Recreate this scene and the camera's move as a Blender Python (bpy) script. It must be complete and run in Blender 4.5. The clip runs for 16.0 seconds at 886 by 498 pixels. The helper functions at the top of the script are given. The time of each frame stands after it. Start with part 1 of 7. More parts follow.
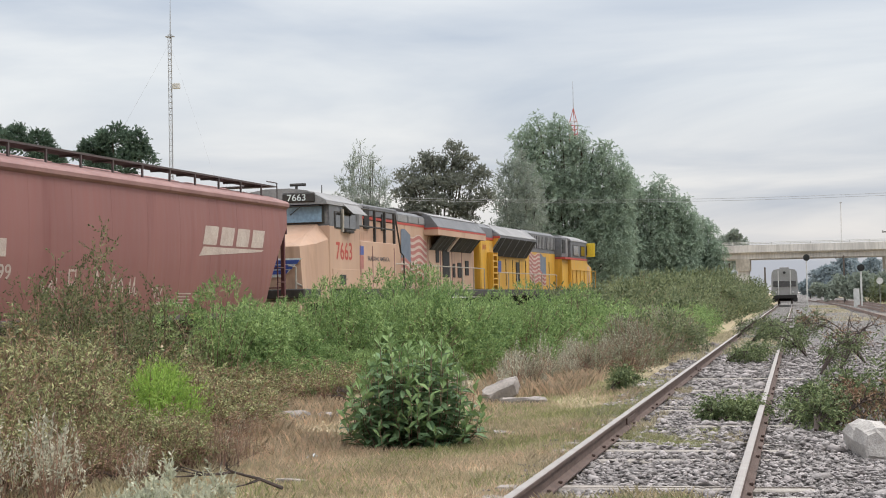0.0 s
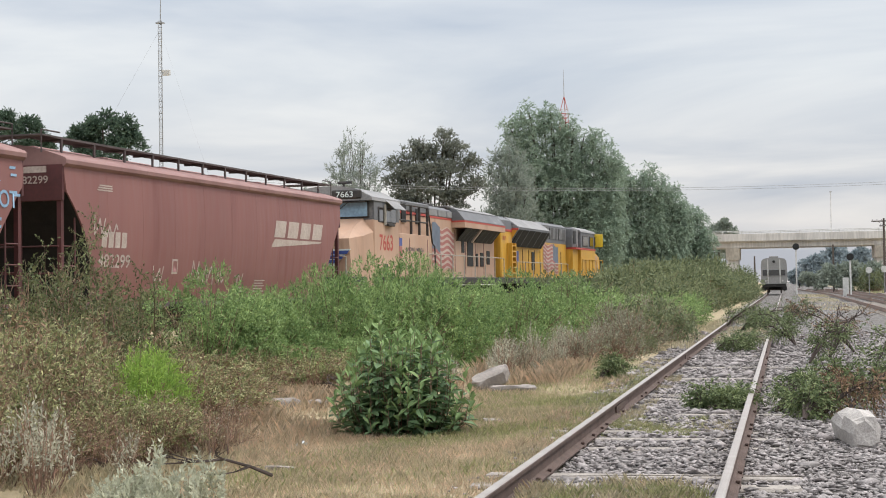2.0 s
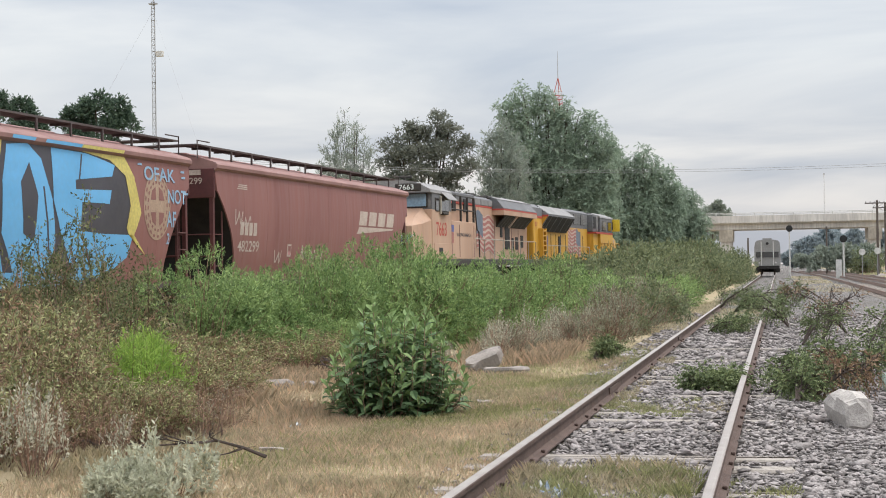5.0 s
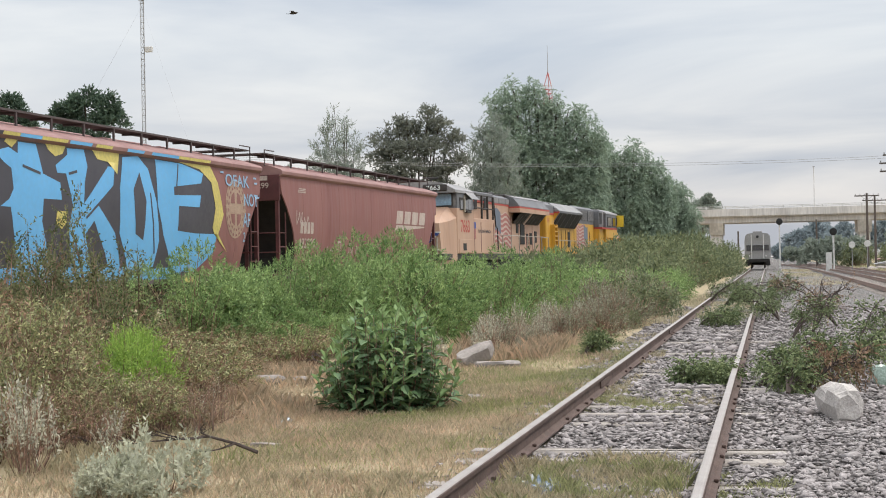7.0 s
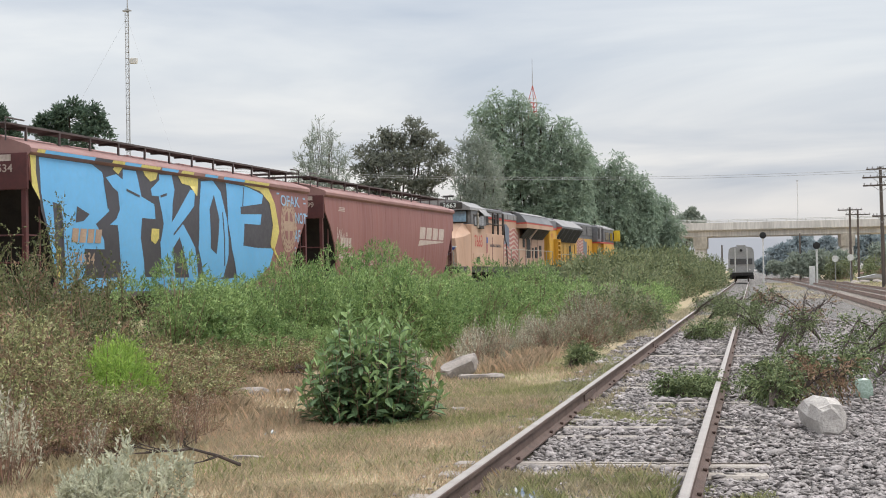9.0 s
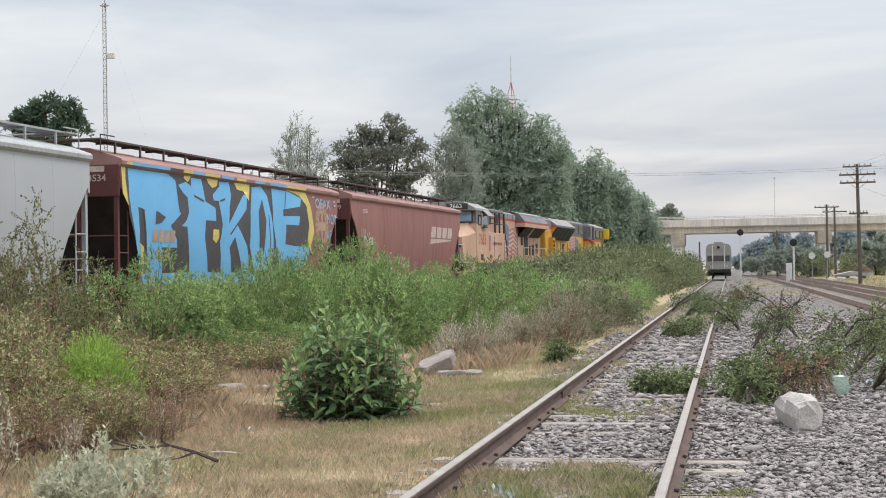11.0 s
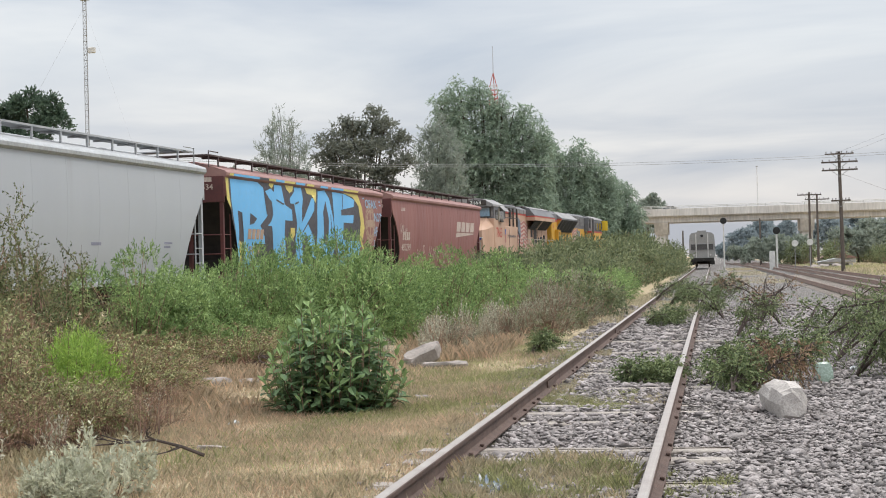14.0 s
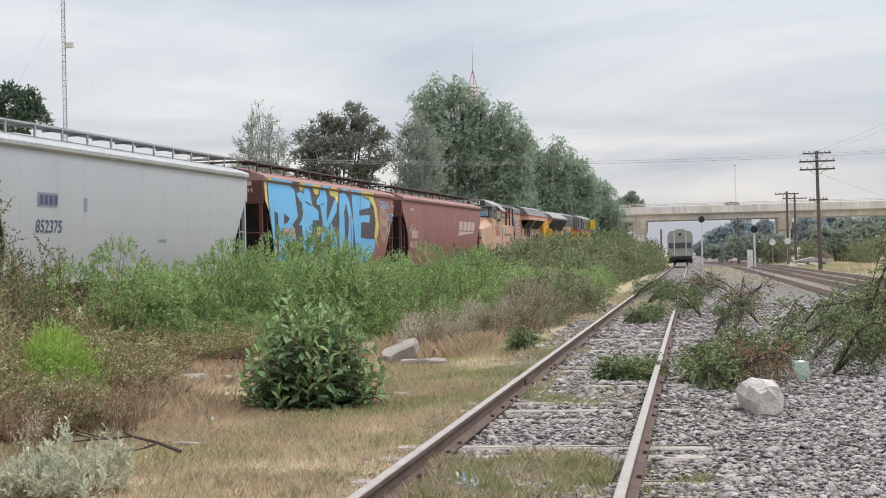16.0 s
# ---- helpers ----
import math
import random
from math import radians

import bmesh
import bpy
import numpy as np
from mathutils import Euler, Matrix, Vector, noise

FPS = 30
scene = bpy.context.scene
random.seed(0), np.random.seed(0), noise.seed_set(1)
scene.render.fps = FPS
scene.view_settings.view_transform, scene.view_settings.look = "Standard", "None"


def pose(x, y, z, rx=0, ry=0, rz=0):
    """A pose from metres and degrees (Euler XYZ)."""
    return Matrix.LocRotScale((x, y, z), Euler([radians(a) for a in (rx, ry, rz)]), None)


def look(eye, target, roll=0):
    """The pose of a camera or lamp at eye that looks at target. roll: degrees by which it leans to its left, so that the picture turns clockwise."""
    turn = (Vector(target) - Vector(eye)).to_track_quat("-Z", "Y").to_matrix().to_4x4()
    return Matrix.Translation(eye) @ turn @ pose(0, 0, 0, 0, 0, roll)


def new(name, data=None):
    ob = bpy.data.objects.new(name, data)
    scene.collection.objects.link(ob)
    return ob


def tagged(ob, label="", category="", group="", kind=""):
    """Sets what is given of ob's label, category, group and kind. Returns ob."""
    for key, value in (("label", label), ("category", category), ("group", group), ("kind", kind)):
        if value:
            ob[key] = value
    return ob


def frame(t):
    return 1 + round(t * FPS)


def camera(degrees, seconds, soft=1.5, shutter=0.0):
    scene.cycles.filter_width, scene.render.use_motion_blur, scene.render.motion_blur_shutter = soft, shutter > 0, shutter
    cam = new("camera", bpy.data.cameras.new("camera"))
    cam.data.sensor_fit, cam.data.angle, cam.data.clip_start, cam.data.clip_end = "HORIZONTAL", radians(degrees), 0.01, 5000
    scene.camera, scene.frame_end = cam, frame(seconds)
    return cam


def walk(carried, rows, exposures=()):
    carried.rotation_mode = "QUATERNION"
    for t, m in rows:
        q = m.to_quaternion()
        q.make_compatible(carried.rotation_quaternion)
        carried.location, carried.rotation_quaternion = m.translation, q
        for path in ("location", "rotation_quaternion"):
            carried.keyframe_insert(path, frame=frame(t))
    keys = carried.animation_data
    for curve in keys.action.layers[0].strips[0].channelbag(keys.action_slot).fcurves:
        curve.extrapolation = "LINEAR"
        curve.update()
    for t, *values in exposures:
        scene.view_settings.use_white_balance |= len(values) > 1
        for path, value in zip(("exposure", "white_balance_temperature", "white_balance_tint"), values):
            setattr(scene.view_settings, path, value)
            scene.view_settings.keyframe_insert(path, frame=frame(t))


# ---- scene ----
FOV = 33.56
EYE = (1.18, 0.0, 1.345)
cam = camera(FOV, 16.0, soft=1.0)
PATH = [
    (0.0, 91.959, 1.124, 13.492),
    (0.5, 91.487, 1.155, 13.392),
    (1.0, 91.571, 1.090, 13.245),
    (1.5, 91.519, 1.029, 13.009),
    (2.0, 91.477, 0.943, 13.103),
    (2.5, 91.288, 0.871, 13.120),
    (3.0, 91.149, 0.935, 12.901),
    (3.5, 90.999, 0.864, 13.072),
    (4.0, 90.973, 0.821, 12.911),
    (6.5, 90.418, 1.070, 12.782),
    (7.0, 90.545, 1.186, 12.495),
    (7.5, 90.683, 1.034, 12.355),
    (8.0, 90.488, 0.981, 12.275),
    (8.5, 90.731, 1.025, 12.190),
    (9.0, 91.026, 1.000, 11.882),
    (9.5, 91.014, 1.018, 11.548),
    (10.0, 91.000, 0.980, 11.275),
    (12.5, 90.692, 1.098, 10.765),
    (13.0, 90.686, 1.347, 10.470),
    (13.5, 90.511, 1.374, 10.328),
    (14.0, 90.522, 1.517, 10.412),
    (14.5, 90.467, 1.569, 10.386),
    (15.0, 90.360, 1.316, 10.459),
    (15.5, 90.212, 1.285, 9.914),
    (16.0, 90.392, 1.248, 9.579),
]
walk(cam, [(t, pose(*EYE, a, b, c)) for t, a, b, c in PATH])

# ---- sky, sun ----
SUN_AZ, SUN_EL = 62.0, 60.0          # degrees from the track's direction towards the right, and up
world = bpy.data.worlds.new("sky")
scene.world = world
world.use_nodes = True
wt = world.node_tree
wt.nodes.clear()


def wn(kind, **sets):
    n = wt.nodes.new(kind)
    for k, v in sets.items():
        n.inputs[k].default_value = v
    return n


sky = wt.nodes.new("ShaderNodeTexSky")
sky.sky_type = "NISHITA"
sky.sun_disc = False
sky.sun_elevation, sky.sun_rotation = radians(SUN_EL), radians(SUN_AZ)
sky_bg = wn("ShaderNodeBackground", Strength=0.10)
wt.links.new(sky.outputs[0], sky_bg.inputs["Color"])
# a closed cloud deck: soft grey layers, flattened towards the horizon
geo = wt.nodes.new("ShaderNodeTexCoord")
sep = wt.nodes.new("ShaderNodeSeparateXYZ")
wt.links.new(geo.outputs["Generated"], sep.inputs[0])
lift = wt.nodes.new("ShaderNodeMath"); lift.operation = "MAXIMUM"; lift.inputs[1].default_value = 0.0
wt.links.new(sep.outputs["Z"], lift.inputs[0])
den = wt.nodes.new("ShaderNodeMath"); den.operation = "ADD"; den.inputs[1].default_value = 0.12
wt.links.new(lift.outputs[0], den.inputs[0])
proj = wt.nodes.new("ShaderNodeVectorMath"); proj.operation = "DIVIDE"
wt.links.new(geo.outputs["Generated"], proj.inputs[0])
cmb = wt.nodes.new("ShaderNodeCombineXYZ")
for i in range(3):
    wt.links.new(den.outputs[0], cmb.inputs[i])
wt.links.new(cmb.outputs[0], proj.inputs[1])
flat = wt.nodes.new("ShaderNodeVectorMath"); flat.operation = "MULTIPLY"; flat.inputs[1].default_value = (0.75, 1.0, 0.0)
wt.links.new(proj.outputs[0], flat.inputs[0])
cl1 = wn("ShaderNodeTexNoise", Scale=0.75, Detail=6.0, Roughness=0.5, Distortion=0.5)
wt.links.new(flat.outputs[0], cl1.inputs["Vector"])
ramp = wt.nodes.new("ShaderNodeValToRGB")
ramp.color_ramp.elements[0].position, ramp.color_ramp.elements[0].color = 0.34, (0.53, 0.59, 0.68, 1)
ramp.color_ramp.elements[1].position, ramp.color_ramp.elements[1].color = 0.64, (0.95, 0.95, 0.93, 1)
wt.links.new(cl1.outputs["Fac"], ramp.inputs[0])
# the deck is brighter overhead and warm near the horizon
zr = wt.nodes.new("ShaderNodeValToRGB")
zr.color_ramp.elements[0].position, zr.color_ramp.elements[0].color = 0.0, (0.92, 0.86, 0.84, 1)
zr.color_ramp.elements[1].position, zr.color_ramp.elements[1].color = 0.75, (2.7, 2.7, 2.7, 1)
e = zr.color_ramp.elements.new(0.14); e.color = (0.955, 0.975, 1.0, 1)
e = zr.color_ramp.elements.new(0.28); e.color = (1.09, 1.11, 1.14, 1)
wt.links.new(lift.outputs[0], zr.inputs[0])
mul = wt.nodes.new("ShaderNodeMix"); mul.data_type = "RGBA"; mul.blend_type = "MULTIPLY"; mul.inputs[0].default_value = 1.0
wt.links.new(ramp.outputs[0], mul.inputs[6]); wt.links.new(zr.outputs[0], mul.inputs[7])
deck = wn("ShaderNodeBackground", Strength=1.0)
wt.links.new(mul.outputs[2], deck.inputs["Color"])
both = wn("ShaderNodeMixShader", Fac=0.9)
wt.links.new(sky_bg.outputs[0], both.inputs[1]); wt.links.new(deck.outputs[0], both.inputs[2])
wout = wt.nodes.new("ShaderNodeOutputWorld")
wt.links.new(both.outputs[0], wout.inputs[0])

sun_data = bpy.data.lights.new("sun", "SUN")
sun_data.energy, sun_data.angle, sun_data.color = 2.3, radians(25), (1.0, 0.95, 0.88)
sun = new("sun", sun_data)
az, el = radians(SUN_AZ), radians(SUN_EL)
sun.matrix_world = look((40 * math.sin(az) * math.cos(el), 40 * math.cos(az) * math.cos(el), 40 * math.sin(el)), (0, 0, 0))
scene.view_settings.exposure = 0.0

# ---- materials ----
def mat(name, c1, c2, scale=3.0, rough=0.7, metal=0.0, bump=0.0, bump_scale=60.0, spots=None, spot_scale=9.0, spot_at=0.6,
        island=0.0, streak=False, spec=0.4, random_tint=0.0, grain=0.3):
    """A surface of two colours mixed at a broad and a fine scale, with stains, relief, and a shift from piece to piece."""
    m = bpy.data.materials.new(name)
    m.use_nodes = True
    t = m.node_tree
    b = t.nodes["Principled BSDF"]
    b.inputs["Metallic"].default_value, b.inputs["Specular IOR Level"].default_value = metal, spec
    co = t.nodes.new("ShaderNodeTexCoord")
    src = co.outputs["Object"]
    if streak:
        mp = t.nodes.new("ShaderNodeMapping")
        mp.inputs["Scale"].default_value = (1.0, 1.0, 0.12)
        t.links.new(src, mp.inputs["Vector"])
        src = mp.outputs[0]

    def tex(s, detail=5.0):
        n = t.nodes.new("ShaderNodeTexNoise")
        n.inputs["Scale"].default_value, n.inputs["Detail"].default_value = s, detail
        t.links.new(src, n.inputs["Vector"])
        return n.outputs["Fac"]

    def mix(fac, a, b_):
        n = t.nodes.new("ShaderNodeMix")
        n.data_type = "RGBA"
        if isinstance(fac, float):
            n.inputs[0].default_value = fac
        else:
            t.links.new(fac, n.inputs[0])
        for i, v in ((6, a), (7, b_)):
            if isinstance(v, tuple):
                n.inputs[i].default_value = (*v, 1)
            else:
                t.links.new(v, n.inputs[i])
        return n.outputs[2]

    def step(v, lo, hi):
        n = t.nodes.new("ShaderNodeMapRange")
        n.inputs[1].default_value, n.inputs[2].default_value = lo, hi
        t.links.new(v, n.inputs[0])
        return n.outputs[0]

    col = mix(step(tex(scale), 0.35, 0.65), c1, c2)
    fine = step(tex(scale * 9), 0.3, 0.7)
    dk = t.nodes.new("ShaderNodeMix"); dk.data_type = "RGBA"; dk.blend_type = "MULTIPLY"
    dk.inputs[0].default_value = grain
    t.links.new(col, dk.inputs[6]); t.links.new(fine, dk.inputs[7])
    col = dk.outputs[2]
    if spots:
        col = mix(step(tex(spot_scale, 8.0), spot_at, spot_at + 0.1), col, spots)
    for amount, node, out in ((island, "ShaderNodeNewGeometry", "Random Per Island"), (random_tint, "ShaderNodeObjectInfo", "Random")):
        if amount:
            g = t.nodes.new(node)
            hs = t.nodes.new("ShaderNodeHueSaturation")
            t.links.new(step_range(t, g.outputs[out], 1 - amount, 1 + amount), hs.inputs["Value"])
            t.links.new(step_range(t, g.outputs[out], 0.5 + amount * 0.04, 0.5 - amount * 0.04), hs.inputs["Hue"])
            t.links.new(col, hs.inputs["Color"])
            col = hs.outputs[0]
    t.links.new(col, b.inputs["Base Color"])
    t.links.new(step_range(t, fine, max(rough - 0.12, 0.02), min(rough + 0.12, 1.0)), b.inputs["Roughness"])
    if bump:
        bp = t.nodes.new("ShaderNodeBump")
        bp.inputs["Strength"].default_value, bp.inputs["Distance"].default_value = bump, 0.02
        t.links.new(tex(bump_scale), bp.inputs["Height"])
        t.links.new(bp.outputs[0], b.inputs["Normal"])
    return m


def step_range(t, v, lo, hi):
    n = t.nodes.new("ShaderNodeMapRange")
    n.inputs[3].default_value, n.inputs[4].default_value = lo, hi
    t.links.new(v, n.inputs[0])
    return n.outputs[0]


def leaf_mat(name, c1, c2, island=0.45, sheer=0.35, rough=0.55):
    m = mat(name, c1, c2, scale=1.2, rough=rough, island=island, spec=0.15)
    t = m.node_tree
    b = t.nodes["Principled BSDF"]
    tr = t.nodes.new("ShaderNodeBsdfTranslucent")
    t.links.new(b.inputs["Base Color"].links[0].from_socket, tr.inputs["Color"])
    mx = t.nodes.new("ShaderNodeMixShader")
    mx.inputs[0].default_value = sheer
    t.links.new(b.outputs[0], mx.inputs[1]); t.links.new(tr.outputs[0], mx.inputs[2])
    t.links.new(mx.outputs[0], t.nodes["Material Output"].inputs[0])
    return m


RAIL_TOP = mat("worn_rail_head", (0.43, 0.39, 0.36), (0.35, 0.30, 0.275), 4, 0.45, 0.3, 0.1)
RAIL_SIDE = mat("rusty_rail", (0.10, 0.066, 0.055), (0.145, 0.098, 0.082), 5, 0.85, 0.0, 0.3, 90, (0.09, 0.05, 0.04))
SLEEPER = mat("weathered_sleeper", (0.42, 0.375, 0.335), (0.31, 0.27, 0.24), 2, 0.9, 0, 0.5, 40, (0.16, 0.14, 0.125))
STONE_G = mat("ballast_stone", (0.385, 0.35, 0.34), (0.265, 0.238, 0.23), 6, 0.95, 0, 0.3, 80, island=0.3, spec=0.1)
CONCRETE = mat("pale_concrete", (0.36, 0.315, 0.285), (0.28, 0.245, 0.22), 2.5, 0.92, 0, 0.5, 35, (0.18, 0.155, 0.14), 6)
CONCRETE_D = mat("bridge_concrete", (0.70, 0.665, 0.63), (0.59, 0.555, 0.525), 0.4, 0.92, 0, 0.2, 8, (0.46, 0.43, 0.40), 0.8, streak=True)
HOPPER_RED = mat("faded_oxide_red_paint", (0.258, 0.114, 0.102), (0.228, 0.099, 0.09), 0.7, 0.62, 0, 0.05, 20, (0.20, 0.08, 0.072), 1.3, 0.6, streak=True, grain=0.08)
HOPPER_ROOF = mat("dusty_red_roof_paint", (0.30, 0.17, 0.155), (0.24, 0.128, 0.118), 1.2, 0.7, 0, 0.05, 20, (0.22, 0.11, 0.10), 2.5, 0.6, grain=0.12)
# Darker red than the sides, for end panels and end fittings.
HOPPER_END = mat("dark_red_ends", (0.13, 0.042, 0.042), (0.10, 0.034, 0.034), 1.2, 0.6)
HOPPER_GREY = mat("light_grey_paint", (0.37, 0.385, 0.41), (0.355, 0.37, 0.395), 0.6, 0.6, 0, 0.04, 20, (0.32, 0.33, 0.345), 1.2, 0.64, streak=True, grain=0.06)
GREY_ROOF = mat("dusty_grey_roof_paint", (0.42, 0.43, 0.445), (0.36, 0.37, 0.38), 1.2, 0.7)
BOARD_RED = mat("roof_walk_red_brown", (0.115, 0.09, 0.088), (0.085, 0.066, 0.064), 3, 0.75)
BOARD_STEEL = mat("galvanised_walkway", (0.46, 0.47, 0.485), (0.36, 0.37, 0.38), 4, 0.6, 0.3)
# Sooty running gear; on the hopper slope sheets this black stands for shade.
DARK = mat("soot_and_shade_black", (0.018, 0.017, 0.017), (0.03, 0.027, 0.025), 3, 0.85)
STEEL_DIRTY = mat("dirty_wheel_steel", (0.10, 0.075, 0.06), (0.06, 0.05, 0.045), 5, 0.7, 0.4)
# ---- mesh tools ----
class Shape:
    """Collects rings, boxes and tubes into one mesh."""

    def __init__(self):
        self.v, self.f = [], []

    def add(self, verts, faces):
        n = len(self.v)
        self.v += [tuple(p) for p in verts]
        self.f += [tuple(i + n for i in q) for q in faces]
        return self

    def box(self, x0, x1, y0, y1, z0, z1, b=0.0):
        if b <= 0:
            p = [(x, y, z) for z in (z0, z1) for x, y in ((x0, y0), (x1, y0), (x1, y1), (x0, y1))]
            return self.add(p, [(3, 2, 1, 0), (4, 5, 6, 7), (0, 1, 5, 4), (1, 2, 6, 5), (2, 3, 7, 6), (3, 0, 4, 7)])
        ring = lambda i, z: [(x0 + b, y0 + i, z), (x1 - b, y0 + i, z), (x1 - i, y0 + b, z), (x1 - i, y1 - b, z),
                             (x1 - b, y1 - i, z), (x0 + b, y1 - i, z), (x0 + i, y1 - b, z), (x0 + i, y0 + b, z)]
        return self.loft([ring(b * 0.9, z0), ring(0, z0 + b), ring(0, z1 - b), ring(b * 0.9, z1)])

    def loft(self, rings, caps=True, closed=True):
        n, m = len(rings[0]), len(rings)
        f = []
        for k in range(m - 1):
            for i in range(n if closed else n - 1):
                j = (i + 1) % n
                f.append((k * n + i, k * n + j, (k + 1) * n + j, (k + 1) * n + i))
        if caps and closed:
            f += [tuple(range(n - 1, -1, -1)), tuple(range((m - 1) * n, m * n))]
        return self.add([p for r in rings for p in r], f)

    def prism(self, outline, y0, y1):
        """An outline of (x, z) drawn out along y."""
        return self.loft([[(x, y0, z) for x, z in outline], [(x, y1, z) for x, z in outline]])

    def side(self, outline, x0, x1):
        """An outline of (y, z) drawn out along x."""
        return self.loft([[(x0, y, z) for y, z in outline], [(x1, y, z) for y, z in outline]])

    def tube(self, points, radii, n=6):
        pts = [Vector(p) for p in points]
        if isinstance(radii, (int, float)):
            radii = [radii] * len(pts)
        rings = []
        for i, p in enumerate(pts):
            d = (pts[min(i + 1, len(pts) - 1)] - pts[max(i - 1, 0)]).normalized()
            a = d.cross(Vector((0, 0, 1)) if abs(d.z) < 0.9 else Vector((1, 0, 0))).normalized()
            c = d.cross(a)
            rings.append([p + (a * math.cos(6.2832 * k / n) + c * math.sin(6.2832 * k / n)) * radii[i] for k in range(n)])
        return self.loft(rings)

    def mesh(self, name, material, smooth=False):
        me = bpy.data.meshes.new(name)
        me.from_pydata(self.v, [], self.f)
        me.materials.append(material)
        bm = bmesh.new()
        bm.from_mesh(me)
        bmesh.ops.recalc_face_normals(bm, faces=bm.faces)
        bm.to_mesh(me)
        bm.free()
        if smooth:
            me.shade_smooth()
            me.set_sharp_from_angle(angle=radians(32))
        return me


def part(name, shape, material, parent=None, label="", at=None, smooth=False):
    """One mesh object under a thing or a part."""
    me = shape.mesh(name, material, smooth) if isinstance(shape, Shape) else shape
    ob = new(name, me)
    if parent:
        ob.parent = parent
    if at is not None:
        ob.matrix_basis = at
    if label:
        tagged(ob, label)
    return ob


def thing(name, label, category, group="", at=None, kind=""):
    ob = new(name)
    ob.empty_display_size = 0.2
    if at is not None:
        ob.matrix_basis = at
    return tagged(ob, label, category, group, kind)


def quads_mesh(name, verts, per, material, smooth=False):
    """A mesh of separate faces with `per` corners each, from an array of corners."""
    n = len(verts) // per
    me = bpy.data.meshes.new(name)
    me.vertices.add(len(verts))
    me.vertices.foreach_set("co", np.asarray(verts, dtype=np.float32).ravel())
    me.loops.add(len(verts))
    me.loops.foreach_set("vertex_index", np.arange(len(verts), dtype=np.int32))
    me.polygons.add(n)
    me.polygons.foreach_set("loop_start", np.arange(0, len(verts), per, dtype=np.int32))
    me.materials.append(material)
    me.update(calc_edges=True)
    return me


def unit(a):
    return a / np.maximum(np.linalg.norm(a, axis=-1, keepdims=True), 1e-9)


def leaf_quads(base, way, length, width, rng, face=None):
    """Lozenge leaves: base points, directions, sizes, and where their flat sides mostly face."""
    n = len(base)
    r = unit(rng.normal(size=(n, 3)))
    if face is not None:
        r = unit(face * 1.3 + r)
    s = unit(np.cross(way, r)) * (width[:, None] * 0.5)
    mid = base + way * (length[:, None] * 0.45)
    return np.stack([base, mid + s, base + way * length[:, None], mid - s], 1).reshape(-1, 3)


def sprigs(points, axes, length, count, leaf_len, leaf_w, rng, spread=0.8, droop=0.0, face=None):
    """Leafy shoots: along each axis from each point sit `count` leaves."""
    n = len(points)
    u = np.tile(np.linspace(0.05, 1.0, count), n)
    p = np.repeat(points, count, 0)
    a = np.repeat(axes, count, 0)
    ln = np.repeat(length * rng.uniform(0.6, 1.3, n), count)
    pos = p + a * (ln * u)[:, None]
    pos[:, 2] -= droop * (ln * u) ** 2
    way = unit(a * (0.5 + 0.6 * u[:, None]) + rng.normal(size=(n * count, 3)) * spread * 0.6)
    way[:, 2] -= droop * 0.8 * u
    way = unit(way)
    k = rng.uniform(0.65, 1.25, n * count) * (1.1 - 0.35 * u)
    return leaf_quads(pos, way, leaf_len * k, leaf_w * k, rng, None if face is None else np.repeat(face, count, 0))

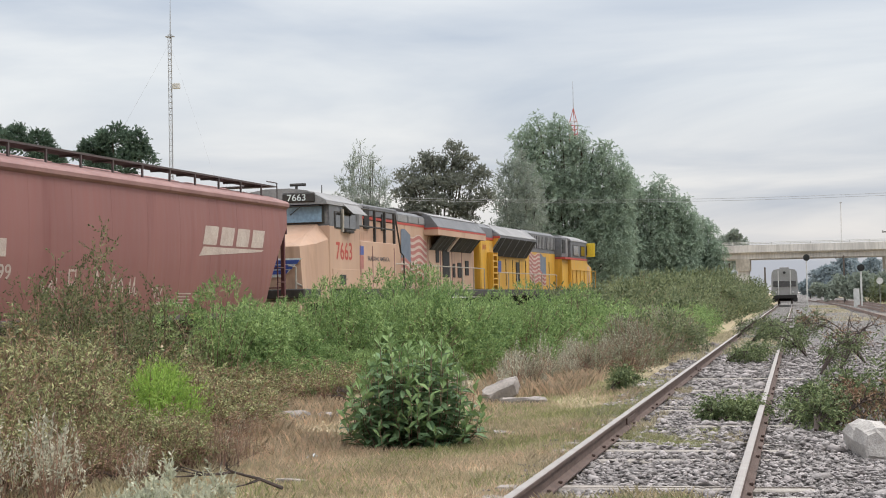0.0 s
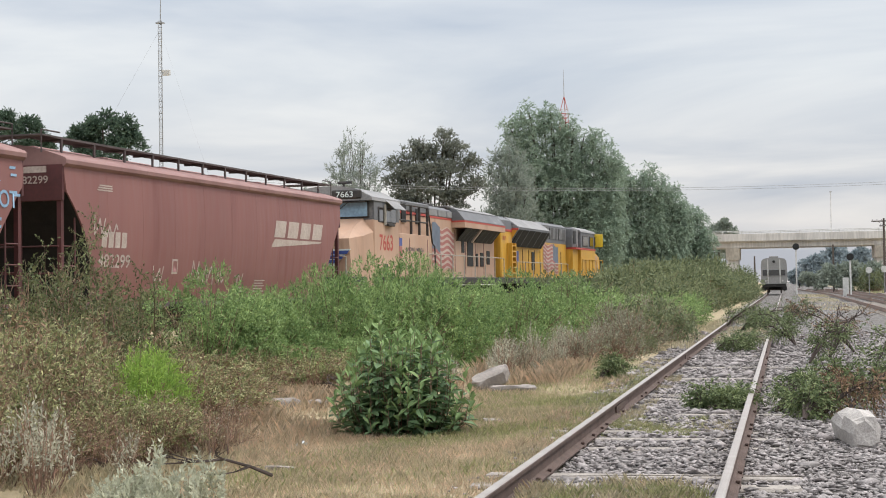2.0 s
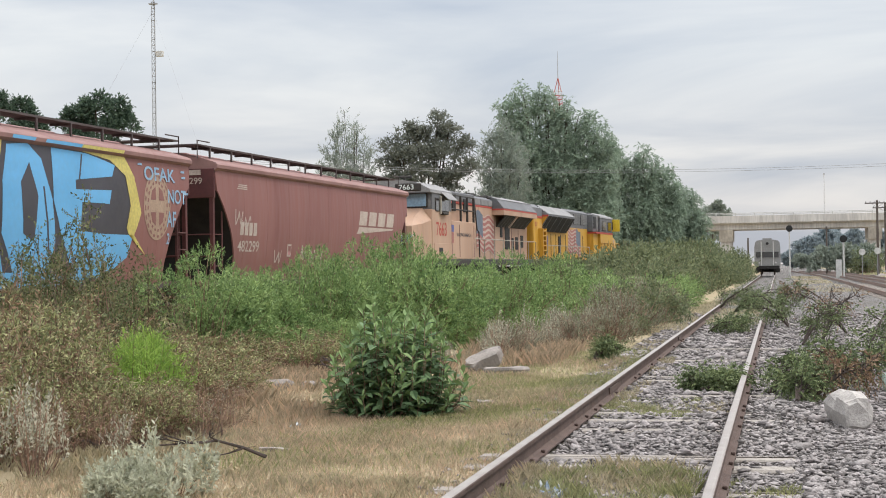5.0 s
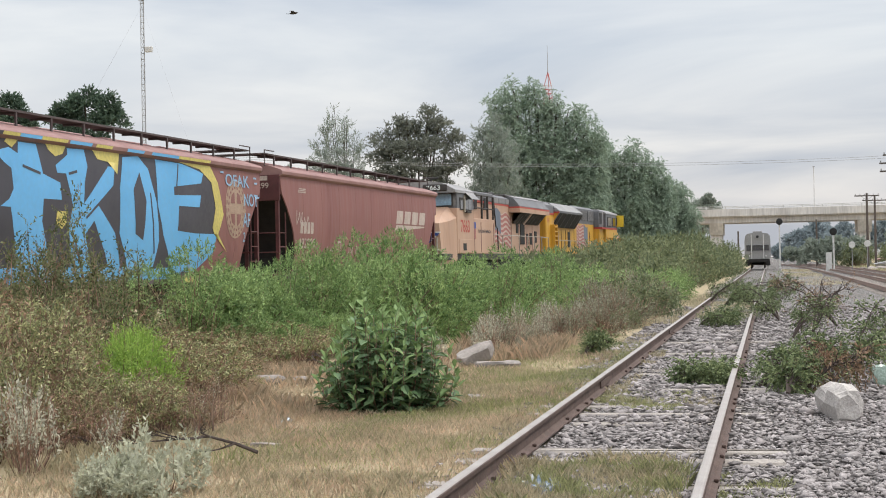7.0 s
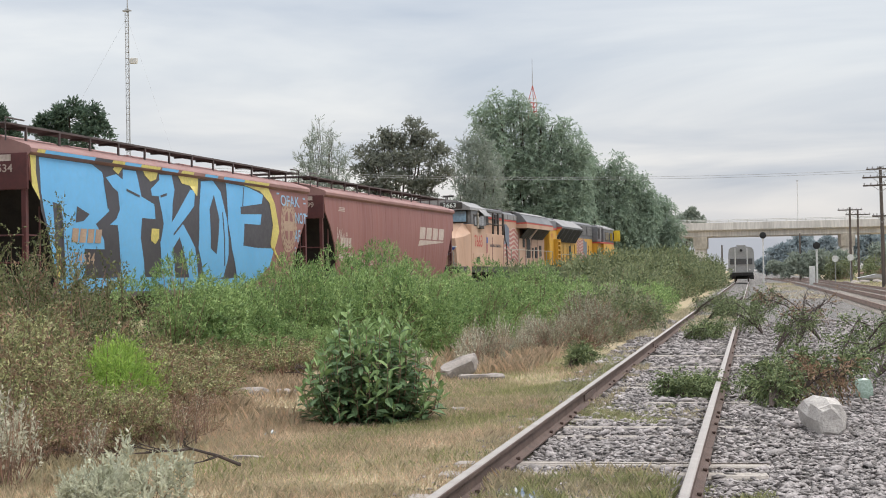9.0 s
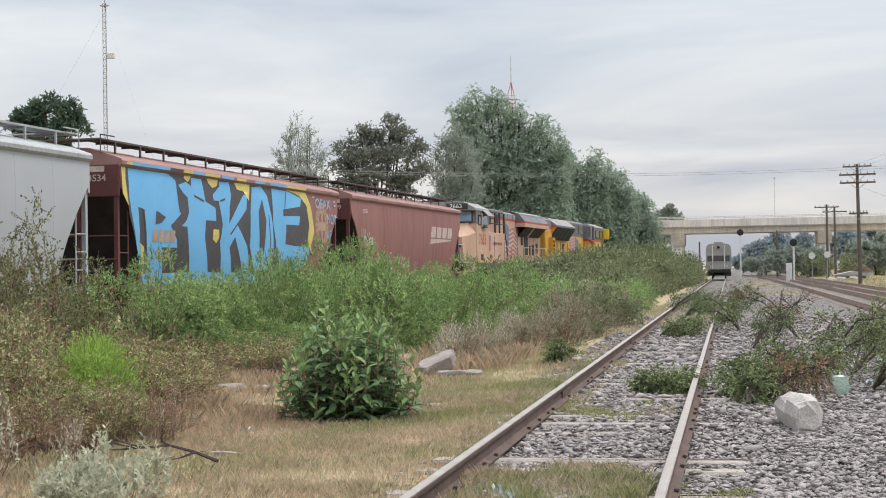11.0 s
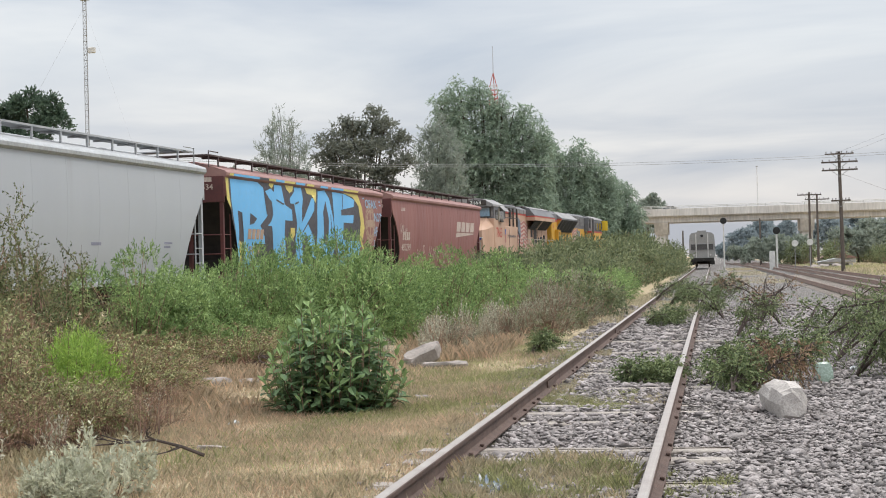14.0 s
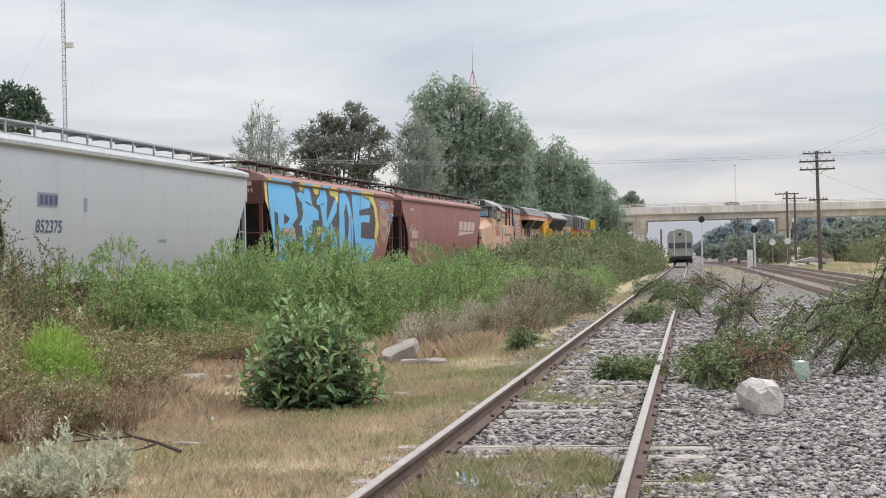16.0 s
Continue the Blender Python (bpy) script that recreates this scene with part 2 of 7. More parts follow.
# ---- ground and the near track ----
def ground_material():
    m = bpy.data.materials.new("trackside_ground")
    m.use_nodes = True
    t = m.node_tree
    b = t.nodes["Principled BSDF"]
    b.inputs["Roughness"].default_value = 0.95
    b.inputs["Specular IOR Level"].default_value = 0.15
    co = t.nodes.new("ShaderNodeTexCoord")
    sp = t.nodes.new("ShaderNodeSeparateXYZ")
    t.links.new(co.outputs["Object"], sp.inputs[0])

    def noise_tex(s, d=6.0):
        n = t.nodes.new("ShaderNodeTexNoise")
        n.inputs["Scale"].default_value, n.inputs["Detail"].default_value = s, d
        t.links.new(co.outputs["Object"], n.inputs["Vector"])
        return n.outputs["Fac"]

    def rng(v, a, b_, lo=0.0, hi=1.0):
        n = t.nodes.new("ShaderNodeMapRange")
        for i, x in enumerate((a, b_, lo, hi)):
            n.inputs[i + 1].default_value = x
        t.links.new(v, n.inputs[0])
        return n.outputs[0]

    def mixc(f, a, b_):
        n = t.nodes.new("ShaderNodeMix")
        n.data_type = "RGBA"
        t.links.new(f, n.inputs[0])
        for i, v in ((6, a), (7, b_)):
            if isinstance(v, tuple):
                n.inputs[i].default_value = (*v, 1)
            else:
                t.links.new(v, n.inputs[i])
        return n.outputs[2]

    def op(kind, a, b_):
        n = t.nodes.new("ShaderNodeMath")
        n.operation = kind
        for i, v in ((0, a), (1, b_)):
            if isinstance(v, float):
                n.inputs[i].default_value = v
            else:
                t.links.new(v, n.inputs[i])
        return n.outputs[0]

    soil = mixc(rng(noise_tex(0.55), 0.35, 0.65), (0.37, 0.295, 0.195), (0.30, 0.255, 0.15))
    soil = mixc(rng(noise_tex(14.0), 0.42, 0.72), soil, (0.38, 0.305, 0.205))
    soil = mixc(rng(noise_tex(45.0), 0.55, 0.75), soil, (0.27, 0.22, 0.14))
    vo = t.nodes.new("ShaderNodeTexVoronoi")
    vo.inputs["Scale"].default_value = 19.0
    t.links.new(co.outputs["Object"], vo.inputs["Vector"])
    hs = t.nodes.new("ShaderNodeSeparateColor")
    t.links.new(vo.outputs["Color"], hs.inputs[0])
    stone = mixc(hs.outputs[0], (0.20, 0.185, 0.18), (0.42, 0.395, 0.385))
    stone = mixc(rng(noise_tex(0.8), 0.45, 0.75), stone, (0.27, 0.235, 0.20))
    # Near-black at the cell edges puts the shade between stones into the colour.
    stone = mixc(rng(vo.outputs["Distance"], 0.32, 0.62), stone, (0.07, 0.065, 0.06))
    # the ballast bed lies round the near track and spreads to the right of it
    x = op("ADD", op("SUBTRACT", sp.outputs["X"], rng(sp.outputs["Y"], 15.0, 23.0, 0.55, 0.0)), op("MULTIPLY", op("SUBTRACT", noise_tex(0.7), 0.5), 1.6))
    bed = op("MULTIPLY", rng(x, -1.75, -1.25), rng(x, 14.0, 11.0))
    t.links.new(mixc(bed, soil, stone), b.inputs["Base Color"])
    bp = t.nodes.new("ShaderNodeBump")
    bp.inputs["Strength"].default_value, bp.inputs["Distance"].default_value = 0.8, 0.03
    t.links.new(op("ADD", op("MULTIPLY", rng(vo.outputs["Distance"], 0.0, 0.7, 1.0, 0.0), bed), op("MULTIPLY", noise_tex(30.0), 0.6)), bp.inputs["Height"])
    t.links.new(bp.outputs[0], b.inputs["Normal"])
    return m


def ground_z(x, y):
    """Height of the ground: the bed of the near track, a low verge, the bank of the train's track."""
    z = -0.235 + 0.035 * noise.noise(Vector((x * 0.5, y * 0.5, 3.1))) + 0.012 * noise.noise(Vector((x * 2.1, y * 2.1, 9.0)))
    if -1.5 < x < 1.5:
        z += 0.03
    if x < -1.6:
        z -= 0.05 * min(1.0, (-1.6 - x) / 1.5) - 0.06 * noise.noise(Vector((x * 0.3, y * 0.3, 0.0)))
    if x > 3.0:
        z += 0.10 * min(1.0, (x - 3.0) / 2.0) * max(0.0, min(1.0, (40 - y) / 20))
    return z


def axis(fine, far, near_lo, near_hi, ratio=1.22):
    out = list(np.arange(near_lo, near_hi + 1e-6, fine))
    d, v = fine, near_hi
    while v < far:
        d *= ratio
        v += d
        out.append(v)
    d, v = fine, near_lo
    while v > -far:
        d *= ratio
        v -= d
        out.insert(0, v)
    return out


gx, gy = axis(0.22, 2500, -7, 6), axis(0.22, 2500, 7, 32)
gv = [(x, y, ground_z(x, y)) for y in gy for x in gx]
gf = [(j * len(gx) + i, j * len(gx) + i + 1, (j + 1) * len(gx) + i + 1, (j + 1) * len(gx) + i) for j in range(len(gy) - 1) for i in range(len(gx) - 1)]
gme = bpy.data.meshes.new("ground")
gme.from_pydata(gv, [], gf)
gme.materials.append(ground_material())
gme.shade_smooth()
tagged(new("ground", gme), "dry grassy soil and grey ballast beside the tracks", "ground", kind="structure")


def rail_section(x, y0, y1, s=1.0):
    """Flat-bottom rail: head, web and foot, 0.17 high, top at z 0. Returns the body and the worn head strip."""
    half = [(0.070, -0.172), (0.070, -0.160), (0.030, -0.148), (0.010, -0.132), (0.009, -0.050), (0.034, -0.038), (0.036, -0.012), (0.028, -0.003)]
    out = [(x + a, z) for a, z in half] + [(x - a, z) for a, z in reversed(half)]
    body = Shape().prism(out, y0, y1)
    head = Shape().prism([(x - 0.033, -0.006), (x + 0.033, -0.006), (x + 0.027, 0.0), (x + 0.012, 0.002), (x - 0.012, 0.002), (x - 0.027, 0.0)], y0, y1)
    return body, head


GAUGE = 0.7525
track = thing("railway_track", "old rusty railway track on weathered sleepers in grey ballast", "railway track")
for sx in (-1, 1):
    cut = [-12.0, 6.4 + 1.1 * sx, 18.4 + 1.1 * sx, 30.4 + 1.1 * sx, 42.4, 70.0, 110.0, 175.0]
    for a, b in zip(cut, cut[1:]):
        body, head = rail_section(sx * GAUGE, a, b - 0.008)
        r = part("rail", body, RAIL_SIDE, track, "rusty rail with a worn bright head")
        part("rail_head", head, RAIL_TOP, r)
    for yj in cut[1:4]:
        for side in (-1, 1):
            bar = Shape().box(sx * GAUGE + side * 0.012, sx * GAUGE + side * 0.030, yj - 0.45, yj + 0.45, -0.128, -0.055, 0.005)
            part("fishplate", bar, RAIL_SIDE, track)
rs = random.Random(4)
sleeper_me = []
for k in range(4):
    sh = Shape()
    w, e = 0.115, 0.015
    sh.box(-1.25, 1.25, -w, w, -0.30, -0.178, e)
    sh.v = [(x + rs.uniform(-.012, .012), y + rs.uniform(-.008, .008), z + rs.uniform(-.008, .004)) for x, y, z in sh.v]
    sleeper_me.append(sh.mesh("sleeper", SLEEPER))
spike_me = Shape().box(-0.075, -0.028, -0.09, 0.09, -0.183, -0.166).box(-0.066, -0.044, -0.012, 0.012, -0.17, -0.135).box(-0.072, -0.038, -0.02, 0.02, -0.15, -0.13, 0.005)
spike_me.box(0.028, 0.075, -0.09, 0.09, -0.183, -0.166).box(0.044, 0.066, -0.012, 0.012, -0.17, -0.135).box(0.038, 0.072, -0.02, 0.02, -0.15, -0.13, 0.005)
spike_me = spike_me.mesh("rail_fastening", RAIL_SIDE)
BARE = (9.95, 11.2, 11.75, 13.75, 14.55, 15.25, 17.3, 19.6, 20.2, 23.7, 27.0, 31.2)      # sleepers that lie clear of the stones
y = -2.0
while y < 60:
    clear = [b for b in BARE if abs(b - y) < 0.29]
    yy = clear[0] if clear else y
    part("sleeper", sleeper_me[rs.randrange(4)], SLEEPER, track, at=pose(rs.uniform(-.04, .04), yy, rs.uniform(-.006, .003) - (0 if clear else 0.06), 0, 0, rs.uniform(-.8, .8)))
    if 7 < y < 30 and (clear or rs.random() < 0.22):
        for sx in (-1, 1):
            part("rail_fastening", spike_me, RAIL_SIDE, track, at=pose(sx * GAUGE, yy + rs.uniform(-.02, .02), 0))
    y += 0.56 + rs.uniform(-.05, .05)
# ---- the train ----
BODY, GAP = 16.25, 1.45


ZS = [1.06, 1.2, 1.4, 1.6, 1.8, 2.0, 2.2, 2.4, 2.6, 2.8, 3.0, 3.2, 3.4, 3.7, 3.95, 4.02]


def hopper_x(z):
    """Half width of the curved side at a height."""
    pts = [(1.0, 1.36), (1.3, 1.44), (1.8, 1.535), (2.4, 1.595), (3.0, 1.61), (3.6, 1.59), (4.06, 1.55)]
    return float(np.interp(z, [p[0] for p in pts], [p[1] for p in pts]))


def hopper_end(z, length):
    u = max(0.0, min(1.0, (3.45 - z) / 1.9))
    return length / 2 - 0.04 - 1.2 * (1 - (1 - u) ** 1.6)


def bogie(parent, y):
    tr = part("bogie", Shape().box(-1.15, -1.0, y - 1.15, y + 1.15, 0.45, 0.62, 0.03).box(1.0, 1.15, y - 1.15, y + 1.15, 0.45, 0.62, 0.03)
              .box(-1.2, 1.2, y - 0.25, y + 0.25, 0.42, 0.72, 0.03).box(-1.17, -0.98, y - 1.1, y - 0.7, 0.32, 0.6, 0.03)
              .box(0.98, 1.17, y - 1.1, y - 0.7, 0.32, 0.6, 0.03).box(-1.17, -0.98, y + 0.7, y + 1.1, 0.32, 0.6, 0.03).box(0.98, 1.17, y + 0.7, y + 1.1, 0.32, 0.6, 0.03),
              DARK, parent, "sooty cast steel bogie frame")
    for dy in (-0.89, 0.89):
        part("wheelset", Shape().tube([(-0.79, y + dy, 0.457), (-0.66, y + dy, 0.457)], 0.457, 20).tube([(0.66, y + dy, 0.457), (0.79, y + dy, 0.457)], 0.457, 20)
             .tube([(-1.1, y + dy, 0.457), (1.1, y + dy, 0.457)], 0.08, 8), STEEL_DIRTY, tr)


def hopper(label, paint, roof_paint, board_paint, end_paint, length=BODY):
    car = thing("hopper_wagon", label, "freight wagon", "train cars")
    h = length / 2
    zs = ZS
    rings = []
    for z in zs:
        x, e = hopper_x(z), hopper_end(z, length)
        rings.append([(x, -e, z), (x, e, z), (-x, e, z), (-x, -e, z)])
    part("body", Shape().loft(rings), paint, car, "curved painted steel side", smooth=True)
    # Near-black sheets over the end slopes put the recess's shade into the colour.
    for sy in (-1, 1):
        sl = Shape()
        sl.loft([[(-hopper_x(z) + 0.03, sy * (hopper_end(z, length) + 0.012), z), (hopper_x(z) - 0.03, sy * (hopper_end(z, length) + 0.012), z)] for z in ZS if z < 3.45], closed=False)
        part("slope_sheet", sl, DARK, car, "slope sheet with shade put into its near-black colour")
    for k in range(-4, 5):
        yy = k * length / 10.2
        sh = Shape()
        zl = [z for z in zs if hopper_end(z, length) > abs(yy) + 0.1]
        sh.loft([[(hopper_x(z) - 0.01, yy - 0.012, z), (hopper_x(z) + 0.0025, yy - 0.003, z), (hopper_x(z) + 0.0025, yy + 0.003, z), (hopper_x(z) - 0.01, yy + 0.012, z)] for z in zl])
        part("weld_seam", sh, paint, car)
    # roof with its rolled eave
    arch = [(1.60, 3.93), (1.645, 3.97), (1.65, 4.05), (1.61, 4.10), (1.50, 4.14), (1.1, 4.27), (0.6, 4.38), (0.0, 4.42)]
    out = arch + [(-x, z) for x, z in reversed(arch[:-1])] + [(-1.55, 3.90), (1.55, 3.90)]
    part("roof", Shape().prism(out, -h, h), roof_paint, car, "dusty curved roof with a rolled eave", smooth=True)
    for y0 in np.linspace(-h + 1.0, h - 3.4, 5):
        part("hatch", Shape().prism([(-0.42, 4.38), (0.42, 4.38), (0.40, 4.43), (0.25, 4.47), (-0.25, 4.47), (-0.40, 4.43)], y0, y0 + 2.2), roof_paint, car)
    # roof walks on stands on both sides of the hatches
    n = 12
    for sx in (-1, 1):
        a, b = sx * 0.62, sx * 1.12
        part("roof_walk", Shape().box(min(a, b), max(a, b), -h + 0.25, h - 0.25, 4.545, 4.575)
             .box(b - 0.02, b + 0.02, -h + 0.25, h - 0.25, 4.54, 4.585), board_paint, car, "grating walkway along the roof")
        for k in range(n):
            yy = -h + 0.7 + k * (length - 1.4) / (n - 1)
            part("walk_stand", Shape().box(b - 0.02, b + 0.02, yy - 0.025, yy + 0.025, 4.20, 4.55).box(min(a, b), max(a, b), yy - 0.02, yy + 0.02, 4.50, 4.545), board_paint, car)
    for sy in (-1, 1):
        part("cross_walk", Shape().box(-1.2, 1.2, sy * (h - 0.05) - 0.28, sy * (h - 0.05) + 0.28, 4.545, 4.575), board_paint, car)
        part("roof_rail", Shape().tube([(1.2, sy * (h + 0.2), 4.2), (1.2, sy * (h + 0.2), 4.66), (1.2, sy * (h - 0.5), 4.66)], 0.018), board_paint, car)
        # end bulkhead panel, posts, ladder, platform
        yo, yi = sy * (h + 0.02), sy * (h - 0.06)
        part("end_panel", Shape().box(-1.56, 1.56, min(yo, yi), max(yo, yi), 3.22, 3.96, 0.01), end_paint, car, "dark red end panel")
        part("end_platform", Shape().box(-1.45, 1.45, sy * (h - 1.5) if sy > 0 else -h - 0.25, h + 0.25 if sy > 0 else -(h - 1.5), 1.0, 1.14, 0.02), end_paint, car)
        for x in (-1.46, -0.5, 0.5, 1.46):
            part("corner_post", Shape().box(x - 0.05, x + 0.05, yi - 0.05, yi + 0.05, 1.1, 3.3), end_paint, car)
        for z in (1.75, 2.3):
            part("grab_rail", Shape().tube([(-1.46, yo, z), (1.46, yo, z)], 0.02), end_paint, car)
        part("ladder", Shape().tube([(1.5, sy * (h - 0.55), 1.1), (1.5, sy * (h - 0.55), 2.9)], 0.02)
             .tube([(1.5, sy * (h - 0.06), 1.5), (1.5, sy * (h - 0.55), 1.5)], 0.015).tube([(1.5, sy * (h - 0.06), 1.9), (1.5, sy * (h - 0.55), 1.9)], 0.015)
             .tube([(1.5, sy * (h - 0.06), 2.3), (1.5, sy * (h - 0.55), 2.3)], 0.015), end_paint, car)
        part("coupler", Shape().box(-0.12, 0.12, min(sy * (h - 0.8), sy * (h + 0.72)), max(sy * (h - 0.8), sy * (h + 0.72)), 0.75, 0.98, 0.03), DARK, car)
        bogie(car, sy * (h - 1.35))
    for sx in (-1, 1):
        part("side_sill", Shape().box(sx * 1.40 - 0.06, sx * 1.40 + 0.06, -h + 0.2, h - 0.2, 0.98, 1.10, 0.012), board_paint, car)
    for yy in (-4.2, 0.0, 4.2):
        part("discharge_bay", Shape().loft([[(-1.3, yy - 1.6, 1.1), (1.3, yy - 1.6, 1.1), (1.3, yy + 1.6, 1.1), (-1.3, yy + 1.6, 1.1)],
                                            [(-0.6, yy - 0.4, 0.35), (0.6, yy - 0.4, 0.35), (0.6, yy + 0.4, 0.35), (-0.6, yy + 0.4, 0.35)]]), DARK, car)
    return car


GRAF_BLUE = mat("sprayed_sky_blue", (0.15, 0.42, 0.72), (0.13, 0.385, 0.67), 0.9, 0.62, spots=(0.12, 0.345, 0.60), spot_scale=1.5, grain=0.1)
GRAF_DARK = mat("sprayed_dark_violet", (0.075, 0.07, 0.085), (0.06, 0.055, 0.066), 1.0, 0.55)
GRAF_YELLOW = mat("sprayed_yellow", (0.66, 0.56, 0.17), (0.58, 0.48, 0.14), 1.5, 0.55)
PALE_BLUE = mat("sprayed_pale_blue", (0.30, 0.46, 0.62), (0.25, 0.40, 0.56), 2, 0.55)
STENCIL = mat("faded_white_stencil", (0.56, 0.47, 0.41), (0.47, 0.37, 0.32), 2.5, 0.65)
EMBLEM_TAN = mat("faded_tan_emblem", (0.46, 0.33, 0.24), (0.38, 0.26, 0.19), 2.5, 0.65)
STENCIL_BLUE = mat("faded_blue_stencil", (0.05, 0.075, 0.16), (0.08, 0.10, 0.18), 2.5, 0.65)
PATCH_GREY = mat("faded_violet_patch", (0.26, 0.26, 0.33), (0.21, 0.21, 0.28), 2.5, 0.65)


def on_side(bm, lift):
    for v in bm.verts:
        v.co.x = hopper_x(v.co.z) + lift


def decal(name, outline, material, car, lift=0.006, label=""):
    """Paint on a wagon's curved side: an outline of (y, z), cut at the side's own folds and laid on it."""
    bm = bmesh.new()
    bm.faces.new([bm.verts.new((0, y, z)) for y, z in outline])
    bm.normal_update()
    bmesh.ops.triangulate(bm, faces=bm.faces)
    for z in ZS[1:-1]:
        bmesh.ops.bisect_plane(bm, geom=bm.verts[:] + bm.edges[:] + bm.faces[:], plane_co=(0, 0, z), plane_no=(0, 0, 1))
    on_side(bm, lift)
    bm.normal_update()
    for f in bm.faces:
        if f.normal.x < 0:
            f.normal_flip()
    me = bpy.data.meshes.new(name)
    bm.to_mesh(me)
    bm.free()
    me.materials.append(material)
    me.shade_smooth()
    me.normals_split_custom_set_from_vertices([Vector((1, 0, (hopper_x(v.co.z - 0.25) - hopper_x(v.co.z + 0.25)) / 0.5)).normalized() for v in me.vertices])
    return part(name, me, material, car, label)


def letters(words, size, material, stretch=1.0):
    """The words as a flat mesh in the xy plane, lower left corner at 0."""
    cu = bpy.data.curves.new("lettering", "FONT")
    cu.body, cu.size, cu.offset = words, size, size * 0.012
    ob = new("lettering", cu)
    bpy.context.view_layer.update()
    me = bpy.data.meshes.new_from_object(ob.evaluated_get(bpy.context.evaluated_depsgraph_get()))
    bpy.data.objects.remove(ob)
    me.transform(Matrix.Diagonal((stretch, 1, 1, 1)))
    me.materials.clear()
    me.materials.append(material)
    return me


def lettered(words, y, z, size, material, car, stretch=1.0, lift=0.008, flat=None, name="lettering"):
    """Words on the near side of a car, starting at y, z: on the curved side, or flat at that distance from the middle."""
    me = letters(words, size, material, stretch)
    for v in me.vertices:
        u, w = v.co.x, v.co.y
        v.co = ((hopper_x(z + w) + lift) if flat is None else flat, y + u, z + w)
    return part(name, me, material, car)


def bar(y0, y1, z0, z1, slant=0.0):
    return [(y0, z0), (y1, z0), (y1 + slant, z1), (y0 + slant, z1)]


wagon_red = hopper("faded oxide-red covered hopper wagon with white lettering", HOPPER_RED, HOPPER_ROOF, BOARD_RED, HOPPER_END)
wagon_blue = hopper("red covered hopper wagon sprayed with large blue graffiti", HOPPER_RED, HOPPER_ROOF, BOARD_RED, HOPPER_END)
wagon_grey = hopper("light grey covered hopper wagon with blue number", HOPPER_GREY, GREY_ROOF, BOARD_STEEL, HOPPER_GREY, 15.7)

# lettering of the red wagon: an emblem of slanted blocks over a wedge, small blocks, its number, pale scrawls
for k in range(4):
    decal("emblem_block", bar(2.75 + k * 0.94, 3.50 + k * 0.94, 2.78, 3.24, 0.18), STENCIL, wagon_red)
    decal("mark_block", bar(-6.65 + k * 0.29, -6.43 + k * 0.29, 2.30, 2.64, 0.02), STENCIL, wagon_red)
decal("emblem_wedge", [(2.55, 2.50), (6.25, 2.68), (6.40, 2.73), (2.80, 2.73)], STENCIL, wagon_red)
lettered("482299", -6.75, 1.88, 0.40, STENCIL, wagon_red, 1.18)
for k in range(3):
    decal("small_print", bar(-6.8 + 0.05 * k, -6.15, 3.50 + 0.05 * k, 3.53 + 0.05 * k), STENCIL, wagon_red)


def scrawl(car, y, z, w, h, seed, material):
    """One sprayed stroke, as a bent ribbon."""
    rg = random.Random(seed)
    sh = Shape()
    p = [(y + w * k / 6 + rg.uniform(-.05, .05), z + h * (0.5 + 0.5 * math.sin(k * 2.1 + seed)) + rg.uniform(-.04, .04)) for k in range(7)]
    for (a, b), (c, d) in zip(p, p[1:]):
        n = Vector((-(d - b), c - a)).normalized() * 0.022
        sh.add([(hopper_x(b) + 0.012, a + n.x, b + n.y), (hopper_x(b) + 0.012, a - n.x, b - n.y), (hopper_x(d) + 0.012, c - n.x, d - n.y), (hopper_x(d) + 0.012, c + n.x, d + n.y)], [(0, 1, 2, 3)])
    part("spray_scrawl", sh, material, car)


for k, (yy, zz, w, h) in enumerate([(-7.0, 2.55, 0.5, 0.4), (-6.5, 2.5, 0.5, 0.35), (-2.3, 1.6, 0.5, 0.5), (-1.6, 1.5, 0.6, 0.5), (-0.8, 1.45, 0.4, 0.5), (0.3, 1.5, 0.5, 0.3), (-4.2, 1.5, 0.5, 0.4)]):
    scrawl(wagon_red, yy, zz, w, h, k + 2, STENCIL)
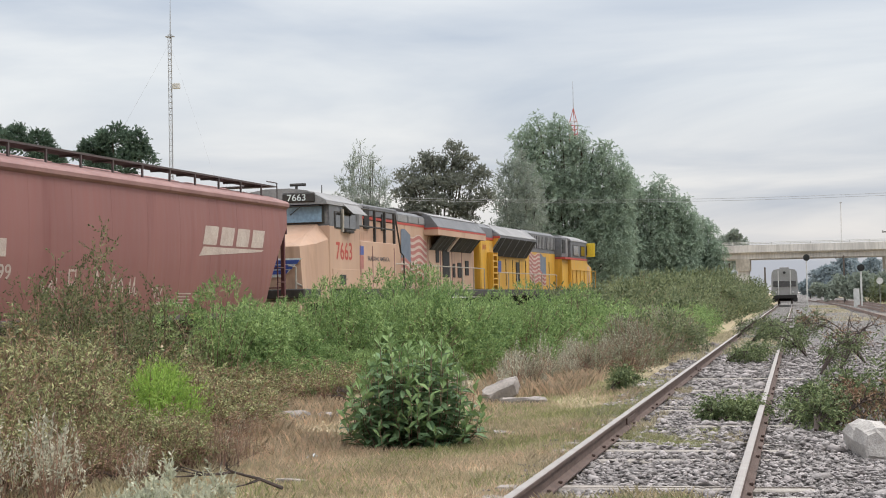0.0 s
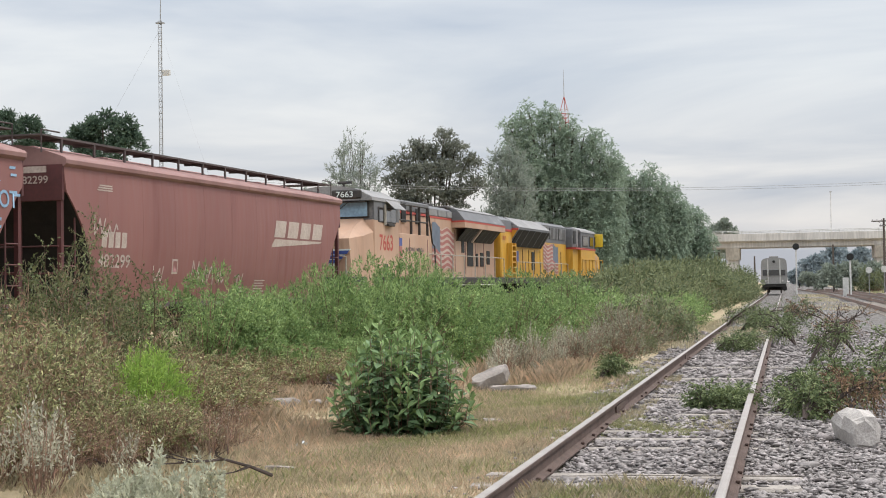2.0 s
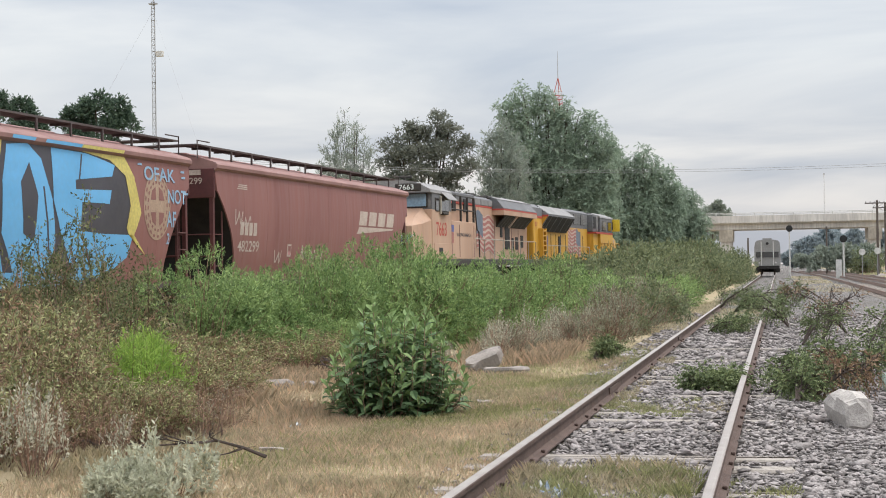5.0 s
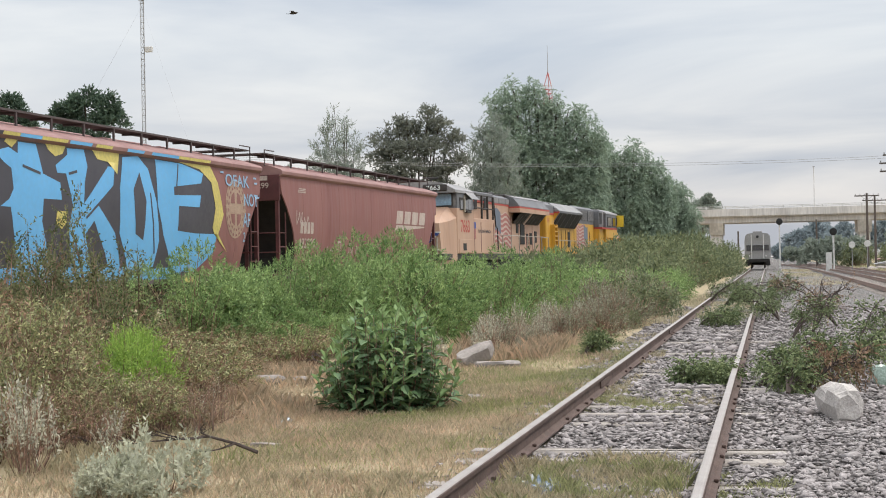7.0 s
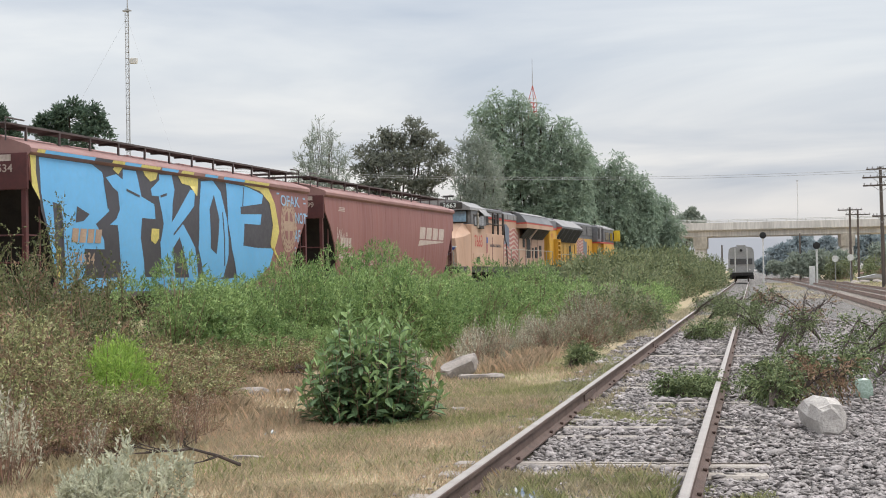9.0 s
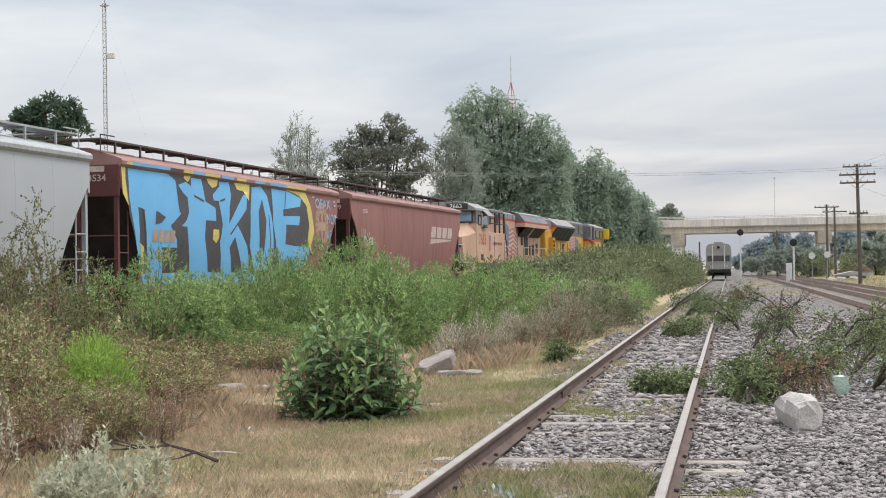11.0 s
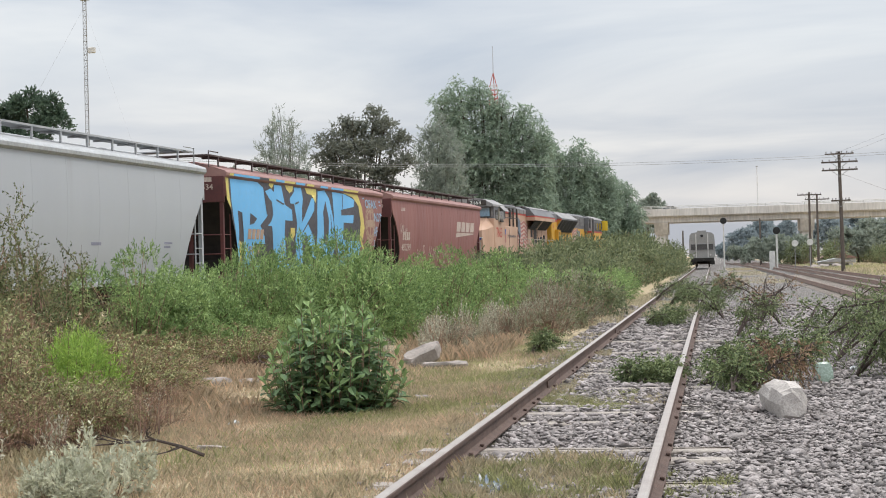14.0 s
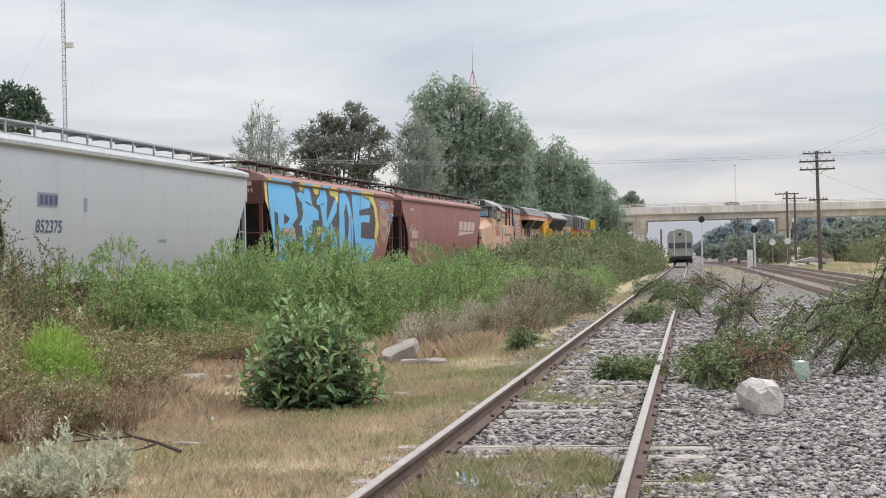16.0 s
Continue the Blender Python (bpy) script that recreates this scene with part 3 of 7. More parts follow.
# the blue wagon: dark ground, six letters in blue, yellow flashes, an oval emblem, pale blue tags
decal("graffiti_ground", [(-7.95, 3.92), (4.8, 3.92), (5.25, 3.4), (5.5, 2.75), (5.2, 2.1), (4.15, 1.3), (3.2, 1.1), (-6.65, 1.1), (-7.1, 1.8), (-7.7, 2.8)], GRAF_DARK, wagon_blue, 0.0045)
LETTERS = (
    [(-6.7, 1.1), (-6.75, 1.4), (-3.35, 1.43), (-1.15, 1.4), (0.25, 1.4), (1.9, 1.35), (3.6, 1.4), (3.3, 1.2), (3.1, 1.1)],
    [(-7.7, 3.9), (-5.5, 3.9), (-5.05, 3.75), (-4.9, 3.3), (-4.8, 2.9), (-5.4, 2.6), (-5.0, 2.25), (-4.95, 2.05), (-5.85, 2.05), (-5.65, 1.35), (-6.55, 1.35), (-6.9, 2.95), (-7.25, 3.0), (-7.1, 2.15), (-6.75, 1.35), (-6.9, 1.45), (-7.25, 2.05), (-7.6, 2.85), (-7.7, 3.2)],
    [(-4.9, 3.65), (-4.4, 3.75), (-4.1, 3.65), (-4.05, 3.88), (-3.4, 3.88), (-3.2, 3.3), (-2.55, 3.15), (-2.5, 2.8), (-3.2, 2.8), (-3.25, 2.35), (-2.75, 1.3), (-4.0, 1.3), (-4.4, 2.6), (-4.75, 2.6), (-4.45, 2.75), (-4.3, 2.95), (-4.35, 3.35), (-4.6, 3.45)],
    [(-2.7, 3.5), (-2.2, 3.75), (-2.2, 3.88), (-1.5, 3.9), (-1.4, 3.55), (-1.55, 3.2), (-1.6, 2.75), (-1.15, 3.1), (-0.5, 3.6), (-0.2, 3.6), (-0.3, 3.2), (-1.0, 2.75), (-0.2, 2.15), (0.25, 1.3), (-0.25, 1.3), (-1.15, 2.4), (-1.5, 2.1), (-1.1, 1.3), (-1.9, 1.3), (-2.2, 2.25), (-2.05, 2.7), (-2.25, 3.2), (-2.3, 3.35), (-2.65, 3.35)],
    [(0.2, 3.85), (0.95, 3.92), (1.4, 3.65), (1.78, 2.85), (1.95, 2.0), (1.8, 1.4), (0.6, 1.3), (0.0, 2.15), (0.0, 3.15)],
    [(1.8, 3.9), (3.2, 3.88), (4.0, 3.77), (4.4, 3.7), (4.25, 3.45), (2.7, 3.3), (2.7, 3.1), (4.2, 3.15), (4.1, 2.85), (2.95, 2.85), (2.9, 2.25), (3.9, 2.2), (5.2, 2.2), (5.0, 1.7), (4.05, 1.25), (2.8, 1.3), (2.15, 2.15), (1.82, 2.85)])
for k, out in enumerate(LETTERS):
    decal("graffiti_letter", out, GRAF_BLUE, wagon_blue, 0.006 + 0.0008 * k, "sprayed sky blue letter")
for out in ([(-6.25, 2.95), (-5.7, 2.8), (-5.95, 2.65), (-6.3, 2.6)], [(0.63, 3.15), (0.95, 3.55), (1.25, 2.9), (1.15, 2.0), (0.75, 2.15)]):
    decal("letter_eye", out, GRAF_DARK, wagon_blue, 0.0125)
for k, (a, b, c, d) in enumerate(((-6.95, 2.9, -6.6, 1.5), (-3.3, 3.3, -3.95, 3.42), (-1.85, 3.42, -2.2, 3.35), (2.85, 3.32, 3.0, 3.85), (-5.0, 3.6, -4.85, 2.95), (-0.25, 3.2, -1.5, 2.45), (1.45, 3.1, 1.75, 1.7))):
    n = Vector((-(d - b), c - a)).normalized() * 0.028
    decal("letter_outline", [(a + n.x, b + n.y), (a - n.x, b - n.y), (c - n.x, d - n.y), (c + n.x, d + n.y)], GRAF_DARK, wagon_blue, 0.0128)
for out in ([(-8.05, 3.92), (-7.82, 3.92), (-7.88, 3.6), (-7.75, 3.0), (-8.05, 3.3)], [(-4.45, 3.92), (-4.05, 3.92), (-4.3, 3.75), (-4.55, 3.85)], [(-3.05, 3.92), (-2.25, 3.92), (-2.4, 3.75), (-2.7, 3.68), (-2.95, 3.8)],
            [(-1.15, 3.92), (0.05, 3.92), (-0.1, 3.45), (-0.5, 3.7), (-0.95, 3.73)], [(2.95, 3.92), (4.85, 3.92), (5.25, 3.5), (5.55, 2.7), (5.25, 2.2), (5.85, 1.75), (5.0, 2.2), (4.88, 2.35), (5.05, 2.85), (4.85, 3.5), (4.2, 3.8)],
            [(-2.7, 2.57), (-2.3, 2.57), (-2.3, 2.35), (-2.47, 2.2), (-2.73, 2.3)], [(-7.1, 2.15), (-6.88, 2.05), (-6.72, 1.35), (-6.85, 1.35)]):
    decal("graffiti_flash", out, GRAF_YELLOW, wagon_blue, 0.0135, "sprayed yellow flash")
# the spray runs over the rolled eave
for a, b, m in ((-7.9, -7.6, GRAF_YELLOW), (-7.6, -5.5, GRAF_BLUE), (-5.5, -4.7, GRAF_DARK), (-4.7, -4.1, GRAF_YELLOW), (-4.1, -3.3, GRAF_BLUE), (-3.3, -2.3, GRAF_YELLOW), (-2.2, -1.3, GRAF_BLUE), (-1.1, -0.4, GRAF_YELLOW), (0.3, 1.1, GRAF_BLUE), (1.5, 2.9, GRAF_BLUE), (2.9, 4.7, GRAF_YELLOW)):
    part("eave_paint", Shape().add([(1.650, a, 3.975), (1.650, b, 3.975), (1.655, b + 0.06, 4.045), (1.655, a + 0.04, 4.045)], [(0, 1, 2, 3)]), m, wagon_blue)
oval = lambda a, b: [(6.35 + a * math.cos(k * 0.2618), 2.88 + b * math.sin(k * 0.2618)) for k in range(24)]
decal("emblem_oval", oval(0.66, 0.78), EMBLEM_TAN, wagon_blue, 0.006, "faded tan oval emblem")
for sy in (-1, 1):
    for sz in (-1, 1):
        decal("emblem_window", [(6.35 + sy * 0.08, 2.88 + sz * 0.14), (6.35 + sy * 0.34, 2.88 + sz * 0.14), (6.35 + sy * 0.26, 2.88 + sz * 0.36), (6.35 + sy * 0.08, 2.88 + sz * 0.45)][::sy * sz], HOPPER_RED, wagon_blue, 0.012)
for words, yy, zz, size, wide_ in (("OFAK", 5.72, 3.47, 0.44, 1.35), ("NOT", 6.86, 2.98, 0.46, 0.95), ("AF", 6.82, 2.42, 0.52, 0.8), ("2", 6.84, 2.02, 0.36, 0.9)):
    lettered(words, yy, zz, size, PALE_BLUE, wagon_blue, wide_, 0.0135, name="sprayed_tag")
for k, (yy, zz) in enumerate(((7.6, 3.72), (7.62, 3.58), (5.45, 3.78), (7.72, 3.2))):
    decal("spray_dash", bar(yy, yy + 0.2, zz, zz + 0.05, 0.02), PALE_BLUE, wagon_blue, 0.0135)
for k, a in enumerate((0.50, 0.62)):
    for n in range(20):
        b = n * 0.31416
        decal("emblem_letter", [(6.35 + a * math.cos(b) * 1.0, 2.88 + a * 1.17 * math.sin(b)), (6.35 + a * math.cos(b + 0.16), 2.88 + a * 1.17 * math.sin(b + 0.16)), (6.35 + (a - 0.05) * math.cos(b + 0.16), 2.88 + (a - 0.05) * 1.17 * math.sin(b + 0.16)), (6.35 + (a - 0.05) * math.cos(b), 2.88 + (a - 0.05) * 1.17 * math.sin(b))][::-1], HOPPER_RED, wagon_blue, 0.012)
for k in range(4):
    decal("mark_block", bar(-6.45 + k * 0.34, -6.18 + k * 0.34, 2.18, 2.48, 0.02), EMBLEM_TAN, wagon_blue, 0.0145)
lettered("174534", -6.45, 1.72, 0.36, EMBLEM_TAN, wagon_blue, 1.0, 0.0145)
# the grey wagon: a violet patch, its number, small print
decal("overpainted_patch", bar(-5.40, -4.47, 2.68, 3.0), PATCH_GREY, wagon_grey)
for k in range(4):
    decal("mark_block", bar(-5.31 + k * 0.22, -5.15 + k * 0.22, 2.73, 2.95), STENCIL_BLUE, wagon_grey, 0.012)
lettered("852375", -5.47, 2.12, 0.40, STENCIL_BLUE, wagon_grey, 1.03)
for out in (bar(-3.2, -3.02, 2.62, 2.94), bar(1.15, 1.65, 1.95, 2.02), bar(5.15, 5.65, 2.0, 2.05), bar(5.15, 5.55, 1.9, 1.95), bar(-4.25, -4.15, 1.5, 1.7)):
    decal("small_print", out, PATCH_GREY, wagon_grey)
# marks on the dark end panels
for car, words, hh in ((wagon_red, "482299", BODY / 2), (wagon_blue, "174534", BODY / 2)):
    me = letters(words, 0.22, STENCIL, 1.1)
    part("lettering", me, STENCIL, car, at=pose(0.52, -hh - 0.03, 3.58, 90, 0, 0))
    part("mark_block", Shape().box(0.52, 1.2, -hh - 0.028, -hh - 0.022, 3.80, 3.93), STENCIL, car)
part("sill_plate", Shape().box(1.455, 1.475, 2.2, 2.8, 1.0, 1.12), GRAF_YELLOW, wagon_red, "yellow plate on the sill")
part("sill_plate", Shape().box(1.455, 1.475, 3.4, 4.0, 1.0, 1.12), GRAF_YELLOW, wagon_blue, "yellow plate on the sill")
for k in range(5):
    decal("small_print", bar(1.6, 2.3 - 0.1 * (k % 2), 1.30 + k * 0.07, 1.33 + k * 0.07), STENCIL, wagon_red)
decal("small_print", bar(0.6, 0.9, 1.3, 1.42), STENCIL, wagon_red)
decal("stencil_frame", bar(-3.3, -3.0, 1.75, 2.1), STENCIL, wagon_red)
decal("stencil_field", bar(-3.25, -3.05, 1.80, 2.05), HOPPER_RED, wagon_red, 0.012)


# ---- the two locomotives, cab ends at opposite ends ----
PEACH = mat("faded_peach_paint", (0.52, 0.345, 0.25), (0.45, 0.285, 0.20), 0.8, 0.6, 0, 0.04, 30, (0.36, 0.225, 0.155), 2.2, 0.57, streak=True, grain=0.12)
LOCO_GREY = mat("weathered_grey_paint", (0.17, 0.17, 0.18), (0.13, 0.13, 0.138), 1.2, 0.6, 0, 0.04, 30, (0.22, 0.215, 0.21), 2.5, 0.6)
LOCO_ROOF = mat("dusty_grey_roof", (0.31, 0.30, 0.30), (0.24, 0.235, 0.235), 1.5, 0.7)
YELLOW = mat("warm_yellow_paint", (0.66, 0.37, 0.045), (0.58, 0.31, 0.04), 0.9, 0.5, 0, 0.04, 30, (0.42, 0.23, 0.06), 2.4, 0.62, streak=True)
BRIGHT_YELLOW = mat("bright_yellow_plate", (0.80, 0.55, 0.04), (0.74, 0.50, 0.04), 2, 0.45)
LOCO_RED = mat("faded_red_stripe", (0.50, 0.075, 0.055), (0.44, 0.065, 0.05), 2, 0.55)
FLAG_RED = mat("faded_flag_red", (0.44, 0.17, 0.15), (0.38, 0.14, 0.12), 2, 0.6)
FLAG_PALE = mat("faded_flag_white", (0.60, 0.47, 0.40), (0.55, 0.42, 0.36), 2, 0.6)
FLAG_BLUE = mat("faded_flag_blue", (0.13, 0.16, 0.21), (0.17, 0.20, 0.25), 3, 0.6)
SHIELD_BLUE = mat("emblem_blue", (0.05, 0.09, 0.36), (0.06, 0.10, 0.32), 3, 0.5)
BLACK_GRILLE = mat("black_radiator_grille", (0.022, 0.021, 0.022), (0.035, 0.033, 0.033), 6, 0.7)
RAIL_DARK = mat("dark_handrail", (0.035, 0.032, 0.03), (0.06, 0.05, 0.045), 6, 0.6)
RAIL_PALE = mat("pale_handrail", (0.46, 0.42, 0.36), (0.36, 0.32, 0.27), 6, 0.6)
BOARD_WHITE = mat("number_board_white", (0.75, 0.80, 0.78), (0.70, 0.75, 0.73), 4, 0.5)


def glass_mat(name, c, rough=0.08):
    m = mat(name, c, tuple(v * 0.8 for v in c), 1.5, rough, 0.0, spec=0.9)
    m.node_tree.nodes["Principled BSDF"].inputs["Coat Weight"].default_value = 0.6
    return m


GLASS_DARK = glass_mat("dark_cab_glass", (0.015, 0.016, 0.018))
# The light blue base colour stands in for sky mirrored in the glass.
GLASS_SKY = glass_mat("sky_reflection_windscreen", (0.30, 0.46, 0.60), 0.10)


def underframe(car, y0, y1):
    part("underframe", Shape().box(-1.5, 1.5, y0, y1, 1.45, 1.72, 0.03), RAIL_DARK, car)
    part("fuel_tank", Shape().box(-1.35, 1.35, (y0 + y1) / 2 - 3.2, (y0 + y1) / 2 + 3.2, 0.45, 1.45, 0.12), DARK, car)
    for sy in (y0 + 3.6, y1 - 3.6):
        b = part("bogie", Shape().box(-1.2, -1.0, sy - 2.6, sy + 2.6, 0.6, 1.05, 0.05).box(1.0, 1.2, sy - 2.6, sy + 2.6, 0.6, 1.05, 0.05).box(-1.1, 1.1, sy - 0.4, sy + 0.4, 0.7, 1.4, 0.05), DARK, car)
        for k in (-1, 0, 1):
            part("wheelset", Shape().tube([(-0.79, sy + k * 1.9, 0.533), (-0.66, sy + k * 1.9, 0.533)], 0.533, 20).tube([(0.66, sy + k * 1.9, 0.533), (0.79, sy + k * 1.9, 0.533)], 0.533, 20)
                 .tube([(-1.0, sy + k * 1.9, 0.533), (1.0, sy + k * 1.9, 0.533)], 0.1, 8), STEEL_DIRTY, b)
    for yy, sg in ((y0, -1), (y1, 1)):
        part("coupler", Shape().box(-0.13, 0.13, min(yy - 0.2 * sg, yy + 0.55 * sg), max(yy - 0.2 * sg, yy + 0.55 * sg), 0.72, 0.98, 0.03), DARK, car)


def handrail(car, y0, y1, z, material, step=1.6, x=1.48, low=1.7):
    part("handrail", Shape().tube([(x, y0, z - 0.05), (x, y0 + 0.1, z), (x, y1 - 0.1, z), (x, y1, z - 0.05)], 0.022), material, car)
    n = max(2, round((y1 - y0) / step) + 1)
    for k in range(n):
        yy = y0 + (y1 - y0) * k / (n - 1)
        part("stanchion", Shape().tube([(x, yy, low), (x, yy, z)], 0.024), material, car)


def flag(car, y0, y1, z0, z1, x, canton_first, seed):
    """A waving flag painted on the hood: dark canton and wavy stripes."""
    n = 14
    wave = lambda k, r: z1 + (z0 - z1) * r / 7 + 0.09 * math.sin(k * 0.75 + seed) - 0.012 * k
    for r in range(7):
        sh = Shape()
        for k in range(n):
            a, b = y0 + (y1 - y0) * k / n, y0 + (y1 - y0) * (k + 1) / n
            if r < 4 and ((k < 5) if canton_first else (k >= n - 5)):
                continue
            sh.add([(x, a, wave(k, r)), (x, b, wave(k + 1, r)), (x, b, wave(k + 1, r + 0.55)), (x, a, wave(k, r + 0.55))], [(0, 1, 2, 3)])
        part("flag_stripe", sh, FLAG_RED, car)
    sh = Shape()
    ks = range(0, 5) if canton_first else range(n - 5, n)
    for k in ks:
        a, b = y0 + (y1 - y0) * k / n, y0 + (y1 - y0) * (k + 1) / n
        sh.add([(x + 0.002, a, wave(k, -0.4)), (x + 0.002, b, wave(k + 1, -0.4)), (x + 0.002, b, wave(k + 1, 4)), (x + 0.002, a, wave(k, 4))], [(0, 1, 2, 3)])
    part("flag_canton", sh, FLAG_BLUE, car)
    sh = Shape()
    for k in range(n):
        a, b = y0 + (y1 - y0) * k / n, y0 + (y1 - y0) * (k + 1) / n
        sh.add([(x - 0.006, a, wave(k, -0.2)), (x - 0.006, b, wave(k + 1, -0.2)), (x - 0.006, b, wave(k + 1, 6.8)), (x - 0.006, a, wave(k, 6.8))], [(0, 1, 2, 3)])
    part("flag_ground", sh, FLAG_PALE, car)


def panel(name, car, x, y0, y1, z0, z1, material, deep=0.03, label=""):
    """A door, window or grille standing proud of a side at x."""
    return part(name, Shape().box(x - 0.02, x + deep, y0, y1, z0, z1, 0.008), material, car, label)


def slats(car, x, y0, y1, z0, z1, material, n, upright=True):
    for k in range(n):
        if upright:
            a = y0 + (y1 - y0) * (k + 0.3) / n
            part("slat", Shape().box(x, x + 0.04, a, a + (y1 - y0) / n * 0.4, z0, z1), material, car)
        else:
            a = z0 + (z1 - z0) * (k + 0.3) / n
            part("slat", Shape().box(x, x + 0.04, y0, y1, a, a + (z1 - z0) / n * 0.4), material, car)


def peach_loco():
    car = thing("locomotive", "faded peach diesel locomotive with grey roof and flag", "locomotive", "train cars")
    underframe(car, -10.7, 9.6)
    # nose, wider at its foot, sloping top
    nose = Shape().loft([[(-1.36, -10.35, 1.3), (1.36, -10.35, 1.3), (1.5, -9.5, 1.3), (1.52, -8.7, 1.3), (-1.52, -8.7, 1.3), (-1.5, -9.5, 1.3)],
                         [(-1.22, -10.3, 2.95), (1.22, -10.3, 2.95), (1.42, -9.45, 3.05), (1.5, -8.7, 3.2), (-1.5, -8.7, 3.2), (-1.42, -9.45, 3.05)],
                         [(-0.95, -10.15, 3.05), (0.95, -10.15, 3.05), (1.1, -9.5, 3.35), (1.15, -8.7, 3.66), (-1.15, -8.7, 3.66), (-1.1, -9.5, 3.35)]])
    part("nose", nose, PEACH, car, "broad faded peach nose")
    for k in range(3):
        for sx in (-1, 1):
            out = [(sx * 0.12, 2.56 - k * 0.145), (sx * (1.24 - 0.17 * k), 2.56 - k * 0.145), (sx * (1.16 - 0.17 * k), 2.445 - k * 0.145), (sx * 0.12, 2.445 - k * 0.145)]
            part("wing_bar", Shape().prism(out, -10.365, -10.345), SHIELD_BLUE, car)
    part("wing_ground", Shape().prism([(-1.30, 2.61), (1.30, 2.61), (0.72, 2.07), (-0.72, 2.07)], -10.352, -10.30), BOARD_WHITE, car, "white ground of a blue wing emblem")
    cab = part("cab", Shape().box(-1.54, 1.54, -8.7, -6.05, 1.72, 3.62, 0.03), PEACH, car, "faded peach cab")
    part("cab_upper", Shape().prism([(-1.54, 3.6), (1.54, 3.6), (1.52, 4.3), (-1.52, 4.3)], -8.68, -6.05), LOCO_GREY, car, "grey upper part of the cab")
    part("cab_roof", Shape().prism([(-1.56, 4.24), (1.56, 4.24), (1.54, 4.36), (0.95, 4.66), (0.4, 4.74), (-0.4, 4.74), (-0.95, 4.66), (-1.54, 4.36)], -8.95, -5.95), LOCO_ROOF, car, "dusty grey cab roof")
    part("horn", Shape().tube([(0.3, -8.2, 4.7), (0.3, -8.2, 4.9)], 0.04).tube([(0.1, -8.2, 4.9), (0.6, -8.2, 4.9)], 0.05), RAIL_DARK, car)
    part("aerial", Shape().tube([(0.5, -6.6, 4.7), (0.5, -6.6, 5.0)], 0.015), RAIL_DARK, car)
    nb = part("number_board", Shape().box(0.15, 1.2, -8.99, -8.9, 4.30, 4.60, 0.04), RAIL_DARK, car, "black number board")
    part("lettering", letters("7663", 0.27, BOARD_WHITE, 1.15), BOARD_WHITE, car, at=pose(0.31, -9.0, 4.36, 90, 0, 0))
    for x0, x1 in ((0.02, 1.32), (-1.32, -0.06)):
        w = part("windscreen", Shape().box(x0 - 0.05, x1 + 0.05, -8.76, -8.66, 3.68, 4.22, 0.03), RAIL_DARK, car)
        part("pane", Shape().box(x0, x1, -8.775, -8.74, 3.72, 4.18), GLASS_SKY, w, "windscreen pane with sky reflection put into its colour")
        part("wiper", Shape().tube([(x0 + 0.3, -8.79, 3.95), (x0 + 0.65, -8.79, 4.2)], 0.012), RAIL_DARK, w)
    part("sun_visor", Shape().side([(-8.7, 4.25), (-8.98, 4.17), (-8.98, 4.19), (-8.7, 4.28)], -1.3, 1.3), RAIL_DARK, car)
    for y0, y1 in ((-8.25, -7.75), (-7.55, -7.06), (-7.02, -6.5)):
        w = panel("side_window", car, 1.53, y0 - 0.04, y1 + 0.04, 3.54, 4.06, RAIL_DARK)
        part("pane", Shape().box(1.555, 1.572, y0, y1, 3.58, 4.02), GLASS_DARK, w)
    part("window_post", Shape().box(1.56, 1.62, -7.74, -7.66, 3.45, 4.15), RAIL_PALE, car)
    part("arm_rest", Shape().box(1.52, 1.68, -7.6, -6.9, 3.43, 3.52, 0.02), RAIL_DARK, car)
    part("awning", Shape().loft([[(1.54, -7.5, 4.32), (1.54, -6.2, 4.32), (1.54, -6.2, 4.30), (1.54, -7.5, 4.30)], [(1.86, -7.5, 4.02), (1.86, -6.2, 4.02), (1.86, -6.2, 4.0), (1.86, -7.5, 4.0)]]), LOCO_ROOF, car)
    lettered("7663", -8.22, 2.62, 0.74, LOCO_RED, car, 1.0, flat=1.546)
    panel("cab_step_box", car, 1.54, -8.5, -6.1, 1.75, 2.32, PEACH, 0.02)
    # A black plate on the surface stands for the shade inside the step recess.
    panel("step_recess", car, 1.54, -7.9, -7.4, 1.85, 2.15, BLACK_GRILLE, 0.03)
    # full-width locker behind the cab, cabinets set back above it, dark frame round the gangway
    part("locker", Shape().box(-1.5, 1.5, -6.05, -2.35, 1.72, 3.25, 0.02), PEACH, car)
    for yy in (-5.9, -4.75, -2.55):
        part("door_edge", Shape().box(1.49, 1.515, yy - 0.02, yy + 0.02, 1.8, 3.1), HOPPER_ROOF, car)
    part("emblem_shield", Shape().box(1.5, 1.51, -6.0, -5.62, 2.80, 3.08), SHIELD_BLUE, car)
    part("emblem_shield_foot", Shape().box(1.5, 1.511, -5.98, -5.64, 2.36, 2.78), FLAG_RED, car)
    lettered("BUILDING AMERICA", -5.2, 2.64, 0.19, GRAF_DARK, car, 1.25, flat=1.506)
    part("cabinet", Shape().box(-1.1, 1.1, -6.05, -1.0, 3.25, 4.0, 0.02), PEACH, car)
    part("cabinet_upper", Shape().box(-1.12, 1.12, -6.05, -1.0, 4.1, 4.5, 0.05), LOCO_GREY, car)
    part("cabinet_line", Shape().box(-1.13, 1.13, -6.05, -1.0, 4.02, 4.10), LOCO_RED, car)
    panel("cabinet_grey_door", car, 1.12, -5.7, -4.7, 3.75, 4.45, LOCO_ROOF)
    panel("cabinet_vent", car, 1.12, -4.5, -4.0, 3.7, 4.4, BLACK_GRILLE)
    panel("cabinet_vent", car, 1.12, -2.75, -2.35, 3.7, 4.25, BLACK_GRILLE)
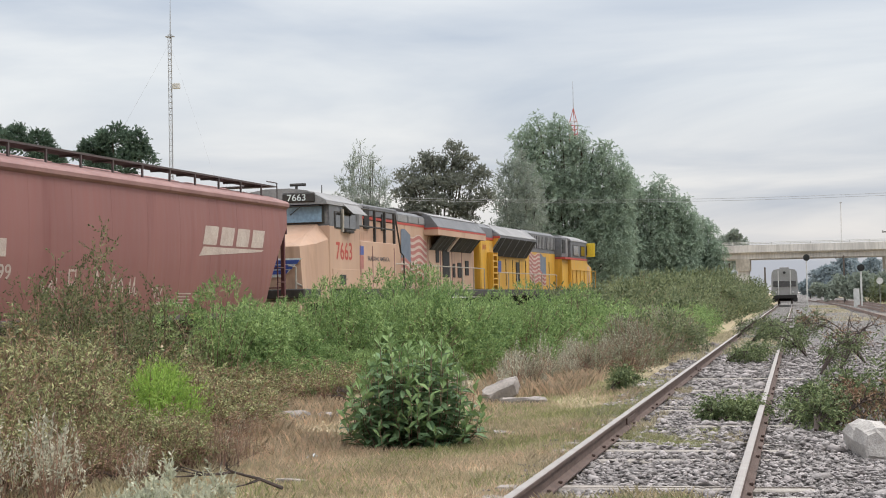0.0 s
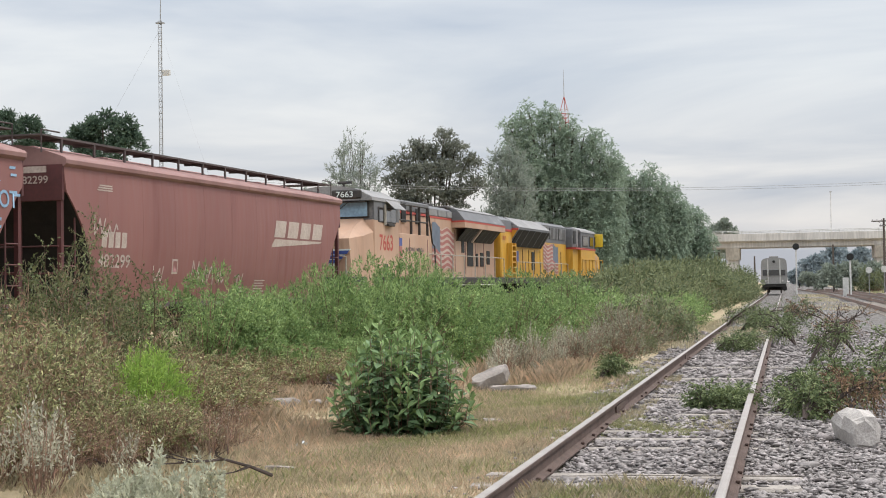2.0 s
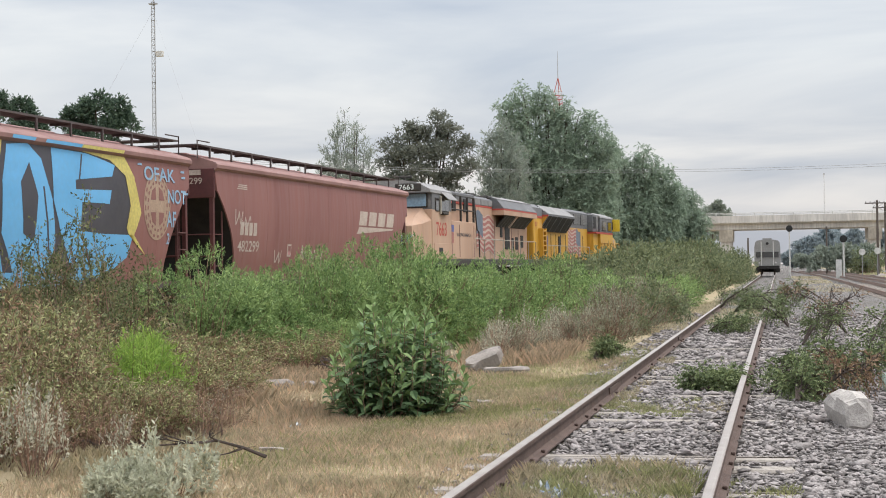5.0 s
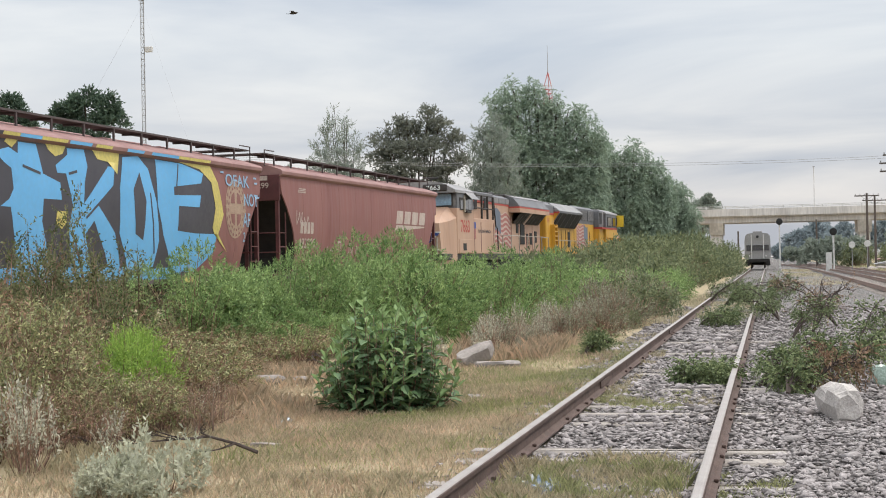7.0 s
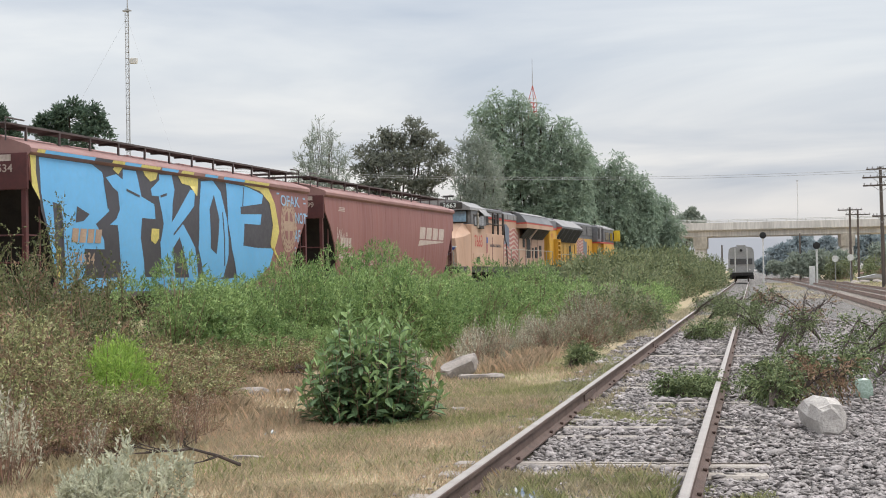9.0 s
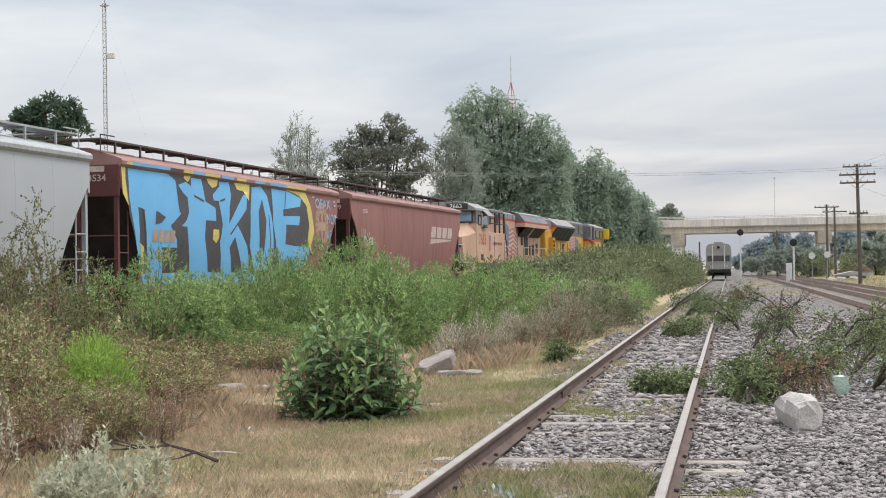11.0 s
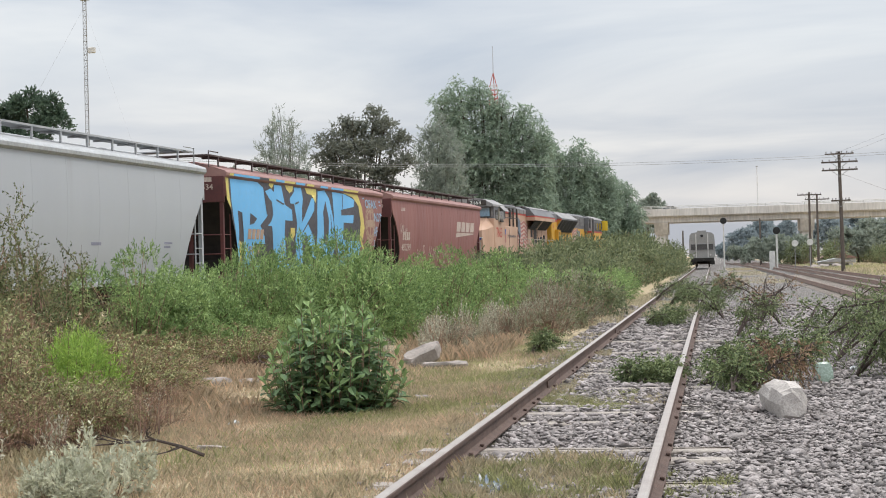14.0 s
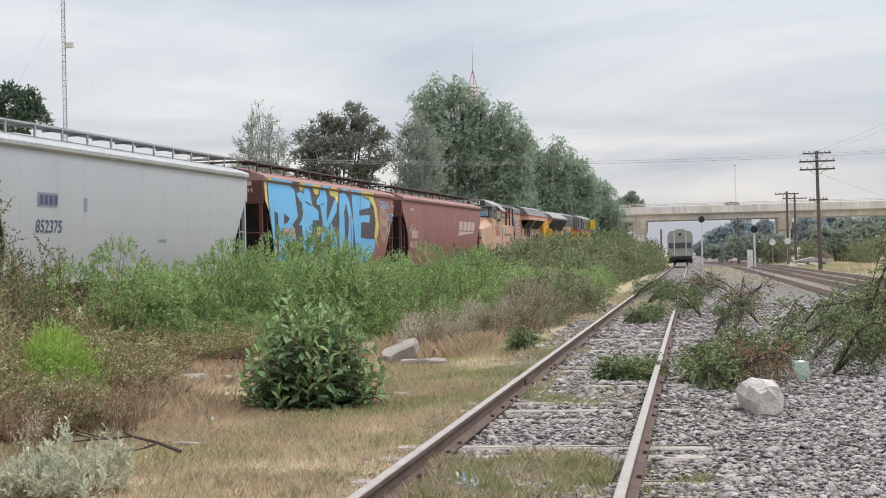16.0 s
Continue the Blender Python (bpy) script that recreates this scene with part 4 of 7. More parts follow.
    for yy in (-6.0, -4.4, -3.4, -2.4):
        part("frame_post", Shape().box(1.42, 1.50, yy - 0.04, yy + 0.04, 3.25, 4.28), RAIL_DARK, car)
    for zz in (3.72, 4.28):
        part("frame_bar", Shape().tube([(1.46, -6.0, zz), (1.46, -2.3, zz)], 0.03), RAIL_DARK, car)
    part("frame_brace", Shape().tube([(1.46, -2.3, 4.28), (1.2, -0.9, 3.0), (1.2, -0.6, 2.9), (1.2, -0.5, 1.8)], 0.03), RAIL_DARK, car)
    # engine hood with a grey top and red line
    part("hood", Shape().box(-0.98, 0.98, -2.4, 9.5, 1.72, 4.04, 0.02), PEACH, car, "faded peach engine hood")
    part("hood_line", Shape().box(-0.99, 0.99, -2.4, 9.5, 4.02, 4.10), LOCO_RED, car)
    part("hood_top", Shape().prism([(-0.98, 4.10), (0.98, 4.10), (0.98, 4.38), (0.8, 4.5), (-0.8, 4.5), (-0.98, 4.38)], -2.4, 9.5), LOCO_GREY, car)
    for k in range(3):
        panel("hood_panel", car, 0.98, -0.6 + k * 1.25, 0.5 + k * 1.25, 4.12, 4.36, LOCO_ROOF, 0.02)
    part("exhaust_stack", Shape().box(-0.5, 0.5, 0.6, 1.6, 4.48, 4.68, 0.03), RAIL_DARK, car)
    part("dynamic_fan_housing", Shape().box(-0.9, 0.9, 2.2, 4.6, 4.46, 4.62, 0.05), RAIL_DARK, car)
    flag(car, -0.25, 2.8, 2.1, 3.72, 1.0, True, 0.4)
    for yy in (3.0, 4.6, 6.2, 7.6):
        part("door_edge", Shape().box(0.97, 1.0, yy - 0.015, yy + 0.015, 1.85, 3.7), HOPPER_ROOF, car)
    for y0, y1, z0, z1 in ((4.0, 4.4, 2.75, 3.25), (4.9, 5.8, 2.2, 3.25), (6.3, 6.6, 2.2, 2.75), (7.0, 7.5, 2.2, 2.8), (8.1, 8.6, 2.3, 2.9)):
        panel("side_door", car, 0.98, y0, y1, z0, z1, BLACK_GRILLE)
    # radiator wings over the far end
    part("radiator_wing", Shape().loft([[(-1.5, y, 3.78), (1.5, y, 3.78), (1.52, y, 4.05), (1.2, y, 4.45), (0.7, y, 4.62), (-0.7, y, 4.62), (-1.2, y, 4.45), (-1.52, y, 4.05)] for y in (2.6, 9.4)]), LOCO_GREY, car, "grey overhanging radiator wing")
    part("wing_skirt", Shape().box(-1.535, 1.535, 2.58, 9.42, 3.74, 3.95), PEACH, car)
    part("wing_line", Shape().box(-1.54, 1.54, 2.57, 9.43, 3.95, 4.02), LOCO_RED, car)
    part("wing_top", Shape().loft([[(0.75, y, 4.63), (1.22, y, 4.47), (1.22, y, 4.45), (0.75, y, 4.58)] for y in (2.7, 9.3)]), LOCO_ROOF, car)
    for y0, y1 in ((3.2, 5.3), (5.9, 8.9)):
        g = part("radiator_grille", Shape().loft([[(1.47, y, 3.75), (1.44, y, 3.75), (0.98, y, 3.22), (1.02, y, 3.22)] for y in (y0, y1)]), BLACK_GRILLE, car, "slanted black radiator grille")
        for k in range(4):
            yy = y0 + (y1 - y0) * (k + 0.5) / 4
            part("slat", Shape().loft([[(1.475, y, 3.74), (1.46, y, 3.74), (1.0, y, 3.23), (1.03, y, 3.22)] for y in (yy - 0.02, yy + 0.02)]), LOCO_GREY, g)
    part("grille_brace", Shape().loft([[(1.5, y, 3.76), (1.42, y, 3.76), (0.96, y, 3.2), (1.05, y, 3.2)] for y in (5.45, 5.65)]), FLAG_PALE, car)
    handrail(car, -2.4, 9.3, 2.58, RAIL_PALE)
    part("front_rail", Shape().tube([(1.2, -10.55, 1.5), (1.2, -10.55, 2.35), (1.0, -10.6, 2.4)], 0.03).tube([(1.2, -10.55, 1.9), (1.55, -9.6, 1.5)], 0.025), RAIL_PALE, car)
    part("front_steps", Shape().box(-1.4, 1.4, -10.75, -10.35, 0.9, 1.35, 0.03), PEACH, car)
    return car


def yellow_loco():
    car = thing("locomotive", "yellow and grey diesel locomotive with red line", "locomotive", "train cars")
    underframe(car, -13.2, 10.6)
    part("rear_hood", Shape().box(-1.25, 1.25, -13.2, -11.2, 1.72, 3.85, 0.05), YELLOW, car, "yellow hood end")
    part("rear_top", Shape().prism([(-1.25, 3.93), (1.25, 3.93), (1.2, 4.35), (0.8, 4.55), (-0.8, 4.55), (-1.2, 4.35)], -13.2, -11.2), LOCO_GREY, car)
    part("hood_line", Shape().box(-1.26, 1.26, -13.22, -11.2, 3.84, 3.94), LOCO_RED, car)
    lettered("3017", -12.95, 3.42, 0.28, LOCO_RED, car, 1.0, flat=1.258)
    lad = part("ladder", Shape().box(1.25, 1.5, -12.2, -12.1, 1.7, 3.3).box(1.25, 1.5, -11.5, -11.4, 1.7, 3.3), YELLOW, car)
    for k in range(6):
        part("rung", Shape().box(1.25, 1.5, -12.1, -11.5, 1.9 + k * 0.25, 1.96 + k * 0.25), YELLOW, lad)
    part("hood", Shape().box(-0.98, 0.98, -11.2, 1.6, 1.72, 3.55, 0.02), YELLOW, car, "yellow engine hood")
    part("hood_upper", Shape().prism([(-0.98, 3.55), (0.98, 3.55), (0.98, 4.45), (0.75, 4.6), (-0.75, 4.6), (-0.98, 4.45)], -4.6, 1.6), LOCO_GREY, car)
    for y0, y1 in ((-4.4, -2.6), (-2.4, -0.6), (-0.4, 1.4)):
        g = panel("roof_grille", car, 0.98, y0, y1, 3.75, 4.35, BLACK_GRILLE, 0.02)
        slats(car, 0.99, y0, y1, 3.75, 4.35, LOCO_ROOF, 6)
    wing = Shape().loft([[(-1.05, y, 3.2), (1.05, y, 3.2), (1.55, y, 3.95), (1.55, y, 4.05), (0.95, y, 4.5), (0.5, y, 4.6), (-0.5, y, 4.6), (-0.95, y, 4.5), (-1.55, y, 4.05), (-1.55, y, 3.95)] for y in (-11.2, -4.6)])
    part("radiator_wing", wing, LOCO_GREY, car, "grey flared radiator wing")
    part("wing_roof", Shape().loft([[(0.5, y, 4.615), (0.96, y, 4.515), (1.56, y, 4.07), (1.54, y, 4.05), (0.94, y, 4.49), (0.5, y, 4.59)] for y in (-11.1, -4.6)]), LOCO_ROOF, car)
    part("wing_end", Shape().loft([[(-1.02, y, 3.2), (1.02, y, 3.2), (1.53, y, 3.95), (-1.53, y, 3.95)] for y in (-11.24, -11.18)]), YELLOW, car)
    part("wing_line", Shape().box(-1.56, 1.56, -11.26, -11.17, 3.93, 4.02), LOCO_RED, car)
    g = part("radiator_grille", Shape().loft([[(1.58, y, 3.96), (1.55, y, 3.97), (1.05, y, 3.2), (1.09, y, 3.19)] for y in (-11.0, -4.8)]), BLACK_GRILLE, car, "slanted black radiator grille")
    for k in range(5):
        yy = -11.0 + 6.2 * (k + 0.5) / 5
        part("slat", Shape().loft([[(1.59, y, 3.95), (1.57, y, 3.96), (1.08, y, 3.2), (1.10, y, 3.19)] for y in (yy - 0.04, yy + 0.04)]), LOCO_GREY, g)
    for k in range(10):
        yy = -10.6 + k * 1.2
        part("door_edge", Shape().box(0.97, 1.0, yy - 0.02, yy + 0.02, 1.9, 3.1), DARK, car)
    for y0, y1 in ((-10.9, -10.5), (-6.4, -5.9)):
        panel("side_door", car, 0.98, y0, y1, 2.1, 3.0, BLACK_GRILLE)
    part("emblem_shield", Shape().box(0.98, 1.02, -9.6, -9.1, 2.5, 3.0), SHIELD_BLUE, car)
    flag(car, -3.9, -0.5, 2.1, 3.5, 1.0, False, 1.7)
    # cab end
    part("cabinet", Shape().box(-1.35, 1.35, 1.6, 3.0, 1.72, 3.3, 0.02), YELLOW, car)
    part("cabinet_upper", Shape().box(-1.35, 1.35, 1.6, 3.0, 3.38, 4.45, 0.05), LOCO_GREY, car)
    panel("cabinet_window", car, 1.35, 1.7, 2.3, 3.6, 4.3, BLACK_GRILLE)
    panel("cabinet_door", car, 1.35, 2.5, 2.85, 3.45, 4.35, LOCO_ROOF)
    part("cab", Shape().box(-1.52, 1.52, 3.0, 7.0, 1.72, 3.3, 0.03), YELLOW, car, "yellow cab side")
    part("cab_line", Shape().box(-1.53, 1.53, 1.58, 7.02, 3.29, 3.39), LOCO_RED, car)
    part("cab_upper", Shape().box(-1.52, 1.52, 3.0, 6.8, 3.38, 4.3, 0.03), LOCO_GREY, car)
    part("cab_roof", Shape().prism([(-1.55, 4.26), (1.55, 4.26), (1.5, 4.36), (0.9, 4.58), (-0.9, 4.58), (-1.5, 4.36)], 2.9, 7.1), LOCO_ROOF, car)
    for y0, y1 in ((3.4, 4.7), (5.3, 6.3)):
        w = panel("side_window", car, 1.52, y0, y1, 3.48, 4.08, RAIL_DARK)
        part("pane", Shape().box(1.545, 1.56, y0 + 0.05, y1 - 0.05, 3.53, 4.03), GLASS_DARK, w)
    part("mirror_plate", Shape().box(1.5, 1.98, 6.95, 7.0, 3.5, 4.25, 0.01), BRIGHT_YELLOW, car, "bright yellow upright plate")
    part("plate_bracket", Shape().box(1.4, 1.55, 6.92, 7.05, 3.6, 4.1), RAIL_DARK, car)
    part("nose", Shape().loft([[(-1.4, 7.0, 1.4), (1.4, 7.0, 1.4), (1.4, 7.0, 3.3), (-1.4, 7.0, 3.3)], [(-1.3, 9.4, 1.4), (1.3, 9.4, 1.4), (1.25, 9.4, 2.95), (-1.25, 9.4, 2.95)]]), YELLOW, car)
    panel("nose_door", car, 1.42, 7.3, 8.0, 1.9, 3.0, PEACH, 0.02)
    handrail(car, -11.2, -0.3, 2.45, RAIL_PALE)
    handrail(car, 3.2, 9.0, 2.75, YELLOW, 0.9, 1.55)
    return car


loco_peach = peach_loco()
loco_yellow = yellow_loco()
# ---- trees and shrubs ----
LEAF_GREEN = leaf_mat("feathery_green_leaves", (0.335, 0.455, 0.185), (0.175, 0.28, 0.10), 0.45, 0.18)
LEAF_LIME = leaf_mat("fresh_green_leaves", (0.34, 0.49, 0.11), (0.26, 0.40, 0.085), 0.3)
LEAF_OLIVE = leaf_mat("olive_dusty_leaves", (0.40, 0.405, 0.205), (0.20, 0.22, 0.09), 0.55, 0.15)
LEAF_THORN = leaf_mat("small_thorn_leaves", (0.21, 0.23, 0.11), (0.10, 0.12, 0.055), 0.5, 0.2)
LEAF_DULL = leaf_mat("dull_scrub_leaves", (0.24, 0.275, 0.15), (0.175, 0.205, 0.11), 0.4)
LEAF_DRY = leaf_mat("dry_tan_leaves", (0.34, 0.235, 0.145), (0.20, 0.125, 0.08), 0.45, 0.2)
LEAF_SAGE = leaf_mat("grey_sage_leaves", (0.62, 0.62, 0.48), (0.50, 0.51, 0.38), 0.25)
LEAF_SEED = leaf_mat("pale_seeding_weed", (0.58, 0.55, 0.44), (0.42, 0.42, 0.31), 0.4)
LEAF_GREY = leaf_mat("greyish_twiggy_leaves", (0.37, 0.36, 0.26), (0.25, 0.255, 0.17), 0.4)
# The pepper trees' green is paled towards grey-blue to carry the distance haze.
LEAF_TREE = leaf_mat("haze_paled_pepper_leaves", (0.385, 0.47, 0.36), (0.295, 0.375, 0.285), 0.15, 0.4)
LEAF_DARK = leaf_mat("dark_brownish_tree_leaves", (0.27, 0.285, 0.235), (0.21, 0.225, 0.185), 0.2, 0.4)
LEAF_EVER = leaf_mat("dark_evergreen_leaves", (0.13, 0.19, 0.13), (0.09, 0.135, 0.095), 0.3)
LEAF_PALE = leaf_mat("pale_wispy_tree_leaves", (0.38, 0.42, 0.36), (0.31, 0.35, 0.30), 0.2, 0.45)
LEAF_BROAD = leaf_mat("broad_green_leaves", (0.175, 0.265, 0.13), (0.125, 0.20, 0.095), 0.3, 0.2, 0.45)
LEAF_YOUNG = leaf_mat("young_pale_green_leaves", (0.255, 0.36, 0.15), (0.19, 0.285, 0.115), 0.25, 0.25)
LEAF_BRANCH = leaf_mat("cut_branch_leaves", (0.225, 0.275, 0.13), (0.135, 0.175, 0.08), 0.5, 0.2)
STRAW = leaf_mat("straw_blades", (0.82, 0.67, 0.50), (0.70, 0.55, 0.395), 0.3, 0.4)
HAY = leaf_mat("greenish_hay_blades", (0.74, 0.64, 0.45), (0.62, 0.55, 0.37), 0.3, 0.4)
GRASS = leaf_mat("grass_blades", (0.54, 0.54, 0.29), (0.44, 0.46, 0.225), 0.3, 0.4)
BARK = mat("grey_brown_bark", (0.12, 0.095, 0.075), (0.08, 0.065, 0.05), 6, 0.9, 0, 0.5, 30)
TWIG = mat("dry_twigs", (0.40, 0.265, 0.185), (0.12, 0.072, 0.055), 3, 0.9, island=0.5)
TWIG_DARK = mat("dark_dead_wood", (0.085, 0.06, 0.05), (0.055, 0.042, 0.036), 8, 0.9)


def twig_quads(p0, p1, w, rng):
    """Thin three-sided stems from p0 to p1, as joined faces."""
    d = unit(p1 - p0)
    a = unit(np.cross(d, unit(rng.normal(size=p0.shape)))) * (w[:, None] if not isinstance(w, float) else w)
    b = np.cross(d, a)
    c = [a, -0.5 * a + 0.87 * b, -0.5 * a - 0.87 * b]
    q = []
    for i in range(3):
        j = (i + 1) % 3
        q.append(np.stack([p0 + c[i], p0 + c[j], p1 + c[j] * 0.5, p1 + c[i] * 0.5], 1))
    return np.concatenate(q, 1).reshape(-1, 3)


def tree(label, x, y, height, lobes, n, leaves, leaf=(0.34, 0.11), droop=0.6, seed=1, spire=False, sprig=0.6, core=0.35, pointed=0.55, clumps=12):
    """A tapered trunk with limbs to each lobe of the crown, and leafy shoots gathered in tapering clumps over the lobes. lobes: dx, dy, z, r across, r up."""
    rng = np.random.default_rng(seed)
    tr = thing("tree", label, "tree", at=pose(x, y, -0.3))
    wood = Shape()
    zf = min(l[2] for l in lobes)
    wood.tube([(0, 0, -0.2), (0.08, 0, zf * 0.35), (-0.05, 0.05, zf * 0.7), (0.05, 0, zf)], [height * 0.028, height * 0.022, height * 0.018, height * 0.014], 8)
    for dx, dy, z, r, rz in lobes:
        m = Vector((dx * 0.45, dy * 0.45, zf * 0.6 + z * 0.35))
        thin = 0.3 if spire else 0.75
        wood.tube([(0, 0, zf * 0.55), m, (dx * 0.9, dy * 0.9, z), (dx, dy, z + rz * 0.6)], [height * 0.011 * thin, height * 0.008 * thin, height * 0.005 * thin, 0.012], 5)
    part("trunk", wood, BARK, tr, "grey-brown trunk and limbs", smooth=True)
    rg, sub = random.Random(seed), []
    for dx, dy, z, r, rz in lobes:
        sub.append((dx, dy, z, r * 0.7, rz * 0.7, core))
        for k in range(clumps):
            a, h = rg.uniform(0, 6.2832), rg.uniform(-0.6, 0.92)
            c = math.sqrt(max(0.0, 1 - h * h)) * 0.85
            g = rg.uniform(0.2, 0.42)
            sub.append((dx + r * c * math.cos(a), dy + r * c * math.sin(a), z + rz * h * 0.85, r * g, rz * g, 1.0))
    L = np.array(sub, float)
    area = L[:, 3] * (L[:, 3] + 2 * L[:, 4]) * L[:, 5]
    who = rng.choice(len(L), n, p=area / area.sum())
    v = unit(rng.normal(size=(n, 3)))
    v[:, 2] = np.where(v[:, 2] < -0.5, -v[:, 2], v[:, 2])
    rad = 0.45 + 0.6 * rng.uniform(size=n) ** 0.5
    taper = 1 - pointed * np.maximum(v[:, 2], 0)
    P = L[who, :3] + v * rad[:, None] * np.stack([L[who, 3] * taper, L[who, 3] * taper, L[who, 4] * (1 + 0.35 * pointed)], 1)
    ax = unit(v + np.array([0, 0, 0.9 if spire else (0.25 - droop)]) + rng.normal(size=(n, 3)) * 0.35)
    q = sprigs(P, ax, sprig, 9, leaf[0], leaf[1], rng, 0.9, droop, unit(v + np.array([0, 0, 0.25])))
    part("crown", quads_mesh("crown", q, 4, leaves), leaves, tr)
    return tr


def plumes(tops, foot, r, seed, grow=1.2, tall=1.9):
    """Lobes of a crown that hangs in columns: below each top (dx, z) a stack of lobes that widens downwards."""
    rg, out = random.Random(seed), []
    for dx, z in tops:
        rr, zz = r, z - r * tall
        dy = rg.uniform(-1.2, 0.6)
        while zz > foot:
            out.append((dx + rg.uniform(-0.2, 0.2) * rr, dy, zz, rr * rg.uniform(0.85, 1.15), rr * tall * rg.uniform(0.85, 1.1)))
            zz -= rr * tall * 1.05
            rr *= grow
            dx, dy = dx * 0.97, dy - 0.25
    return out


tree("tall pepper tree with hanging foliage, its green paled for haze", -17.1, 122, 17.0,
     plumes([(-4.0, 15.6), (-3.3, 16.0), (-2.3, 16.9), (-1.5, 16.5), (-0.5, 16.9), (0.5, 16.1), (1.4, 15.4), (2.4, 14.8), (3.3, 14.5), (4.1, 13.5), (4.6, 12.2)], 2.6, 0.72, 3),
     14500, LEAF_TREE, (0.27, 0.10), 0.7, 3)
tree("broad pepper tree with hanging green foliage", -12.6, 142, 12.5,
     plumes([(-1.8, 13.3), (-0.7, 12.8), (0.4, 12.5), (1.5, 13.1), (2.6, 12.2), (3.5, 11.4), (4.3, 9.8), (-2.8, 11.8)], 2.2, 0.72, 5), 9500, LEAF_TREE, (0.29, 0.105), 0.8, 5)
tree("low spreading pepper tree beside the railway", -9.2, 152, 8.5,
     plumes([(-1.0, 10.4), (0.1, 9.9), (1.0, 9.7), (1.9, 8.8), (2.8, 7.3), (-2.0, 9.4)], 1.6, 0.75, 6), 6000, LEAF_TREE, (0.29, 0.105), 0.8, 6)
tree("slender tree with pale wispy foliage", -19.6, 112, 11.5,
     plumes([(-0.6, 12.5), (0.2, 12.9), (1.0, 12.0), (-1.2, 11.2), (1.6, 10.6)], 3.4, 0.42, 7, 1.3), 1900, LEAF_PALE, (0.32, 0.085), 0.2, 7, True)
tree("dark rounded tree with brownish leaves and gaps of sky", -24.2, 106, 12.5,
     [(-2.5, 0, 10.6, 0.85, 0.8), (-1.5, 0.3, 11.5, 0.9, 0.8), (-0.6, -0.3, 11.9, 0.8, 0.7), (0.2, 0.4, 11.2, 0.9, 0.9), (1.0, 0, 12.3, 0.75, 0.75), (1.9, 0, 11.5, 0.85, 0.8), (2.7, 0.2, 10.5, 0.8, 0.8), (-3.0, 0, 9.2, 0.7, 0.7), (3.1, 0, 9.0, 0.75, 0.7),
      (-1.8, -0.5, 9.6, 1.2, 0.9), (-0.3, -0.6, 9.9, 1.2, 0.9), (1.4, -0.4, 9.8, 1.2, 0.9), (2.2, 0, 8.2, 1.1, 0.9), (-2.2, 0, 7.8, 1.2, 1.0), (0, -0.6, 8.0, 1.6, 1.2), (-1.2, -0.5, 6.2, 1.7, 1.3), (1.4, -.5, 6.2, 1.7, 1.4), (0, -1, 4.4, 2.6, 1.6)],
     6500, LEAF_DARK, (0.20, 0.095), 0.15, 8, core=0.12, pointed=0.1, sprig=0.42)
tree("casuarina-like tree with several pointed tops", -27.0, 97, 12,
     plumes([(-0.7, 12.9), (-0.2, 12.2), (0.25, 11.7), (-1.3, 11.3), (-1.8, 10.4), (0.85, 10.4), (1.25, 9.8), (1.5, 8.6)], 3.5, 0.26, 9, 1.35, 2.6), 2100, LEAF_PALE, (0.28, 0.055), 0.0, 9, True, core=0.5, sprig=0.5)
tree("low tree with pale foliage behind the train", -33.5, 104, 9.5,
     plumes([(0, 8.9), (-1.2, 8.4), (1.2, 8.4), (2.0, 7.6)], 3.2, 0.42, 10, 1.4), 1300, LEAF_PALE, (0.3, 0.09), 0.1, 10, True)
tree("dark evergreen tree behind the train", -51.5, 108, 14.5,
     [(-0.2, 0, 14.9, 1.1, 0.9), (1.5, 0, 14.5, 1.0, 0.9), (-1.6, 0, 14.5, 1.1, 0.8), (2.3, 0, 13.2, 0.9, 0.8), (-2.4, 0, 13.4, 0.8, 0.8), (0, 0, 12.6, 2.0, 1.6), (0, 0, 10.6, 2.4, 1.6)], 2800, LEAF_EVER, (0.30, 0.12), 0.1, 11, core=0.2, pointed=0.1, sprig=0.45)
tree("dark evergreen tree behind the train", -57.5, 104, 13.0,
     [(0.8, 0, 13.9, 1.6, 1.2), (-1.4, 0, 14.6, 1.4, 1.3), (2.2, 0, 12.8, 1.1, 1.0), (0, 0, 11.4, 2.6, 2.0)], 2400, LEAF_EVER, (0.30, 0.12), 0.1, 12, core=0.2, pointed=0.1, sprig=0.45)


